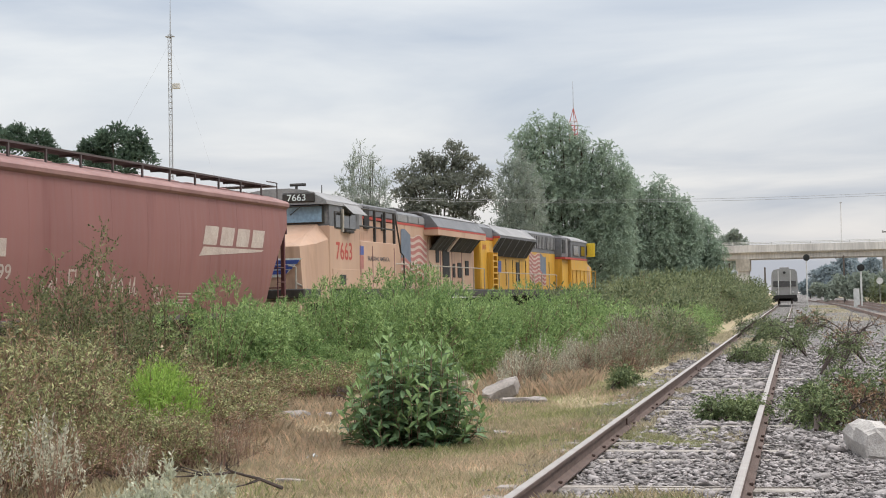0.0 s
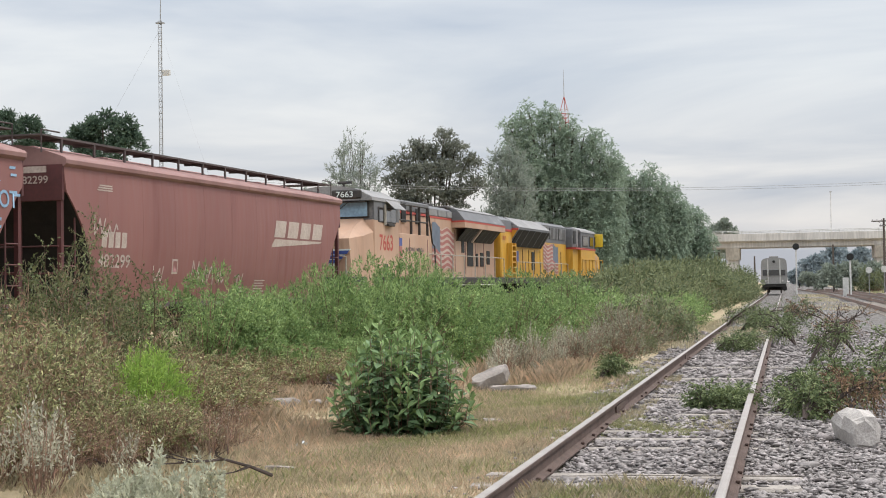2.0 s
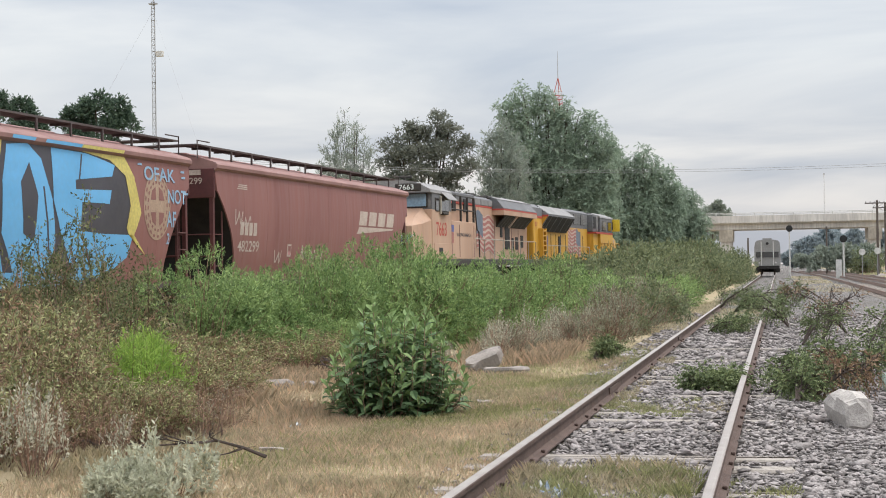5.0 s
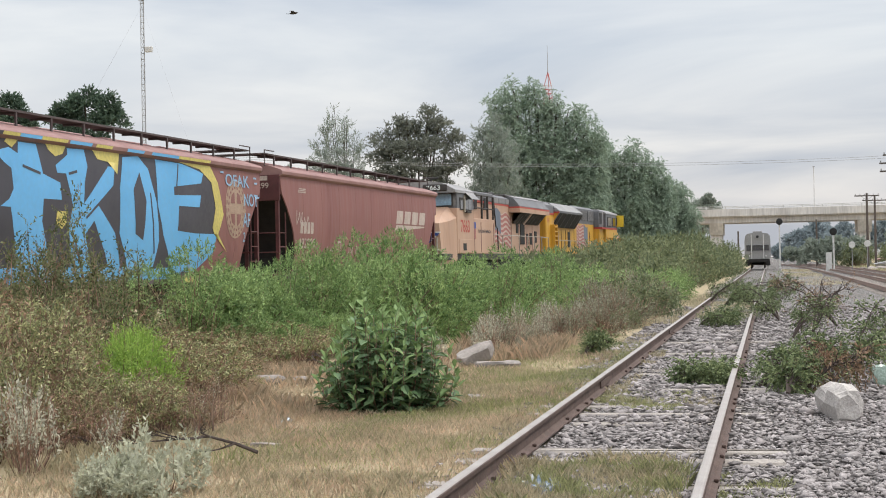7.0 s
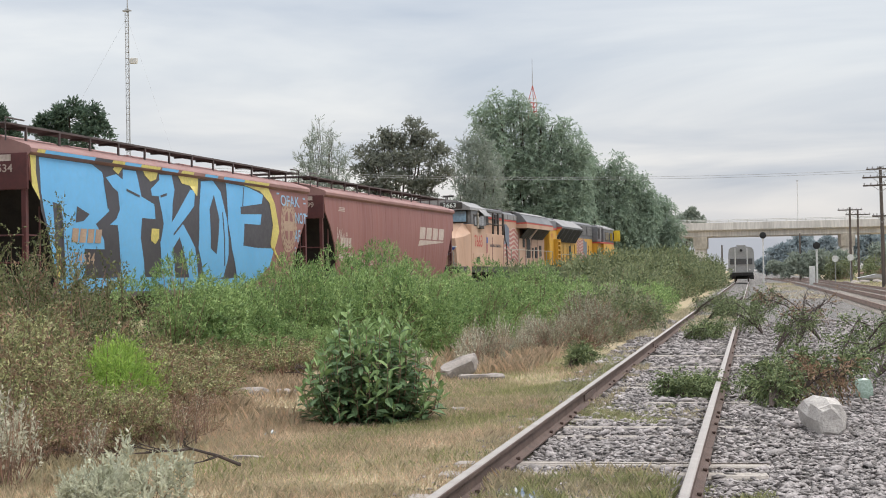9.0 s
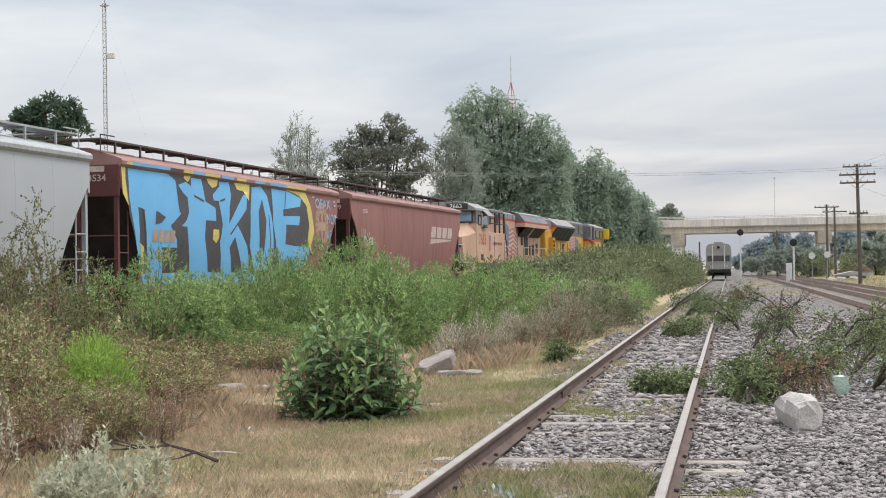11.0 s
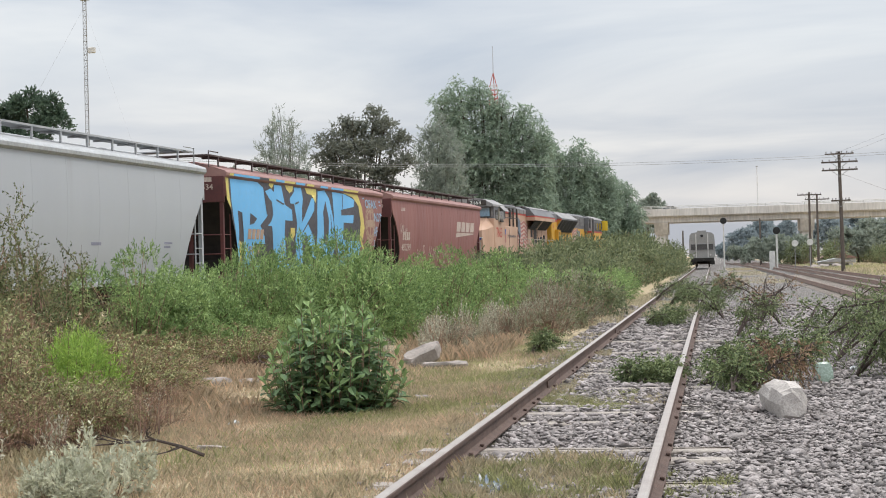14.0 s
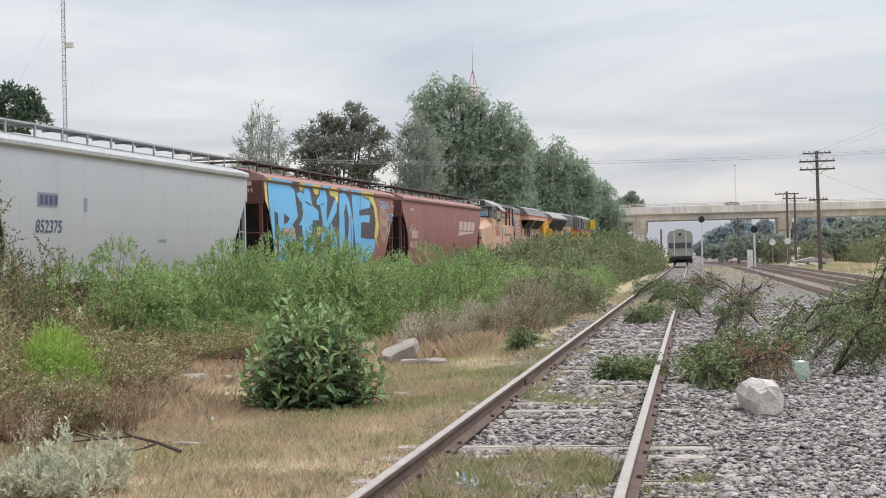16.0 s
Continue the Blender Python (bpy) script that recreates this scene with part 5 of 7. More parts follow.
def shrub_mesh(seed, radius, height, shoots, per, leaf, leaves, upright=0.7, sprig=0.45, bare=0.25, spread=0.8, lobes=13, wood=120, stalks=0, plump=1.0):
    """Leaves and wood of one shrub, as two meshes: shoots gathered in mounds over a tangle of stems."""
    rng = np.random.default_rng(seed)
    a = rng.uniform(0, 6.2832, lobes) + np.arange(lobes) * 2.4
    u = np.sqrt((np.arange(lobes) + 0.5) / lobes) * 0.82
    top = np.sqrt(1 - u ** 2 * 0.85) * rng.uniform(0.72, 1.08, lobes)
    g = radius * rng.uniform(0.26, 0.44, lobes) * plump
    C = np.stack([radius * u * np.cos(a), radius * u * np.sin(a), np.maximum(height * top - g * 1.1, height * bare)], 1)
    who = rng.choice(lobes, shoots, p=g ** 2 / (g ** 2).sum())
    v = unit(rng.normal(size=(shoots, 3)))
    low = rng.uniform(size=shoots) < 0.09
    P = C[who] + v * (g[who] * rng.uniform(0.5, 1.0, shoots) ** (0.3 if plump > 1.3 else 0.5))[:, None] * np.array([1, 1, 0.95])
    P[low, 2] = rng.uniform(height * bare * 0.5, height * 0.6, low.sum())
    P[:, 2] = np.maximum(P[:, 2], 0.06)
    ax = unit(v * (1.25 - upright) + np.array([0, 0, upright]) + rng.normal(size=(shoots, 3)) * 0.25)
    q = sprigs(P - ax * sprig * 0.5, ax, sprig, per, leaf[0], leaf[1], rng, spread, 0.05, unit(v + np.array([0, 0, 0.25])))
    q[:, 2] = np.maximum(q[:, 2], 0.01)
    k = rng.choice(shoots, min(shoots, wood), replace=False)
    foot = np.stack([P[k, 0] * 0.3, P[k, 1] * 0.3, np.zeros(len(k))], 1) + rng.normal(size=(len(k), 3)) * np.array([0.06, 0.06, 0]) * radius
    knee = (foot + P[k]) / 2 + rng.normal(size=(len(k), 3)) * radius * 0.09
    w = np.full(len(k), 0.0075 * height) * rng.uniform(0.5, 1.5, len(k))
    tip = P[k] + ax[k] * sprig * 0.55
    tw = [twig_quads(foot, knee, w, rng), twig_quads(knee, tip, w * 0.6, rng)]
    if stalks:
        a = rng.uniform(0, 6.2832, stalks)
        r0, r1 = radius * rng.uniform(0.0, 0.9, stalks), radius * rng.uniform(0.5, 1.12, stalks)
        p0 = np.stack([r0 * np.cos(a), r0 * np.sin(a), np.zeros(stalks)], 1)
        p2 = np.stack([r1 * np.cos(a + 0.3), r1 * np.sin(a + 0.3), height * rng.uniform(0.25, 1.02, stalks)], 1)
        p1 = (p0 + p2) / 2 + rng.normal(size=(stalks, 3)) * 0.08 * radius + np.array([0, 0, 0.24 * height])
        ws = 0.0075 * rng.uniform(0.6, 1.5, stalks)
        tw += [twig_quads(p0, p1, ws, rng), twig_quads(p1, p2, ws * 0.6, rng)]
    tw = np.concatenate(tw)
    return quads_mesh("foliage", q, 4, leaves), quads_mesh("wood", tw, 4, TWIG)


def arch_mesh(seed, radius, height, stems, shoots, per, leaf, leaves, sprig, dry_share=0.25, top=1.0):
    """A shrub of arching brown stems with leafy shoots along their outer half: leaves, wood and withered leaves."""
    rng = np.random.default_rng(seed)
    a = rng.uniform(0, 6.2832, stems)
    r0, u = radius * 0.55 * np.sqrt(rng.uniform(size=stems)), np.sqrt(rng.uniform(0.02, 1.0, stems))
    r1 = radius * u * rng.uniform(0.85, 1.15, stems)
    b = a + rng.normal(size=stems) * 0.45
    p0 = np.stack([r0 * np.cos(a), r0 * np.sin(a), np.zeros(stems)], 1)
    p2 = np.stack([r1 * np.cos(b), r1 * np.sin(b), height * top * rng.uniform(0.45, 1.05, stems) * np.sqrt(1.02 - 0.75 * u ** 2)], 1)
    p1 = p0 * 0.55 + p2 * 0.45 + rng.normal(size=(stems, 3)) * 0.07 * radius
    p1[:, 2] = p2[:, 2] * rng.uniform(0.65, 1.15, stems)
    at = lambda k, w: (1 - w)[:, None] ** 2 * p0[k] + (2 * w * (1 - w))[:, None] * p1[k] + (w * w)[:, None] * p2[k]
    every = np.arange(stems)
    w0 = 0.0095 * rng.uniform(0.6, 1.7, stems)
    cuts = [at(every, np.full(stems, w)) for w in (0.0, 0.4, 0.75, 1.0)]
    tw = [twig_quads(cuts[i], cuts[i + 1], w0 * (1 - 0.25 * i), rng) for i in range(3)]
    k = np.repeat(every, shoots)
    w = rng.uniform(0.28, 1.0, len(k)) ** 0.8
    P = at(k, w)
    along = unit(at(k, np.minimum(w + 0.05, 1.05)) - P)
    ax = unit(along * 0.7 + rng.normal(size=(len(k), 3)) * 0.6 + np.array([0, 0, 0.15]))
    side = rng.uniform(size=len(k)) < 0.5
    tw.append(twig_quads(P[side], P[side] + ax[side] * sprig, np.full(side.sum(), 0.003), rng))
    dead = rng.uniform(size=len(k)) < dry_share + 0.35 * (P[:, 2] < height * 0.3)
    out = []
    for pick, m, name in ((~dead, leaves, "foliage"), (dead, LEAF_DRY, "withered_foliage")):
        q = sprigs(P[pick], ax[pick], sprig, per, leaf[0], leaf[1], rng, 1.0, 0.25)
        q[:, 2] = np.maximum(q[:, 2], 0.01)
        out.append(quads_mesh(name, q, 4, m))
    return out[0], quads_mesh("wood", np.concatenate(tw), 4, TWIG), out[1]


def shrub(meshes, label, x, y, scale, turn, category="shrub", group="", up=1.0):
    s = thing("shrub", label, category, group, at=Matrix.Translation((x, y, ground_z(x, y) - 0.03)) @ Matrix.Rotation(turn, 4, "Z") @ Matrix.Diagonal((scale, scale, scale * up, 1)))
    for me, name in zip(meshes, ("foliage", "wood", "withered_foliage")):
        part(name, me, None, s)
    return s


rp = random.Random(12)
GREEN = [shrub_mesh(20 + k, 1.35, 1.85, 2100, 11, (0.085, 0.019), LEAF_GREEN, 0.12, 0.13, 0.36, 1.1, 5, 130, 0, 1.5) for k in range(3)]
GREENB = [shrub_mesh(24 + k, 1.4, 1.85, 800, 9, (0.11, 0.026), LEAF_GREEN, 0.12, 0.16, 0.3, 1.1, 5, 30, 0, 1.5) for k in range(2)]
OLIVE = [arch_mesh(30 + k, 1.15, 1.4, 125, 6, 8, (0.085, 0.023), LEAF_OLIVE, 0.24) for k in range(3)]
DRY = [arch_mesh(35 + k, 0.95, 1.05, 90, 3, 6, (0.075, 0.018), LEAF_DRY, 0.22) for k in range(2)]
SAGE = [shrub_mesh(40 + k, 0.42, 0.5, 210, 14, (0.055, 0.02), LEAF_SAGE, 0.7, 0.14, 0.25, 0.9, 9, 30) for k in range(2)]
WISP = [shrub_mesh(50 + k, 0.3, 0.8, 40, 12, (0.06, 0.022), LEAF_SEED, 0.95, 0.34, 0.1, 0.9, 9, 40) for k in range(2)]
LIME = [shrub_mesh(44, 0.85, 1.15, 700, 13, (0.10, 0.014), LEAF_LIME, 0.5, 0.24, 0.2, 1.0, 6, 60)]
DULL = [shrub_mesh(46 + k, 1.6, 2.0, 230, 8, (0.20, 0.07), LEAF_DULL, 0.3, 0.45, 0.1, 1.2, 8, 20) for k in range(2)]
THORN = [arch_mesh(52 + k, 1.5, 1.75, 34, 10, 12, (0.06, 0.026), LEAF_THORN, 0.34, dry_share=0.05, top=1.15) for k in range(2)]

# the belt of shrubs between the two tracks: a front line of rounded crowns (x, y, height), lower ones at their feet, filling behind
FEATHERY = "feathery green shrub among dry stems"
for k, (x, y, h) in enumerate(((-8.14, 25.0, 2.0), (-7.59, 25.4, 1.9), (-7.16, 26.2, 2.15), (-6.92, 27.4, 2.2), (-6.6, 28.2, 2.35), (-6.2, 29.8, 2.45), (-5.7, 31.4, 2.15), (-5.1, 34.2, 2.1), (-4.5, 37.2, 2.0), (-3.8, 41.0, 1.75), (-3.2, 47.0, 1.55), (-3.1, 54.0, 1.4))):
    wide_ = (0.80, 0.66, 0.78, 0.72, 0.86, 0.96, 0.80, 0.95, 0.92, 0.98, 1.0, 1.05)[k]
    shrub(GREEN[k % 3] if k < 9 else GREENB[k % 2], FEATHERY, x, y, wide_, k * 1.3, group="trackside shrubs", up=h / 1.85 / wide_)
    low = wide_ * (0.62, 0.5, 0.7)[k % 3]
    if k == 6:
        shrub(OLIVE[k % 3], "dusty olive shrub with dry twigs", x + 0.75, y - 1.1, low, k * 2.1, group="trackside shrubs")
    else:
        shrub(GREEN[(k + 1) % 3] if k < 5 else GREENB[k % 2], FEATHERY, x + 0.7, y - 1.0, low, k * 2.1, group="trackside shrubs", up=1.05)
y = 26.5
while y < 72:
    x, row = min(-5.3 + (y - 19.5) * 0.19, -1.9) - (3.2 if y < 50 else 1.4), 0
    while row < 3 and x > -11.3 + max(0, (y - 40) * 0.12):
        if x < 1.18 - 0.417 * y + 0.5:
            shrub(OLIVE[row % 3], "dusty olive shrub with dry twigs", x, y, 0.75, rp.uniform(0, 6.28), group="trackside shrubs")
        else:
            shrub(GREENB[row % 2], FEATHERY, x + rp.uniform(-.5, .5), y + rp.uniform(-.7, .7), rp.choice((0.75, 0.85, 0.95)) * (1.0 if y < 34 else 0.82), rp.uniform(0, 6.28), group="trackside shrubs", up=rp.uniform(0.9, 1.1))
        x -= 2.7
        row += 1
    y += 2.7
shrub(GREEN[1], "feathery green shrub standing clear of the thicket", -8.25, 23.2, 0.92, 0.4, group="trackside shrubs", up=1.25)
# dusty thicket nearest the camera, on the left
for x, y, k, sc, up in ((-8.4, 21.0, 2, 0.95, 0.85), (-8.9, 18.9, 0, 0.95, 0.85), (-7.7, 16.8, 1, 0.9, 0.9), (-7.0, 15.4, 2, 0.85, 0.95), (-6.5, 19.3, 1, 0.75, 0.8),
                        (-5.85, 13.5, 0, 0.62, 0.95), (-4.95, 13.7, 2, 0.46, 0.8), (-5.75, 12.3, 1, 0.55, 0.95), (-7.3, 14.3, 2, 0.85, 1.1), (-5.1, 12.7, 0, 0.42, 0.8), (-6.4, 13.2, 1, 0.8, 0.95), (-5.7, 17.2, 2, 0.6, 0.7), (-10.3, 20.8, 2, 1.0, 0.9), (-7.5, 22.9, 1, 0.7, 0.8), (-6.3, 22.6, 0, 0.75, 0.8), (-8.0, 14.6, 0, 0.9, 0.9), (-4.75, 13.2, 1, 0.5, 0.85), (-5.0, 14.3, 2, 0.42, 0.8), (-5.7, 16.2, 0, 0.7, 0.8), (-6.6, 14.4, 1, 0.8, 1.0), (-5.5, 11.2, 2, 0.62, 0.9), (-6.3, 12.0, 0, 0.8, 1.0)):
    shrub(OLIVE[k], "dusty olive shrub tangled with dry stems", x, y, sc, rp.uniform(0, 6.28), group="dry thicket", up=up * (1.15 if y < 18 else 0.85))
for x, y, k, sc, up in ((-9.8, 22.8, 0, 1.05, 1.1), (-11.4, 24.6, 1, 1.1, 1.15), (-12.0, 23.0, 0, 1.0, 1.1), (-8.6, 19.8, 1, 0.95, 1.2), (-9.5, 20.4, 0, 1.05, 1.25), (-10.3, 22.2, 1, 1.0, 1.35)):
    shrub(THORN[k], "sparse thorny shrub with small olive leaves", x, y, sc, rp.uniform(0, 6.28), group="dry thicket", up=up)
for x, y, k, sc, up in ((-5.0, 12.2, 0, 0.62, 0.9), (-4.5, 13.8, 0, 0.55, 0.8), (-5.2, 15.3, 0, 0.6, 0.75), (-6.2, 17.9, 1, 0.62, 0.6), (-5.2, 11.3, 1, 0.6, 0.9), (-8.2, 17.8, 0, 0.9, 1.0)):
    shrub(DRY[k], "dry brown weed with withered leaves", x, y, sc, rp.uniform(0, 6.28), "weed", "dry thicket", up)
for x, y, sc in ((-5.8, 15.3, 0.84), (-9.6, 19.4, 0.8)):
    shrub(LIME[0], "fresh lime-green feathery shrub", x, y, sc, rp.uniform(0, 6.28), up=1.25)
for x, y, k, sc, up in ((-3.13, 9.85, 0, 1.0, 1.1), (-3.38, 9.6, 1, 0.75, 0.95)):
    shrub(SAGE[k], "silvery grey-leaved bush in dry grass", x, y, sc, rp.uniform(0, 6.28), up=up)
for x, y, k, sc in ((-4.5, 10.5, 0, 0.85), (-4.75, 10.9, 1, 0.95), (-4.95, 10.4, 0, 0.8), (-4.3, 11.6, 1, 0.55)):
    shrub(WISP[k], "pale upright weed gone to seed", x, y, sc, rp.uniform(0, 6.28), "weed")
for k in range(46):
    y = rp.uniform(22.6, 36)
    x = -3.35 + rp.uniform(-0.75, 0.55) + (y - 30) * 0.03
    shrub(WISP[k % 2], "pale upright weed gone to seed", x, y, rp.choice((0.35, 0.45, 0.6, 0.75, 1.0)), rp.uniform(0, 6.28), "weed", "pale weeds beside the track")
STALK = [shrub_mesh(60 + k, 0.3, 0.85, 12, 6, (0.05, 0.014), LEAF_SEED, 0.95, 0.3, 0.3, 0.9, 9, 12, 16) for k in range(2)]
for x, y, k, sc in ((-4.2, 13.2, 0, 0.7), (-4.45, 14.2, 1, 0.65), (-4.85, 15.6, 1, 0.6), (-5.6, 18.2, 1, 0.6)):
    shrub(STALK[k], "withered reddish-brown stalks of a dry weed", x, y, sc, rp.uniform(0, 6.28), "weed", "dry thicket")
# scrub along both sides farther on
for k in range(26):
    y = 58 + k * 3.7
    x = -3.4 + (y - 46) * 0.010 + rp.uniform(-1.6, 0.3)
    shrub(DULL[k % 2], "dull green scrub beside the railway", x, y, rp.uniform(0.7, 1.1) * (1 + (y - 46) / 160), rp.uniform(0, 6.28), group="far scrub")
    shrub(DULL[k % 2], "dull green scrub beside the railway", x - 3.4, y + 1.5, rp.uniform(0.9, 1.25) * (1 + (y - 46) / 120), rp.uniform(0, 6.28), group="far scrub")
GREY = [shrub_mesh(58, 1.0, 1.3, 300, 11, (0.075, 0.026), LEAF_GREY, 0.4, 0.3, 0.1, 1.2, 8, 220, 60)]
for x, y, sc in ((-2.7, 28.6, 0.6), (-2.3, 31.0, 0.7), (-2.2, 34.2, 0.85), (-2.9, 36.0, 1.0), (-3.6, 26.4, 0.55), (-2.2, 40.5, 1.0), (-2.6, 44.0, 1.1)):
    shrub(GREY[0], "greyish twiggy shrub at the edge of the ballast", x, y, sc, rp.uniform(0, 6.28), group="grey shrubs")
for x, y, sc in ((-1.75, 37.5, 0.55), (-2.6, 39.5, 0.75), (-2.3, 46, 0.6), (-2.0, 33.2, 0.3)):
    shrub(DULL[0], "dark dusty shrub at the ballast edge", x, y, sc, rp.uniform(0, 6.28))
for k in range(16):
    shrub(DULL[k % 2], "dull green scrub between the tracks", rp.uniform(11.5, 26), rp.uniform(175, 225), rp.uniform(0.9, 1.8), rp.uniform(0, 6.28), group="far scrub")


def broad_bush(x, y):
    """A dense bush of upright stems, two humps at the top, whorls of broad pointed leaves that curl upwards, pale at the tips."""
    rng = np.random.default_rng(77)
    b = thing("broadleaf_bush", "dense bush with broad dark green leaves and pale tips", "bush", at=pose(x, y, ground_z(x, y) - 0.02))
    old, young, wood = [], [], Shape()
    for s in range(125):
        a, u = s * 2.4 + rng.uniform(-0.3, 0.3), math.sqrt((s + 0.5) / 125)
        r = 0.78 * u
        tx, ty = r * math.cos(a), r * math.sin(a)
        hump = 0.18 * math.exp(-((tx + 0.22) / 0.18) ** 2) + 0.17 * math.exp(-((tx - 0.32) / 0.18) ** 2)
        top = (1.08 + 1.15 * hump) * (1 - 0.38 * u ** 3) * rng.uniform(0.70, 1.08)
        if u > 0.75 and rng.random() < 0.55:
            top *= rng.uniform(0.30, 0.75)
        foot = np.array([tx * 0.66, ty * 0.66, 0.0])
        tip = np.array([tx * 1.02, ty * 1.02, top])
        bend = (foot + tip) / 2 + np.array([tx * 0.22, ty * 0.22, -0.05])
        wood.tube([foot, (foot + 2 * bend + tip) / 4, tip], [0.007, 0.005, 0.003], 4)
        n = max(8, int(23 * top))
        for k in range(n):
            h = 0.06 + 0.94 * k / (n - 1)
            p = (1 - h) ** 2 * foot + 2 * h * (1 - h) * bend + h * h * tip
            ang = k * 2.4 + s
            tipness = max(0.0, 1 - (n - 1 - k) / 5.0)
            w = np.array([math.cos(ang), math.sin(ang), 1.5 * tipness + rng.uniform(-0.4, 0.4) * (1 - tipness)])
            w /= np.linalg.norm(w)
            ln = rng.uniform(0.135, 0.205) * (1 - 0.36 * tipness)
            wd = ln * rng.uniform(0.38, 0.48)
            s_ = np.cross(w, [0, 0, 1.0]); s_ /= np.linalg.norm(s_) + 1e-9
            s_ = s_ + np.cross(s_, w) * rng.uniform(-0.4, 0.4)
            up = np.cross(s_, w)
            curl = rng.uniform(0.08, 0.30) * (1 - tipness)
            q = []
            for f, g in ((0.0, 0.05), (0.3, 0.36), (0.62, 0.5), (0.85, 0.27), (1.0, 0.0)):
                c = p + w * ln * f - up * ln * curl * f * f
                q.append((c, c + s_ * wd * g + up * wd * g * 0.45, c - s_ * wd * g + up * wd * g * 0.45))
            (young if tipness > 0.3 else old).append(q)
    for name, leaves_, m in (("foliage", old, LEAF_BROAD), ("young_foliage", young, LEAF_YOUNG)):
        sh = Shape()
        for q in leaves_:
            for half in (1, 2):
                n = len(sh.v)
                for row in q:
                    sh.v += [tuple(row[0]), tuple(row[half])]
                sh.f += [(n + 2 * i, n + 2 * i + 1, n + 2 * i + 3, n + 2 * i + 2) for i in range(4)]
        me = bpy.data.meshes.new(name)
        me.from_pydata(sh.v, [], sh.f)
        me.materials.append(m)
        part(name, me, m, b)
    part("wood", wood, TWIG, b)


broad_bush(-3.0, 15.9)


def grass(name, label, n, pick, height, width, material, seed):
    """A patch of separate blades; pick(rng, n) gives x, y and a height factor for each."""
    rng = np.random.default_rng(seed)
    x, y, k = pick(rng, n)
    z = np.array([ground_z(a, b) for a, b in zip(x, y)]) - 0.01
    h = height * k * rng.uniform(0.5, 1.25, len(x))
    a = rng.uniform(0, 6.2832, len(x))
    lean = rng.uniform(0.1, 0.75, len(x)) * h
    base = np.stack([x, y, z], 1)
    s = np.stack([-np.sin(a), np.cos(a), 0 * a], 1) * (width * rng.uniform(0.6, 1.4, len(x)))[:, None]
    mid = base + np.stack([np.cos(a) * lean * 0.35, np.sin(a) * lean * 0.35, h * 0.6], 1)
    tip = base + np.stack([np.cos(a) * lean, np.sin(a) * lean, h], 1)
    v = np.stack([base - s, base + s, mid + s * 0.6, tip, mid - s * 0.6], 1).reshape(-1, 3)
    return tagged(new(name, quads_mesh(name, v, 5, material)), label, "grass", kind="stuff")


def patchy(x0, x1, y0, y1, scale=0.6, cut=-0.1, edge=lambda y: 0.0):
    def pick(rng, n):
        x, y = rng.uniform(x0, x1, n * 2), rng.uniform(y0, y1, n * 2)
        x = x + np.array([edge(b) for b in y])
        v = np.array([noise.noise(Vector((a * scale, b * scale, 1.7))) for a, b in zip(x, y)])
        ok = v > cut + rng.uniform(-0.25, 0.25, n * 2)
        x, y, v = x[ok][:n], y[ok][:n], v[ok][:n]
        return x, y, 0.8 + 0.8 * np.maximum(v, 0)
    return pick


VERGE = "short straw-coloured dry grass on the verge"
grass("dry_grass", VERGE, 34000, patchy(-4.6, -0.80, 8.3, 16.5, 0.8, -0.45), 0.07, 0.0023, STRAW, 1)
grass("dry_grass", VERGE, 24000, patchy(-4.6, -0.80, 8.3, 18.5, 1.7, -0.15), 0.08, 0.0024, HAY, 21)
grass("dry_grass", VERGE, 13000, patchy(-5.6, -1.2, 16, 24, 0.8, -0.2), 0.09, 0.003, STRAW, 2)
grass("dry_grass", VERGE, 12000, patchy(-3.6, -0.95, 16, 30, 1.2, -0.3), 0.08, 0.003, HAY, 22)
grass("green_grass", "patchy green grass beside the rail", 11000, patchy(-2.9, -0.92, 14.2, 24.0, 0.7, -0.12), 0.08, 0.0028, GRASS, 3)
grass("green_grass", "patchy green grass beside the rail", 3600, patchy(-3.6, -0.85, 8.8, 15.0, 0.9, 0.10), 0.07, 0.0026, GRASS, 4)
grass("tall_dry_grass", "tall withered grass below the shrubs", 6500, patchy(-4.4, -2.3, 23.0, 37, 1.3, -0.15), 0.24, 0.003, STRAW, 5)
grass("green_grass", "patchy green grass beside the rail", 8000, patchy(-3.3, -1.0, 16.5, 27, 0.8, -0.35), 0.08, 0.003, GRASS, 26)
grass("tall_dry_grass", "tall withered grass below the shrubs", 7000, patchy(-1.5, 1.3, 13.5, 22.5, 1.4, -0.15, lambda y: -4.7 - (y - 13) * 0.12), 0.19, 0.0024, STRAW, 6)
grass("tall_dry_grass", "withered grass at the foot of the thicket", 3200, patchy(-1.0, 1.0, 9.4, 13.5, 1.6, -0.05, lambda y: -4.5 - (y - 10) * 0.1), 0.13, 0.0024, HAY, 7)
grass("track_grass", "grass growing between the rails", 3200, patchy(-0.70, 0.62, 9.0, 10.9, 2.6, -0.05), 0.10, 0.0028, GRASS, 8)
grass("track_grass", "dry grass growing between the rails", 5200, patchy(-0.70, 0.60, 8.8, 11.2, 2.2, -0.12), 0.11, 0.0026, HAY, 9)
grass("track_grass", "grass growing between the rails", 4200, patchy(-0.70, 0.30, 14.9, 16.9, 1.6, -0.12), 0.06, 0.003, GRASS, 10)
grass("track_grass", "dry grass growing between the rails", 3000, patchy(-0.70, 0.68, 15.3, 16.6, 1.6, -0.10), 0.055, 0.003, HAY, 23)
grass("track_grass", "grass growing beside the rail", 900, patchy(0.83, 1.3, 9.4, 10.6, 2.4, -0.1), 0.06, 0.0026, GRASS, 11)
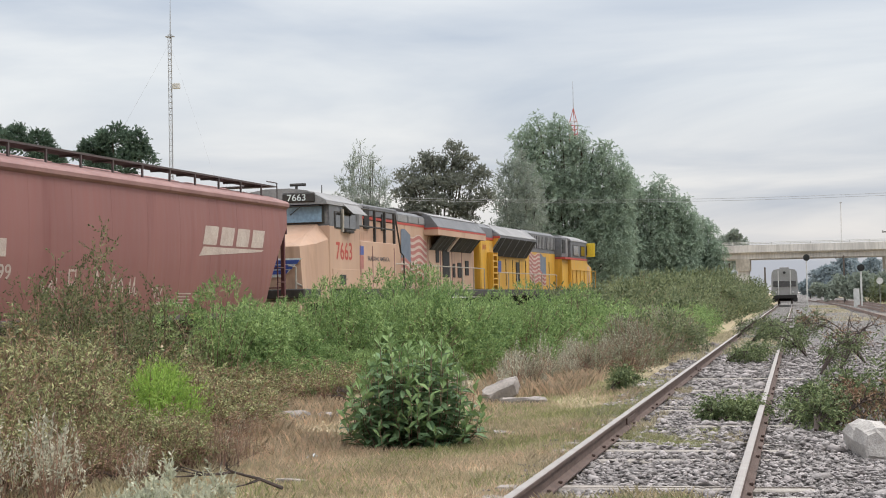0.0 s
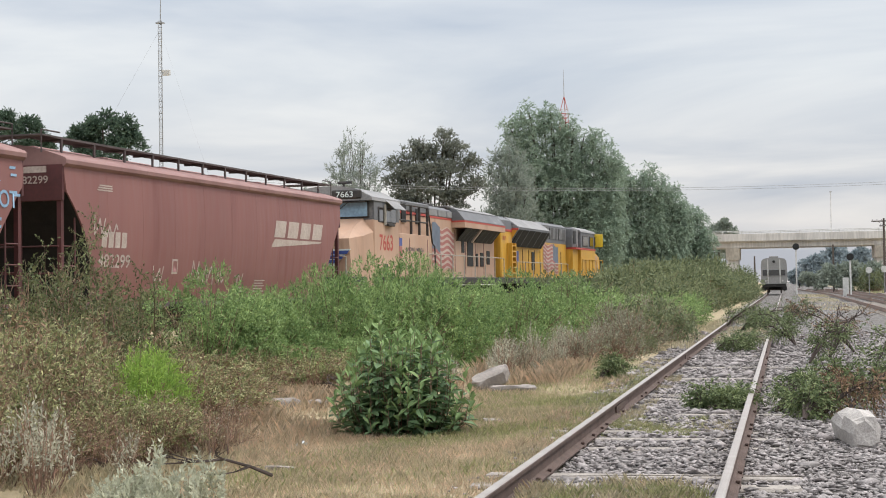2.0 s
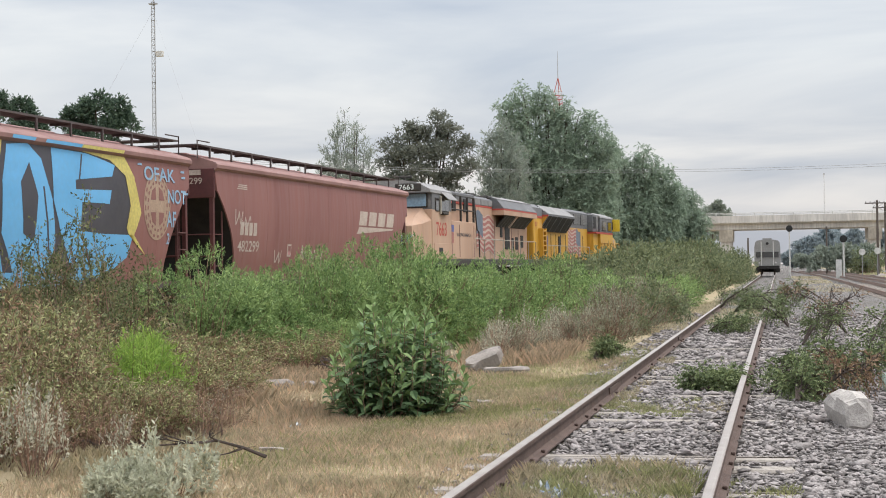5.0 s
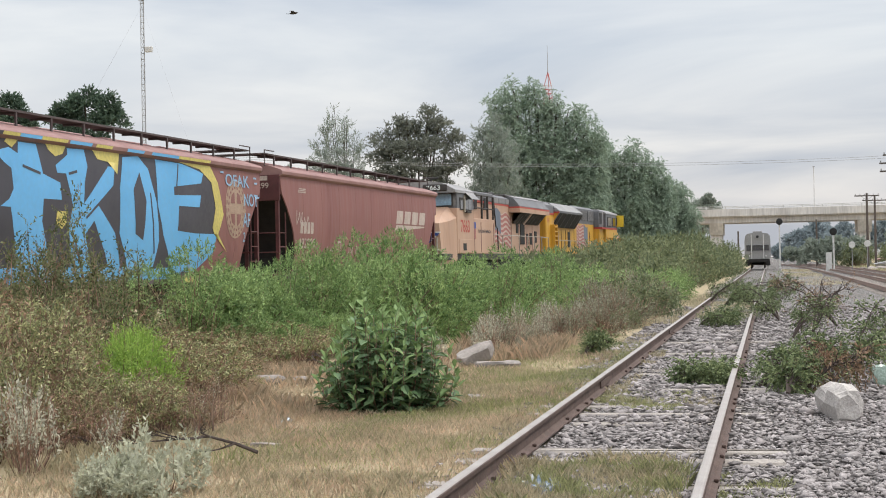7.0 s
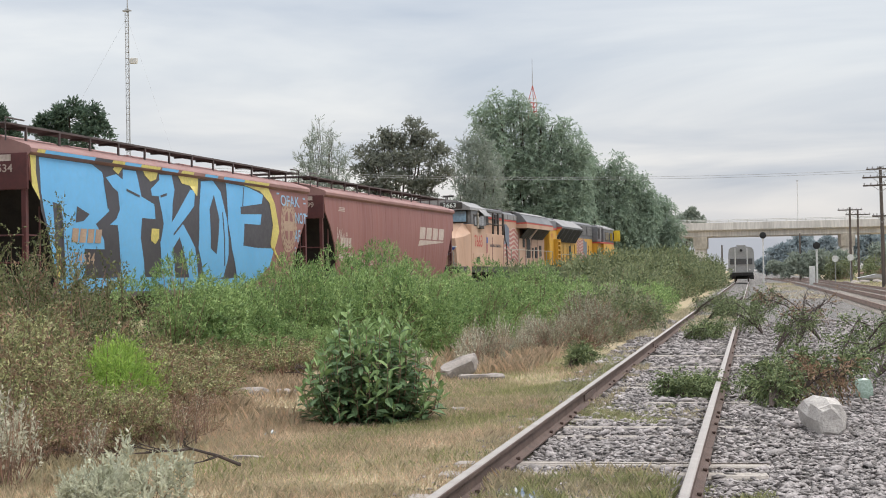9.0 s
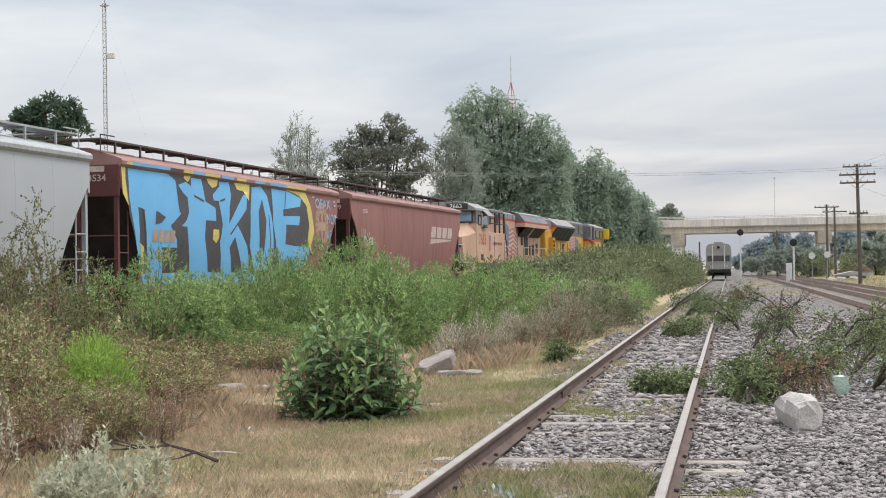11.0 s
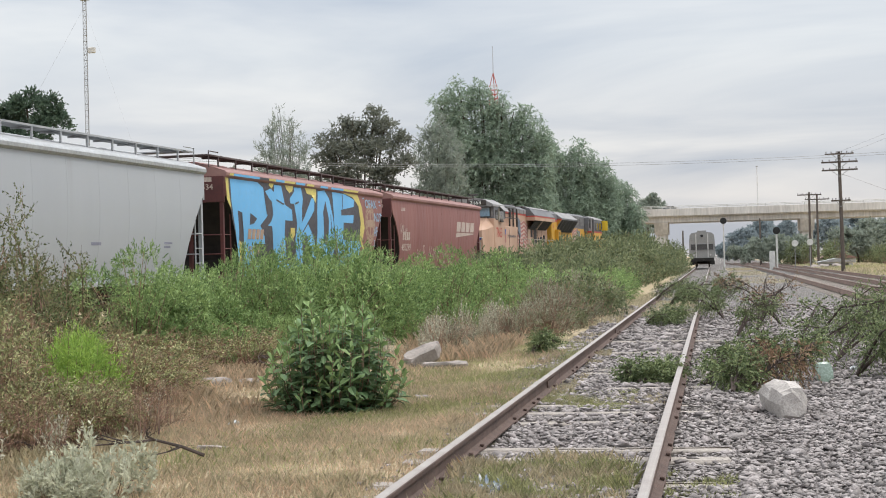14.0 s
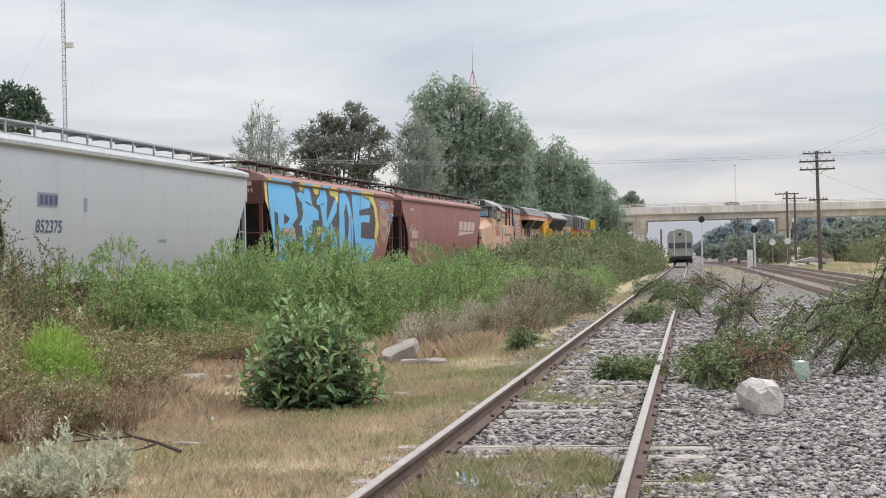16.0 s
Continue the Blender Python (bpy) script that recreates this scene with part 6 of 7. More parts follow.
grass("track_grass", "grass tufts along the foot of the rail", 1500, patchy(-0.70, -0.45, 16.5, 25, 1.5, 0.05), 0.07, 0.003, HAY, 24)
grass("verge_grass", "faded grass along the far verge", 6000, patchy(-2.6, -0.9, 34, 62, 0.5, -0.25), 0.12, 0.009, HAY, 12)
grass("track_grass", "faded grass between the far rails", 2600, patchy(-0.68, 0.68, 37, 60, 0.4, -0.05), 0.10, 0.009, HAY, 25)


grass("verge_grass", "faded grass beside the sidings", 7000, patchy(10.6, 19, 95, 185, 0.12, -0.15), 0.30, 0.022, HAY, 27)
grass("verge_grass", "green grass beside the sidings", 3000, patchy(10.8, 19, 95, 185, 0.15, 0.0), 0.30, 0.022, GRASS, 28)
grass("verge_grass", "faded grass between the sidings", 2500, patchy(2.5, 5.2, 70, 165, 0.12, 0.0), 0.16, 0.014, HAY, 29)


def cut_branch(x, y, length, rise, heading, seed, leaf_share=1.0, material=None):
    """A cut thorny branch lying on the stones: a forked stem, twigs and small drooping leaves."""
    rng = np.random.default_rng(seed)
    br = thing("cut_branch", "cut thorny branch with small green leaves on the ballast", "branch", "cut branches", at=pose(x, y, ground_z(x, y)))
    wood, pts, axs = Shape(), [], []
    dx, dy = math.sin(radians(heading)), math.cos(radians(heading))
    for f in range(4):
        sp = rng.uniform(-0.8, 0.8)
        ex, ey = dx * math.cos(sp) + dy * math.sin(sp), dy * math.cos(sp) - dx * math.sin(sp)
        L, R = length * rng.uniform(0.65, 1.05), rise * rng.uniform(0.55, 1.1)
        spine = [Vector((ex * L * u, ey * L * u, 0.04 + R * math.sin(min(u * 2.0, 1.9)))) + Vector(rng.normal(size=3) * 0.04 * length) * u for u in (0, 0.25, 0.5, 0.75, 1.0)]
        wood.tube(spine, [0.022, 0.018, 0.013, 0.009, 0.004], 5)
        for k in range(22):
            u = rng.uniform(0.2, 1.0) * 3.999
            i = int(u)
            p = spine[i].lerp(spine[i + 1], u - i)
            d = Vector((ex, ey, 0.2)) * 0.5 + Vector(rng.normal(size=3))
            d.normalize()
            tl = length * rng.uniform(0.12, 0.3)
            q = p + d * tl
            q.z = max(q.z, 0.03)
            wood.tube([p, (p + q) / 2 + Vector(rng.normal(size=3)) * 0.02, q], [0.006, 0.004, 0.002], 3)
            if rng.random() < leaf_share:
                for g in range(4):
                    w = rng.uniform(0.15, 1.05)
                    pts.append(tuple(p.lerp(q, w)))
                    axs.append(tuple(d * 0.4 + Vector(rng.normal(size=3)) * 0.7))
    part("stem", wood, TWIG_DARK, br)
    if pts:
        P = np.array(pts)
        P[:, 2] = np.maximum(P[:, 2], 0.06)
        q = sprigs(P, unit(np.array(axs)), 0.20, 10, 0.055, 0.02, rng, 0.7, 1.2)
        q[:, 2] = np.maximum(q[:, 2], 0.0)
        part("foliage", quads_mesh("foliage", q, 4, material or LEAF_BRANCH), None, br)


for args in ((1.35, 16.4, 0.9, 0.34, 20, 1), (1.05, 17.6, 0.9, 0.38, 60, 2), (1.9, 18.2, 1.0, 0.5, 10, 3), (2.2, 20.0, 1.5, 0.85, 70, 4), (2.9, 21.8, 1.7, 1.05, 40, 5), (3.5, 20.2, 1.6, 1.25, 80, 6), (3.5, 22.0, 1.5, 1.8, 85, 42),
             (3.9, 22.2, 1.4, 1.3, 60, 8), (2.9, 18.9, 1.0, 0.7, 95, 9), (-0.05, 18.5, 0.75, 0.13, 110, 10), (0.25, 18.0, 0.5, 0.12, 60, 11), (-0.35, 33.0, 0.8, 0.28, 80, 12), (0.1, 33.6, 0.6, 0.26, 40, 13),
             (1.6, 28.5, 1.3, 0.6, 20, 14, 0.7), (1.4, 35.5, 1.3, 0.8, 300, 16), (-0.2, 46.0, 1.2, 0.5, 90, 17), (-0.8, 50.0, 1.4, 0.6, 60, 18), (3.3, 27.0, 1.4, 0.8, 80, 19, 0.6), (0.2, 58.0, 1.6, 0.6, 30, 20), (-1.75, 23.6, 0.5, 0.3, 45, 22), (1.2, 40.5, 1.4, 0.8, 30, 24)):
    cut_branch(*args)
cut_branch(2.0, 30.0, 1.4, 0.95, 40, 31, 0.25, LEAF_DRY)
cut_branch(1.5, 16.9, 0.8, 0.42, 40, 32, 0.5, LEAF_DRY)
cut_branch(2.6, 33.0, 1.4, 0.9, 300, 33, 0.3, LEAF_DRY)
# ---- road bridge and far things ----
WHITE_PAINT = mat("chalky_white_paint", (0.70, 0.69, 0.67), (0.58, 0.57, 0.55), 3, 0.7)
SIGNAL_BLACK = mat("matt_black_signal", (0.02, 0.02, 0.02), (0.03, 0.03, 0.03), 3, 0.7)
GALV = mat("galvanised_steel", (0.42, 0.42, 0.42), (0.34, 0.34, 0.35), 3, 0.55, 0.3)
POLE_WOOD = mat("dark_pole_wood", (0.13, 0.105, 0.09), (0.09, 0.075, 0.065), 2, 0.9, streak=True)
RED_PAINT = mat("mast_red_paint", (0.52, 0.12, 0.09), (0.45, 0.10, 0.08), 3, 0.6)
CAR_SILVER = mat("dusty_silver_railcar", (0.33, 0.325, 0.32), (0.27, 0.265, 0.26), 1, 0.55, 0.1, 0.03, 20, (0.31, 0.30, 0.295), 2)
ROOF_TILE = mat("faded_red_roof", (0.36, 0.22, 0.19), (0.30, 0.19, 0.165), 2, 0.8)

bridge = thing("road_bridge", "grey concrete road bridge with railings over the tracks", "bridge")
BY = 236.0
for sy in (-5.05, 5.05):
    part("parapet", Shape().box(-230, 260, BY + sy - 0.15, BY + sy + 0.15, 7.6, 8.75, 0.03), CONCRETE_D, bridge, "pale concrete parapet")
part("deck", Shape().box(-230, 260, BY - 4.9, BY + 4.9, 7.45, 7.8, 0.03), CONCRETE_D, bridge)
part("girder", Shape().box(-230, 260, BY - 4.4, BY + 4.4, 6.62, 7.5, 0.05), CONCRETE_D, bridge)
for z in (8.95, 9.15):
    part("railing", Shape().tube([(-12, BY - 5.1, z), (95, BY - 5.1, z)], 0.05, 6), WHITE_PAINT, bridge)
for k in range(36):
    part("railing_post", Shape().box(-11 + k * 2.9, -10.88 + k * 2.9, BY - 5.16, BY - 5.04, 8.7, 9.17), WHITE_PAINT, bridge)
for x in (-6.64, 15.6, 38.0, -50, -95, -140, -185, 83, 128, 173, 218):
    part("pier", Shape().box(x - 0.85, x + 0.85, BY - 3, BY + 3, -0.6, 4.9, 0.1), CONCRETE_D, bridge)
    part("pier_head", Shape().side([(BY - 4.5, 6.62), (BY - 3.4, 4.8), (BY + 3.4, 4.8), (BY + 4.5, 6.62)], x - 1.05, x + 1.05), CONCRETE_D, bridge)
part("abutment", Shape().box(-34, -24, BY - 5, BY + 5, -0.6, 6.7, 0.1), CONCRETE_D, bridge)
lamp_post = thing("lamp_post", "slim pale lamp post on the road bridge", "lamp post")
part("pole", Shape().tube([(8.47, BY + 4, 8.7), (8.47, BY + 4, 15.4)], [0.11, 0.06], 8), WHITE_PAINT, lamp_post)
part("lamp_head", Shape().box(8.3, 8.65, BY + 3.7, BY + 4.2, 15.3, 15.45, 0.03), GALV, lamp_post)

# the railcar standing on the near track
rc = thing("railcar", "dusty silver railcar standing on the rusty track", "railcar", at=pose(0.02, 166, 0) @ Matrix.Diagonal((1, 1, 0.94, 1)))
shell = [(-1.38, 1.15), (1.38, 1.15), (1.42, 1.6), (1.40, 3.3), (1.33, 3.85), (1.12, 4.10), (0.6, 4.21), (0, 4.24), (-0.6, 4.21), (-1.12, 4.10), (-1.33, 3.85), (-1.40, 3.3), (-1.42, 1.6)]
part("body", Shape().prism(shell, 0, 20), CAR_SILVER, rc, "dusty silver car body")
for x0, x1 in ((-1.22, -0.72), (-0.58, 0.58), (0.72, 1.22)):
    w = part("window", Shape().box(x0 - 0.05, x1 + 0.05, -0.05, 0.02, 2.05, 2.85, 0.01), CAR_SILVER, rc)
    part("pane", Shape().box(x0, x1, -0.07, -0.02, 2.12, 2.78), GLASS_DARK, w)
for x in (-0.65, 0.65):
    part("corner_pillar", Shape().box(x - 0.05, x + 0.05, -0.09, 0.0, 1.2, 4.0), WHITE_PAINT, rc)
    part("marker_lamp", Shape().tube([(x * 1.4, -0.1, 1.5), (x * 1.4, 0.0, 1.5)], 0.09, 10), WHITE_PAINT, rc)
part("headlight", Shape().tube([(0, -0.08, 3.75), (0, 0.02, 3.75)], 0.16, 12), SIGNAL_BLACK, rc)
part("roof_pod", Shape().box(-0.5, 0.5, 0.6, 3.0, 4.2, 4.42, 0.05), CAR_SILVER, rc)
part("buffer_beam", Shape().box(-1.3, 1.3, -0.1, 0.4, 0.75, 1.15, 0.03), DARK, rc)
part("coupler", Shape().box(-0.15, 0.15, -0.7, 0, 0.75, 1.0, 0.03), DARK, rc)
bogie(rc, 2.6)
bogie(rc, 17.0)
for x in (-1.35, 0.9):
    part("step", Shape().box(x, x + 0.45, -0.05, 0.3, 0.35, 0.8), DARK, rc)

RAIL_RUST = mat("red_brown_rust", (0.27, 0.185, 0.15), (0.17, 0.115, 0.095), 4, 0.85)
# rusty sidings to the right of the near track
for x0, bend in ((6.55, -0.00012), (9.3, -0.0001)):
    tr = thing("railway_track", "rusty siding on grey ballast beyond cut branches", "railway track", "sidings")
    for sx in (-0.7525, 0.7525):
        pts = [(x0 + sx + bend * max(0, yy - 110) ** 2, yy) for yy in range(34, 261, 8)]
        body = Shape().loft([[(x - 0.036, yy, -0.01), (x + 0.036, yy, -0.01), (x + 0.036, yy, -0.05), (x + 0.07, yy, -0.18), (x - 0.07, yy, -0.18), (x - 0.036, yy, -0.05)] for x, yy in pts])
        part("rail", body, RAIL_RUST, tr, "rusty brown rail")
    me = Shape().box(-1.25, 1.25, -0.115, 0.115, -0.3, -0.20, 0.01).mesh("sleeper", SLEEPER)
    for k in range(60):
        yy = 36 + k * 1.2
        part("sleeper", me, SLEEPER, tr, at=pose(x0 + bend * max(0, yy - 110) ** 2, yy, 0))


def lattice(parent, x, y, z0, z1, w, step, leg, materials, taper=1.0):
    """A three-legged lattice mast in bands."""
    n = max(1, round((z1 - z0) / step))
    for k in range(n):
        a, b = z0 + k * step, z0 + (k + 1) * step
        m = materials[(k // 6) % len(materials)]
        wa = w * (1 + (taper - 1) * (a - z0) / (z1 - z0))
        c = [(x - wa, y), (x + wa, y), (x, y + wa * 1.7)]
        sh = Shape()
        for (px, py), (qx, qy) in zip(c, c[1:] + c[:1]):
            sh.tube([(px, py, a), (px, py, b)], leg, 4).tube([(px, py, b), (qx, qy, b)], leg * 0.8, 4)
            sh.tube([(px, py, a), (qx, qy, b)], leg * 0.55, 3)
        part("mast_section", sh, m, parent)


mast = thing("radio_mast", "slim grey lattice radio mast with a small dish", "mast")
lattice(mast, -47.55, 110, -0.3, 23.0, 0.15, 0.5, 0.025, [GALV])
part("whip_aerial", Shape().tube([(-47.55, 110.1, 22.9), (-47.5, 110.1, 26.6)], [0.05, 0.015], 6), GALV, mast)
part("dish", Shape().box(-47.3, -46.7, 109.8, 110.1, 18.75, 19.2, 0.03), WHITE_PAINT, mast, "small white panel dish")
part("top_bracket", Shape().box(-47.9, -47.2, 109.9, 110.2, 23.0, 23.08), GALV, mast)
for sx, sy in ((-12, -4), (10, -6)):
    part("guy_wire", Shape().tube([(-47.55, 110, 22.5), (-47.55 + sx, 110 + sy, -0.3)], 0.006, 3), GALV, mast)
tower = thing("lattice_tower", "red and white lattice tower with a whip aerial", "tower")
lattice(tower, -27.9, 200, -0.3, 25.5, 0.75, 0.6, 0.05, [RED_PAINT, WHITE_PAINT], 0.75)
part("spire", Shape().tube([(-28.4, 200, 25.3), (-27.9, 200.3, 27.3)], 0.05, 4).tube([(-27.4, 200, 25.3), (-27.9, 200.3, 27.3)], 0.05, 4).tube([(-27.9, 200.9, 25.3), (-27.9, 200.3, 27.3)], 0.05, 4), RED_PAINT, tower)
part("whip_aerial", Shape().tube([(-27.9, 200.3, 27.1), (-27.9, 200.3, 31.0)], [0.06, 0.02], 6), GALV, tower)


def utility_pole(x, y, h, arms, label, lean=0.0):
    p = thing("utility_pole", label, "utility pole", "line poles", at=pose(x, y, -0.3, 0, lean, 0))
    part("pole", Shape().tube([(0, 0, -0.3), (0, 0, h + 0.3)], [0.16, 0.11], 8), POLE_WOOD, p)
    for z, w in arms:
        a = part("crossarm", Shape().box(-w, w, -0.2, -0.08, h + z - 0.06, h + z + 0.06), POLE_WOOD, p)
        for k in range(6):
            xx = -w + 0.1 + k * (2 * w - 0.2) / 5
            part("insulator", Shape().tube([(xx, -0.14, h + z + 0.05), (xx, -0.14, h + z + 0.2)], [0.035, 0.055], 6), GALV, a)
        part("brace", Shape().tube([(-w * 0.5, -0.15, h + z), (0, -0.13, h + z - 0.5)], 0.02, 4).tube([(w * 0.5, -0.15, h + z), (0, -0.13, h + z - 0.5)], 0.02, 4), GALV, p)
    return p


utility_pole(10.8, 114, 8.9, ((0.1, 1.05), (-0.5, 1.32), (-1.1, 1.3), (-3.4, 0.7)), "dark wooden telegraph pole with several crossarms", -0.6)
utility_pole(11.75, 166, 8.0, ((0.0, 1.3),), "dark wooden pole with one crossarm beside the sidings")
utility_pole(13.4, 178, 8.2, ((-0.3, 1.4),), "dark wooden pole with one crossarm beside the sidings")
utility_pole(-3.0, 215, 5.0, (), "bare dark post beside the bridge pier")
utility_pole(7.6, 205, 6.2, (), "bare dark post near the bridge")


def signal(x, y, z, r, label, box):
    s = thing("railway_signal", label, "signal", "signals")
    part("post", Shape().tube([(x, y, -0.4), (x, y, z)], 0.09, 8), WHITE_PAINT, s)
    part("target", Shape().tube([(x, y - 0.15, z), (x, y - 0.05, z)], r, 20), SIGNAL_BLACK, s, "black round target")
    part("lens", Shape().tube([(x, y - 0.3, z), (x, y - 0.15, z)], 0.12, 10), SIGNAL_BLACK, s)
    if box:
        part("relay_box", Shape().box(x - 0.75, x - 0.2, y - 0.3, y + 0.3, -0.4, 1.6, 0.03), WHITE_PAINT, s, "pale relay cabinet")


signal(2.6, 190, 5.68, 0.42, "black disc signal on a tall pale post", False)
signal(7.47, 150, 3.64, 0.36, "black disc signal with a pale cabinet", True)
for x, z in ((9.23, 2.32), (10.69, 2.4)):
    sg = thing("round_sign", "round white sign on a thin post", "sign", "round signs")
    part("post", Shape().tube([(x, 150, -0.4), (x, 150, z)], 0.04, 6), GALV, sg)
    part("disc", Shape().tube([(x, 149.9, z), (x, 149.96, z)], 0.32, 18), WHITE_PAINT, sg)
for lift in (0.0, -0.14):
    w = thing("overhead_wire", "thin dark wire crossing the sky", "wire", "overhead wires")
    part("cable", Shape().tube([(-62 + k * 4.0, 91.84, 7.18 + lift + 0.0012 * (-64 + k * 4.0) ** 2) for k in range(29)], 0.011, 4), GALV, w)
utility_pole(-62, 92.0, 12.0, ((0.0, 1.0), (-0.5, 1.0)), "tall dark pole carrying the overhead wires")
utility_pole(50, 92.0, 9.9, ((0.0, 1.0), (-0.5, 1.0)), "tall dark pole carrying the overhead wires")
w = thing("overhead_wire", "thin dark wire slanting down from a pole", "wire", "overhead wires")
part("cable", Shape().tube([(10.9 + u * 14, 114.0 + u * 10, 7.2 - 4.2 * u + 0.9 * u * (u - 1)) for u in [j / 8 for j in range(9)]] + [(25.2, 124.3, -0.3)], 0.012, 4), GALV, w)
for k in range(2):
    w = thing("overhead_wire", "thin dark wire from pole to pole", "wire", "overhead wires")
    part("cable", Shape().tube([(10.8 + (k - 1) * 0.9 + u * 12, 114 - u * 60, 8.6 + 4.5 * u - 3.0 * u * (1 - u)) for u in [j / 10 for j in range(11)]], 0.007, 4), GALV, w)


def house(x, y, w, d, h, roof, label, wall, pitch=0.9):
    b = thing("house", label, "building", "far buildings", at=pose(x, y, -0.4))
    part("wall", Shape().box(-w / 2, w / 2, 0, d, 0, h, 0.03), wall, b)
    part("roof", Shape().prism([(-w / 2 - 0.3, h), (w / 2 + 0.3, h), (0, h + pitch)], -0.3, d + 0.3), roof, b)
    for k in (-1, 1):
        part("window", Shape().box(k * w / 4 - 0.4, k * w / 4 + 0.4, -0.04, 0.02, h * 0.4, h * 0.75, 0.01), GLASS_DARK, b)
    part("door", Shape().box(-0.45, 0.45, -0.04, 0.02, 0, min(2.0, h * 0.7), 0.01), POLE_WOOD, b)


house(16.2, 185, 4.2, 5, 1.0, ROOF_TILE, "low house with a faded red roof", WHITE_PAINT, 0.7)
house(-14.5, 300, 9, 12, 5.6, GALV, "pale hall with a curved light roof", WHITE_PAINT, 1.6)
house(14.0, 160, 3.4, 3, 0.7, GALV, "low shed of pale sheets among weeds", WHITE_PAINT, 0.4)
# Haze over distance is put into both leaf colours: paler, the first bluer.
LEAF_FAR = leaf_mat("haze_tinted_far_leaves", (0.37, 0.43, 0.455), (0.335, 0.395, 0.42), 0.08)
LEAF_MID = leaf_mat("haze_paled_mid_leaves", (0.37, 0.415, 0.35), (0.30, 0.34, 0.28), 0.2)
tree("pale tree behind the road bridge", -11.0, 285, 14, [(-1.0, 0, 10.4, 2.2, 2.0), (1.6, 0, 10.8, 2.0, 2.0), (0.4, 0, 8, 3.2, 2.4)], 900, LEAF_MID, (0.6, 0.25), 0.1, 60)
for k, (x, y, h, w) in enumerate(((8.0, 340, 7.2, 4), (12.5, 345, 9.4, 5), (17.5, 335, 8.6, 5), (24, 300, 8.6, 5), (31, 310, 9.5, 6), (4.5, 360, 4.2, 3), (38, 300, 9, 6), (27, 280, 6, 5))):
    tree("far tree beyond the bridge, haze put into its leaf colour", x, y, h, [(-w * 0.4, 0, h * 0.62, w * 0.45, h * 0.24), (w * 0.35, 0, h * 0.68, w * 0.42, h * 0.26), (0, 0, h * 0.8, w * 0.4, h * 0.2), (0, 0, h * 0.4, w * 0.62, h * 0.3)], 1000, LEAF_FAR, (0.6, 0.28), 0.1, 70 + k)
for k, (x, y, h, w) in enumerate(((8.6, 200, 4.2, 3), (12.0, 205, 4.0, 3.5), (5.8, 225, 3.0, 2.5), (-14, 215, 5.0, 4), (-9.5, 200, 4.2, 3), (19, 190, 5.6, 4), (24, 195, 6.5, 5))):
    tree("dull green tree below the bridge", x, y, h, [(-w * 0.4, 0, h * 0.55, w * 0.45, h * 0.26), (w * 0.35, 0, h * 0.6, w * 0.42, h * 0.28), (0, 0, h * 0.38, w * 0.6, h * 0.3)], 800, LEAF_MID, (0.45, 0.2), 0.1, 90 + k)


def road_car(paint, label, boot):
    """A small car, front towards -x."""
    c = thing("car", label, "car", "cars on the bridge")
    part("body", Shape().side([(-0.85, 0.3), (0.85, 0.3), (0.85, 0.85), (0.8, 0.95), (-0.8, 0.95), (-0.85, 0.85)], -2.0, 2.0), paint, c)
    part("cabin", Shape().loft([[(-1.1, -0.8, 0.9), (1.6, -0.8, 0.9), (1.6, 0.8, 0.9), (-1.1, 0.8, 0.9)], [(-0.5, -0.68, 1.48), (boot, -0.68, 1.48), (boot, 0.68, 1.48), (-0.5, 0.68, 1.48)]]), paint, c)
    part("side_window", Shape().loft([[(-0.85, -0.815, 0.98), (1.3, -0.815, 0.98), (1.3, -0.79, 0.98), (-0.85, -0.79, 0.98)], [(-0.45, -0.72, 1.4), (boot - 0.1, -0.72, 1.4), (boot - 0.1, -0.7, 1.4), (-0.45, -0.7, 1.4)]]), GLASS_DARK, c)
    for x in (-1.25, 1.25):
        for y in (-0.8, 0.8):
            part("wheel", Shape().tube([(x, y - 0.1, 0.31), (x, y + 0.1, 0.31)], 0.31, 14), SIGNAL_BLACK, c)
    return c


car_red = road_car(RED_PAINT, "red hatchback car driving over the road bridge", 1.3)
car_white = road_car(WHITE_PAINT, "white car driving over the road bridge", 0.9)
car_grey = road_car(CAR_SILVER, "dusty grey car driving over the road bridge", 1.2)
FEATHER = mat("dark_brown_feathers", (0.05, 0.042, 0.036), (0.075, 0.062, 0.052), 20, 0.8)
bird = thing("bird", "small dark brown bird in flight", "bird", at=Matrix.Diagonal((0.72, 0.72, 0.72, 1)))
part("body", Shape().tube([(-0.11, 0, 0), (-0.07, 0, 0.005), (0, 0, 0.01), (0.06, 0, 0.01), (0.10, 0, 0.015), (0.125, 0, 0.01)], [0.006, 0.022, 0.034, 0.028, 0.02, 0.003], 8), FEATHER, bird, smooth=True)
part("tail", Shape().loft([[(-0.09, -0.012, 0.0), (-0.09, 0.012, 0.0), (-0.09, 0.012, 0.004), (-0.09, -0.012, 0.004)], [(-0.18, -0.03, 0.0), (-0.18, 0.03, 0.0), (-0.18, 0.03, 0.003), (-0.18, -0.03, 0.003)]]), FEATHER, bird)
for sy in (-1, 1):
    part("wing", Shape().loft([[(0.05, sy * 0.02, 0.02), (-0.04, sy * 0.02, 0.02), (-0.04, sy * 0.02, 0.026), (0.05, sy * 0.02, 0.026)], [(0.03, sy * 0.1, 0.05), (-0.05, sy * 0.1, 0.05), (-0.05, sy * 0.1, 0.055), (0.03, sy * 0.1, 0.055)],
                               [(-0.03, sy * 0.17, 0.03), (-0.06, sy * 0.17, 0.03), (-0.06, sy * 0.17, 0.033), (-0.03, sy * 0.17, 0.033)]]), FEATHER, bird)
# ---- stones, rocks and litter ----


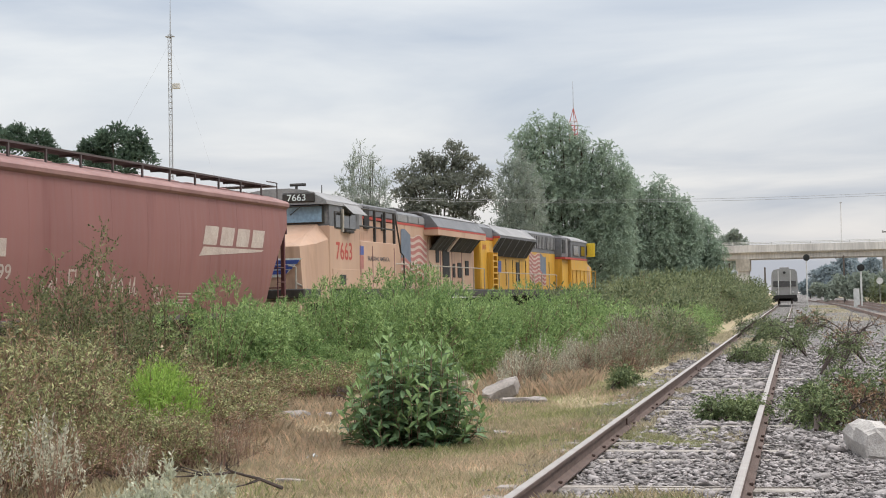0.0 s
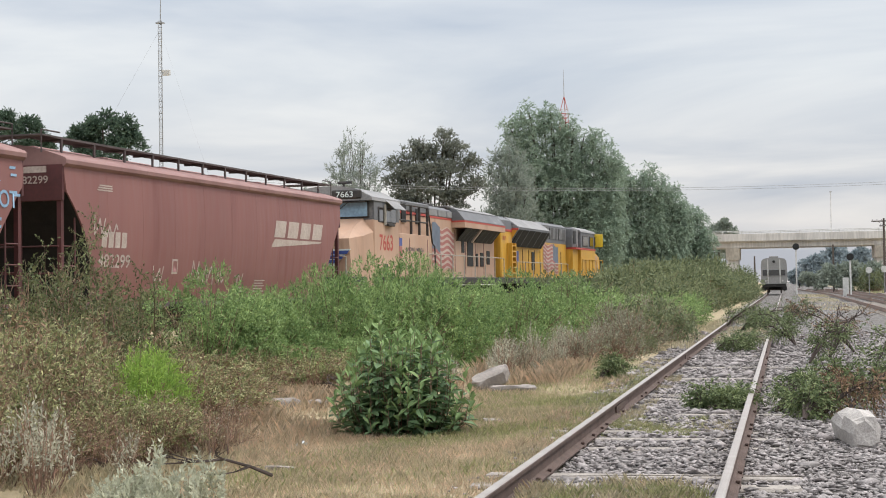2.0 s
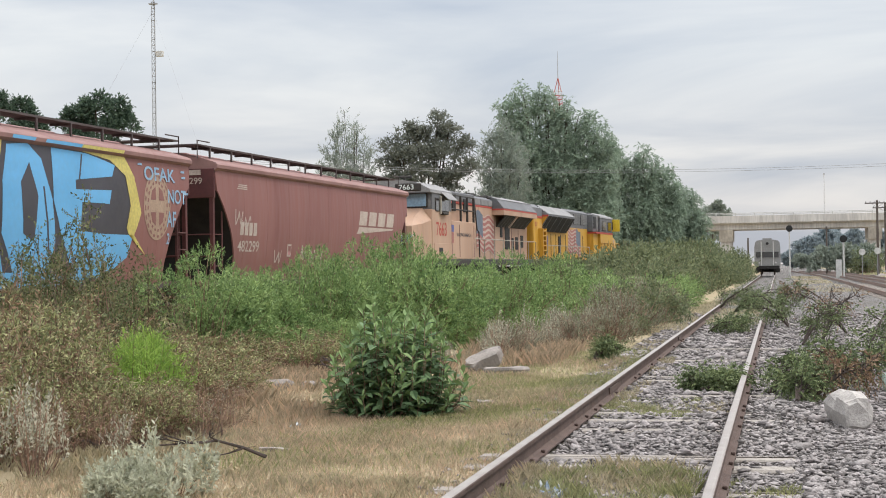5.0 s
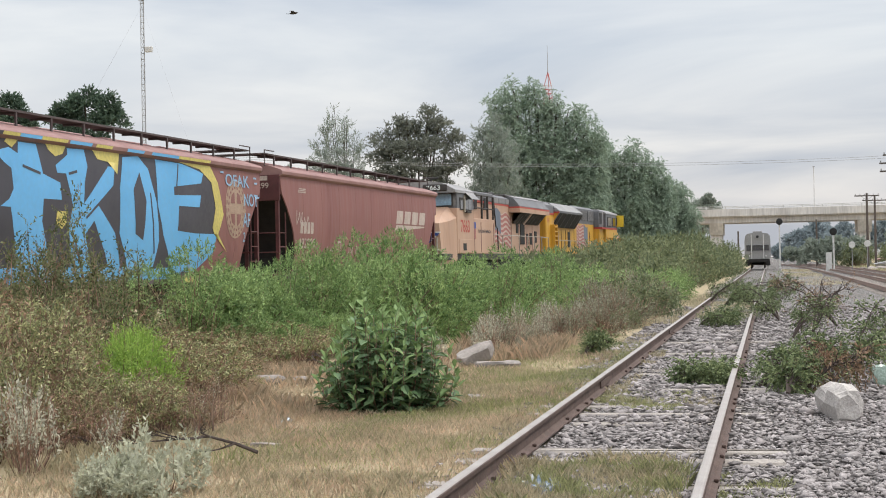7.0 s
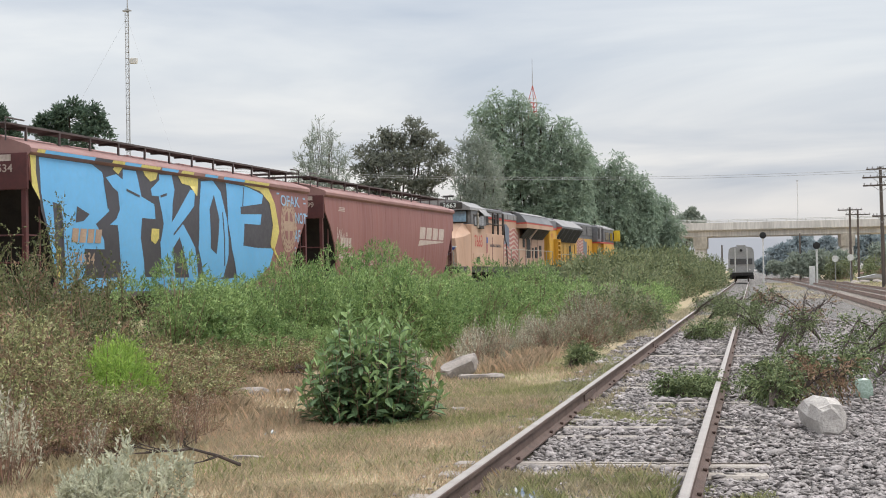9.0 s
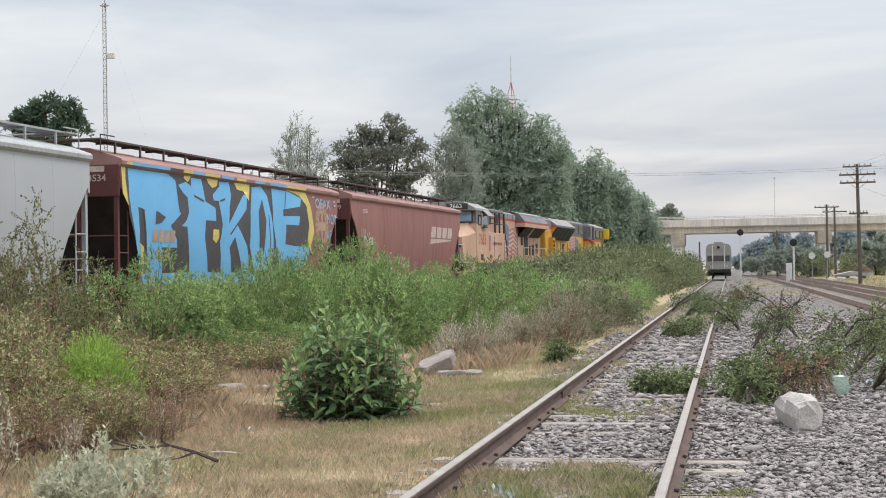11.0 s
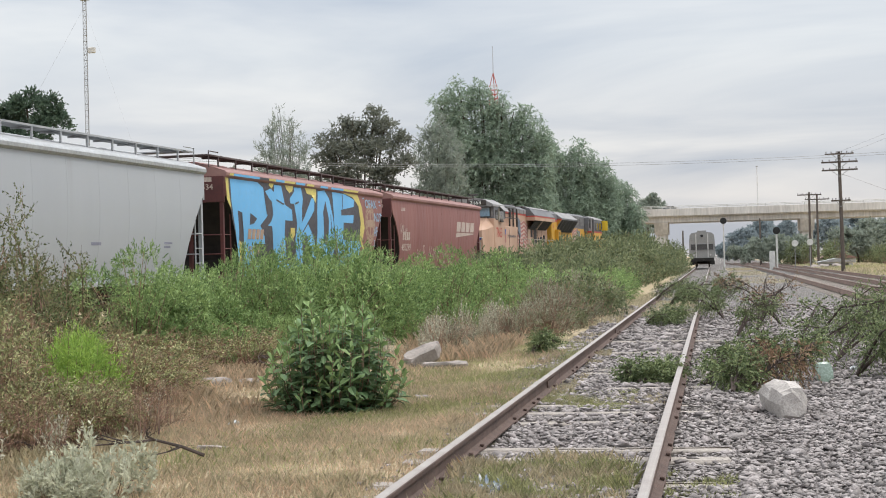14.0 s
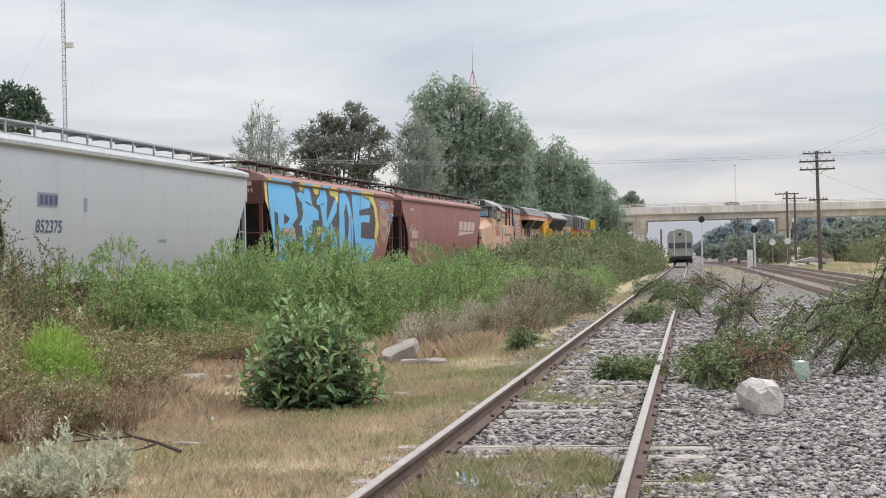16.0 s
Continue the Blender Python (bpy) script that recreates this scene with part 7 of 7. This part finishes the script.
def stones(name, label, n, x0, x1, y0, y1, size, seed, lift=0.006):
    """Loose broken stones, each a small irregular lump of its own."""
    rng = np.random.default_rng(seed)
    y = rng.uniform(y0, y1, n)
    x = x0 + (x1(y) - x0) * rng.uniform(0, 1, n)
    keep = (np.abs(np.abs(x) - 0.7525) > 0.085) & ((x > -0.7) | (rng.random(n) < np.clip((y - 14) / 8, 0.06, 0.8)))
    for b in BARE:
        keep &= ~((np.abs(y - b) < 0.125) & (np.abs(x) < 1.27) & (rng.random(n) < 0.86))
    x, y = x[keep], y[keep]
    n = len(x)
    s = size * np.exp(rng.normal(0, 0.32, n))
    z = np.array([ground_z(a, b) for a, b in zip(x, y)]) + lift + rng.uniform(-0.01, 0.025, n)
    base = np.array([(1, 0.2, 0), (0.1, 1, 0.1), (-1, -0.1, 0), (-0.15, -1, 0), (0.1, 0.1, 0.75), (0, 0, -0.7)])
    v = base[None] * (1 + rng.uniform(-0.35, 0.35, (n, 6, 3))) + rng.uniform(-0.25, 0.25, (n, 6, 3))
    v = v * (s[:, None] * rng.uniform(0.6, 1.55, (n, 3)) * np.array([1.25, 0.85, 0.55]))[:, None, :]
    a = rng.uniform(0, 6.2832, n)
    t = rng.uniform(-0.6, 0.6, n)
    ca, sa, ct, st = np.cos(a)[:, None], np.sin(a)[:, None], np.cos(t)[:, None], np.sin(t)[:, None]
    X, Y, Z = v[..., 0], v[..., 1], v[..., 2]
    Y, Z = Y * ct - Z * st, Y * st + Z * ct
    v = np.stack([X * ca - Y * sa + x[:, None], X * sa + Y * ca + y[:, None], Z + z[:, None]], -1).reshape(-1, 3)
    tri = np.array([(0, 1, 4), (1, 2, 4), (2, 3, 4), (3, 0, 4), (1, 0, 5), (2, 1, 5), (3, 2, 5), (0, 3, 5)])
    f = (np.arange(n)[:, None, None] * 6 + tri[None]).reshape(-1, 3)
    me = bpy.data.meshes.new(name)
    me.vertices.add(len(v)); me.vertices.foreach_set("co", v.astype(np.float32).ravel())
    me.loops.add(f.size); me.loops.foreach_set("vertex_index", f.astype(np.int32).ravel())
    me.polygons.add(len(f)); me.polygons.foreach_set("loop_start", np.arange(0, f.size, 3, dtype=np.int32))
    me.materials.append(STONE_G)
    me.update(calc_edges=True)
    return tagged(new(name, me), label, "ballast", kind="stuff")


wide = lambda y: 1.9 + 0.17 * y
stones("ballast", "loose grey broken stone round the track", 25000, -1.35, wide, 8.4, 14.5, 0.025, 1)
stones("ballast", "loose grey broken stone round the track", 21000, -1.45, wide, 14.5, 24, 0.029, 2)
stones("ballast", "loose grey broken stone round the track", 14000, -1.5, wide, 24, 46, 0.045, 3)


def lump(name, label, category, x, y, size, tilt, seed, material=CONCRETE, points=26, sink=0.05):
    """An angular block, hull of scattered corners."""
    rg = np.random.default_rng(seed)
    bm = bmesh.new()
    for p in rg.uniform(-1, 1, (points, 3)):
        m = np.abs(p).max()
        bm.verts.new(tuple(p / m * (0.72 + 0.28 * rg.random()) * np.array(size) / 2))
    bmesh.ops.convex_hull(bm, input=bm.verts)
    loose = [v for v in bm.verts if not v.link_faces]
    bmesh.ops.delete(bm, geom=loose, context="VERTS")
    bmesh.ops.bevel(bm, geom=bm.edges[:], offset=min(size) * 0.045, segments=1, affect="EDGES")
    me = bpy.data.meshes.new(name)
    bm.to_mesh(me)
    bm.free()
    me.materials.append(material)
    ob = new(name, me)
    ob.matrix_basis = pose(x, y, ground_z(x, y) + size[2] / 2 - sink, *tilt)
    return tagged(ob, label, category)


WHITE_ROCK = mat("chalky_concrete", (0.50, 0.46, 0.43), (0.42, 0.385, 0.36), 4, 0.92, 0, 0.5, 45, (0.30, 0.265, 0.24), 9, 0.62)


def broken_block(x, y, turn, seed):
    """A broken length of concrete kerb: chamfered section, a facetted near end, the far half snapped lower on top."""
    rg = random.Random(seed)
    rings = []
    section = ((0.08, 0.0), (0.15, 0.06), (0.16, 0.20), (0.10, 0.31), (-0.02, 0.34), (-0.11, 0.28), (-0.14, 0.16), (-0.11, 0.02))
    for yy, sc, lean, low in ((-0.27, 0.66, 0.05, 0), (-0.23, 0.90, 0.05, 0), (-0.10, 1.0, 0.02, 0), (0.10, 1.02, 0.0, 0.0), (0.15, 1.0, -0.04, 0.05), (0.45, 0.98, -0.05, 0.02), (0.60, 0.82, 0.05, 0.08)):
        rings.append([(px * sc + rg.uniform(-.014, .014), yy + lean * pz / 0.31 + rg.uniform(-.02, .02), max(0.0, 0.15 + (pz - 0.15) * sc - (low if pz > 0.2 else 0)) + rg.uniform(-.01, .012)) for px, pz in section])
    ob = part("concrete_block", Shape().loft(rings), WHITE_ROCK, at=pose(x, y, ground_z(x, y) + 0.01, 4, 0, turn))
    return tagged(ob, "broken pale concrete block lying on ballast", "rubble")


def slab(name, label, x, y, length, width, thick, tilt, seed, lift):
    """A broken flat slab: an uneven outline, chipped edges, a slightly domed top."""
    rg = random.Random(seed)
    out = []
    for k in range(14):
        a = k * 6.2832 / 14
        c, d = math.cos(a), math.sin(a)
        g = 1 / max(abs(c) ** 4 + abs(d) ** 4, 1e-6) ** 0.25
        out.append((c * g * length / 2 * rg.uniform(0.80, 1.04), d * g * width / 2 * rg.uniform(0.86, 1.04)))
    rows = ((0.86, -0.5), (0.98, -0.3), (1.0, 0.25), (0.95, 0.44), (0.55, 0.5))
    sh = Shape().loft([[(px * f + rg.uniform(-.016, .016), py * f + rg.uniform(-.016, .016), thick * h * (1 + 0.5 * px) + rg.uniform(-.014, .014)) for px, py in out] for f, h in rows])
    ob = part(name, sh, CONCRETE, at=pose(x, y, ground_z(x, y) + lift, *tilt), smooth=False)
    return tagged(ob, label, "rock")


broken_block(1.83, 14.4, 12, 3)
slab("rock", "grey-brown broken slab leaning on another stone", -3.28, 22.3, 0.62, 0.44, 0.19, (16, -20, 14), 5, 0.19)
slab("rock", "flat grey broken slab in the grass", -2.86, 21.8, 0.74, 0.40, 0.13, (0, 2, 6), 6, 0.05)
for k, (x, y, w) in enumerate(((11.0, 148, 1.6), (11.9, 150, 1.9), (12.8, 149, 1.5), (13.6, 152, 1.8), (10.4, 152, 1.3))):
    lump("rubble_piece", "pale broken concrete piece dumped on dry grass", "rubble", x, y, (w * 0.7, w * 0.6, w * 0.35), (6, 12 - 6 * k, 40 * k), 50 + k, CONCRETE, 16, 0.15)
for k, (x, y, w) in enumerate(((-2.5, 17.6, 0.42), (-2.2, 17.1, 0.36), (-2.75, 17.0, 0.3), (-2.35, 18.2, 0.3), (-2.9, 18.4, 0.25))):
    lump("flat_stone", "flat broken stone bedded in the grass", "stone", x, y, (w, w * 0.8, 0.09), (0, 3, 30 * k), 20 + k, CONCRETE, 22)
lump("plank", "pale weathered plank in dry grass", "plank", -3.2, 12.35, (0.30, 0.10, 0.06), (0, 0, 8), 31, SLEEPER, 18, 0.0)
lump("pale_stone", "pale stone lying in dry grass", "stone", -7.0, 21.4, (0.30, 0.2, 0.14), (0, 0, 12), 33, WHITE_ROCK, 26, -0.03)
lump("pale_stone", "pale stone lying in dry grass", "stone", -5.5, 19.1, (0.42, 0.3, 0.16), (0, 5, 40), 34, CONCRETE, 26, 0.02)
lump("pale_stone", "pale stone lying in dry grass", "stone", -5.1, 19.3, (0.32, 0.3, 0.14), (0, 5, 10), 35, CONCRETE, 26, 0.02)
PLASTIC_WHITE = mat("white_plastic", (0.72, 0.73, 0.74), (0.6, 0.62, 0.64), 12, 0.4)
PLASTIC_BLUE = mat("printed_blue_wrapper", (0.16, 0.24, 0.34), (0.60, 0.60, 0.62), 16, 0.3)
PLASTIC_GREEN = mat("pale_green_plastic", (0.24, 0.32, 0.26), (0.30, 0.38, 0.32), 5, 0.25, spec=0.6)


def crumple(name, label, x, y, size, seed, material):
    rg = random.Random(seed)
    sh = Shape()
    n = 8
    sh.loft([[((i / n - 0.5) * size + rg.uniform(-.1, .1) * size, (j / n - 0.5) * size * 0.7 + rg.uniform(-.1, .1) * size, 0.01 + abs(rg.gauss(0, 0.16)) * size) for i in range(n)] for j in range(n)], closed=False)
    ob = part(name, sh, material, at=pose(x, y, ground_z(x, y) + 0.02, 0, 0, rg.uniform(0, 360)))
    ob.modifiers.new("thickness", "SOLIDIFY").thickness = 0.002
    return tagged(ob, label, "litter")


crumple("wrapper", "crumpled blue and white wrapper on the sleeper", -0.32, 9.66, 0.24, 1, PLASTIC_BLUE)
crumple("wrapper", "crumpled white wrapper between the rails", -0.42, 9.85, 0.16, 2, PLASTIC_WHITE)
crumple("plastic_scrap", "crumpled white plastic scrap in the grass", -3.65, 14.3, 0.14, 3, PLASTIC_WHITE)
crumple("plastic_scrap", "small white plastic scrap on the ballast", 3.0, 20.0, 0.2, 4, PLASTIC_WHITE)
bottle = thing("plastic_bottle", "squashed pale green plastic bottle on ballast", "bottle", at=pose(2.47, 18.3, ground_z(2.47, 18.3) + 0.10, -104, 0, 28) @ Matrix.Scale(0.95, 4))
ring = lambda y, r, q: [(r * math.cos(k * 0.5236), y, q * r * math.sin(k * 0.5236)) for k in range(12)]
part("bottle_body", Shape().loft([ring(-0.16, 0.06, 0.5), ring(-0.13, 0.11, 0.45), ring(-0.04, 0.13, 0.38), ring(0.05, 0.12, 0.4), ring(0.12, 0.07, 0.5), ring(0.16, 0.025, 0.9), ring(0.2, 0.02, 1)]), PLASTIC_GREEN, bottle, smooth=True)
part("cap", Shape().tube([(0, 0.19, 0), (0, 0.215, 0)], 0.022, 10), PLASTIC_WHITE, bottle)


def dead_branch(x, y, length, heading, seed, label):
    rg = np.random.default_rng(seed)
    ob = thing("dead_branch", label, "branch", at=pose(x, y, ground_z(x, y) + 0.05, 0, 0, heading))
    def limb(p, d, l, r, depth):
        pts = [p]
        for k in range(4):
            d = (d + Vector(rg.normal(size=3)) * 0.3).normalized()
            d.z = min(max(d.z, -0.05), 0.3)
            pts.append(pts[-1] + d * l / 4)
        part("limb", Shape().tube(pts, [r, r * .85, r * .7, r * .55, r * .3], 6), TWIG_DARK, ob, smooth=True)
        if depth:
            for k in (1, 2, 2, 3):
                limb(pts[k], (d + Vector(rg.normal(size=3)) * 0.7).normalized(), l * 0.6, r * 0.55, depth - 1)
    limb(Vector((0, 0, 0.02)), Vector((-1, 0, 0.06)), length, 0.016, 2)


dead_branch(-2.95, 11.45, 0.9, -10, 4, "dead forked branch lying in dry grass")
dead_branch(-4.6, 20.6, 1.1, 60, 6, "dead pale branch among the shrubs")
dead_branch(-4.4, 12.3, 0.6, 30, 8, "dead forked branch lying in dry grass")
# each car, where its middle is at 9 s along the line, and half the distance of its bogies
TRAIN = [(wagon_red, 17.7 + BODY / 2, 6.7), (wagon_blue, BODY / 2, 6.7), (wagon_grey, -GAP - 7.85, 6.4),
         (loco_peach, 46.0, 7.0), (loco_yellow, 69.0, 8.0)]
# ---- what moves ----
SPEED = 2.52


def on_line(s):
    """The centre line of the train's track, s metres along it: straight, then bending slightly to the right."""
    bend = 0.022 * (math.sqrt((s - 38) ** 2 + 64) + (s - 38)) / 2
    return Vector((-14.57 + 0.0522 * s + 0.99864 * bend, 27.18 + 0.99864 * s - 0.0522 * bend, 0))


def on_rails(s, half):
    a, b = on_line(s - half), on_line(s + half)
    m = (a + b) / 2
    return pose(m.x, m.y, 0.0, 0, 0, -math.degrees(math.atan2(b.x - a.x, b.y - a.y)))


def motions():
    for car, middle, half in TRAIN:
        walk(car, [(t, on_rails(middle + SPEED * (t - 9.0), half)) for t in range(17)])
    # cars on the bridge drive towards the left at an even speed
    for car, t0, x0, v in ((car_red, 3.5, 1.95, 15.0), (car_white, 13.0, 8.1, 13.6), (car_grey, 15.6, 13.2, 14.6)):
        walk(car, [(t, pose(x0 - v * (t - t0), BY - 2.6, 7.81)) for t in (0, 8, 16)])
    walk(bird, [(0, pose(-112, 25, 9.0)), (6.0, pose(-22.0, 25, 7.9)), (7.0, pose(-7.0, 25, 5.85)), (7.3, pose(-2.6, 25, 4.95)), (7.6, pose(2.05, 25, 4.2)), (8.2, pose(11.0, 25, 3.6)), (16, pose(128, 25, 6.0))])


motions()
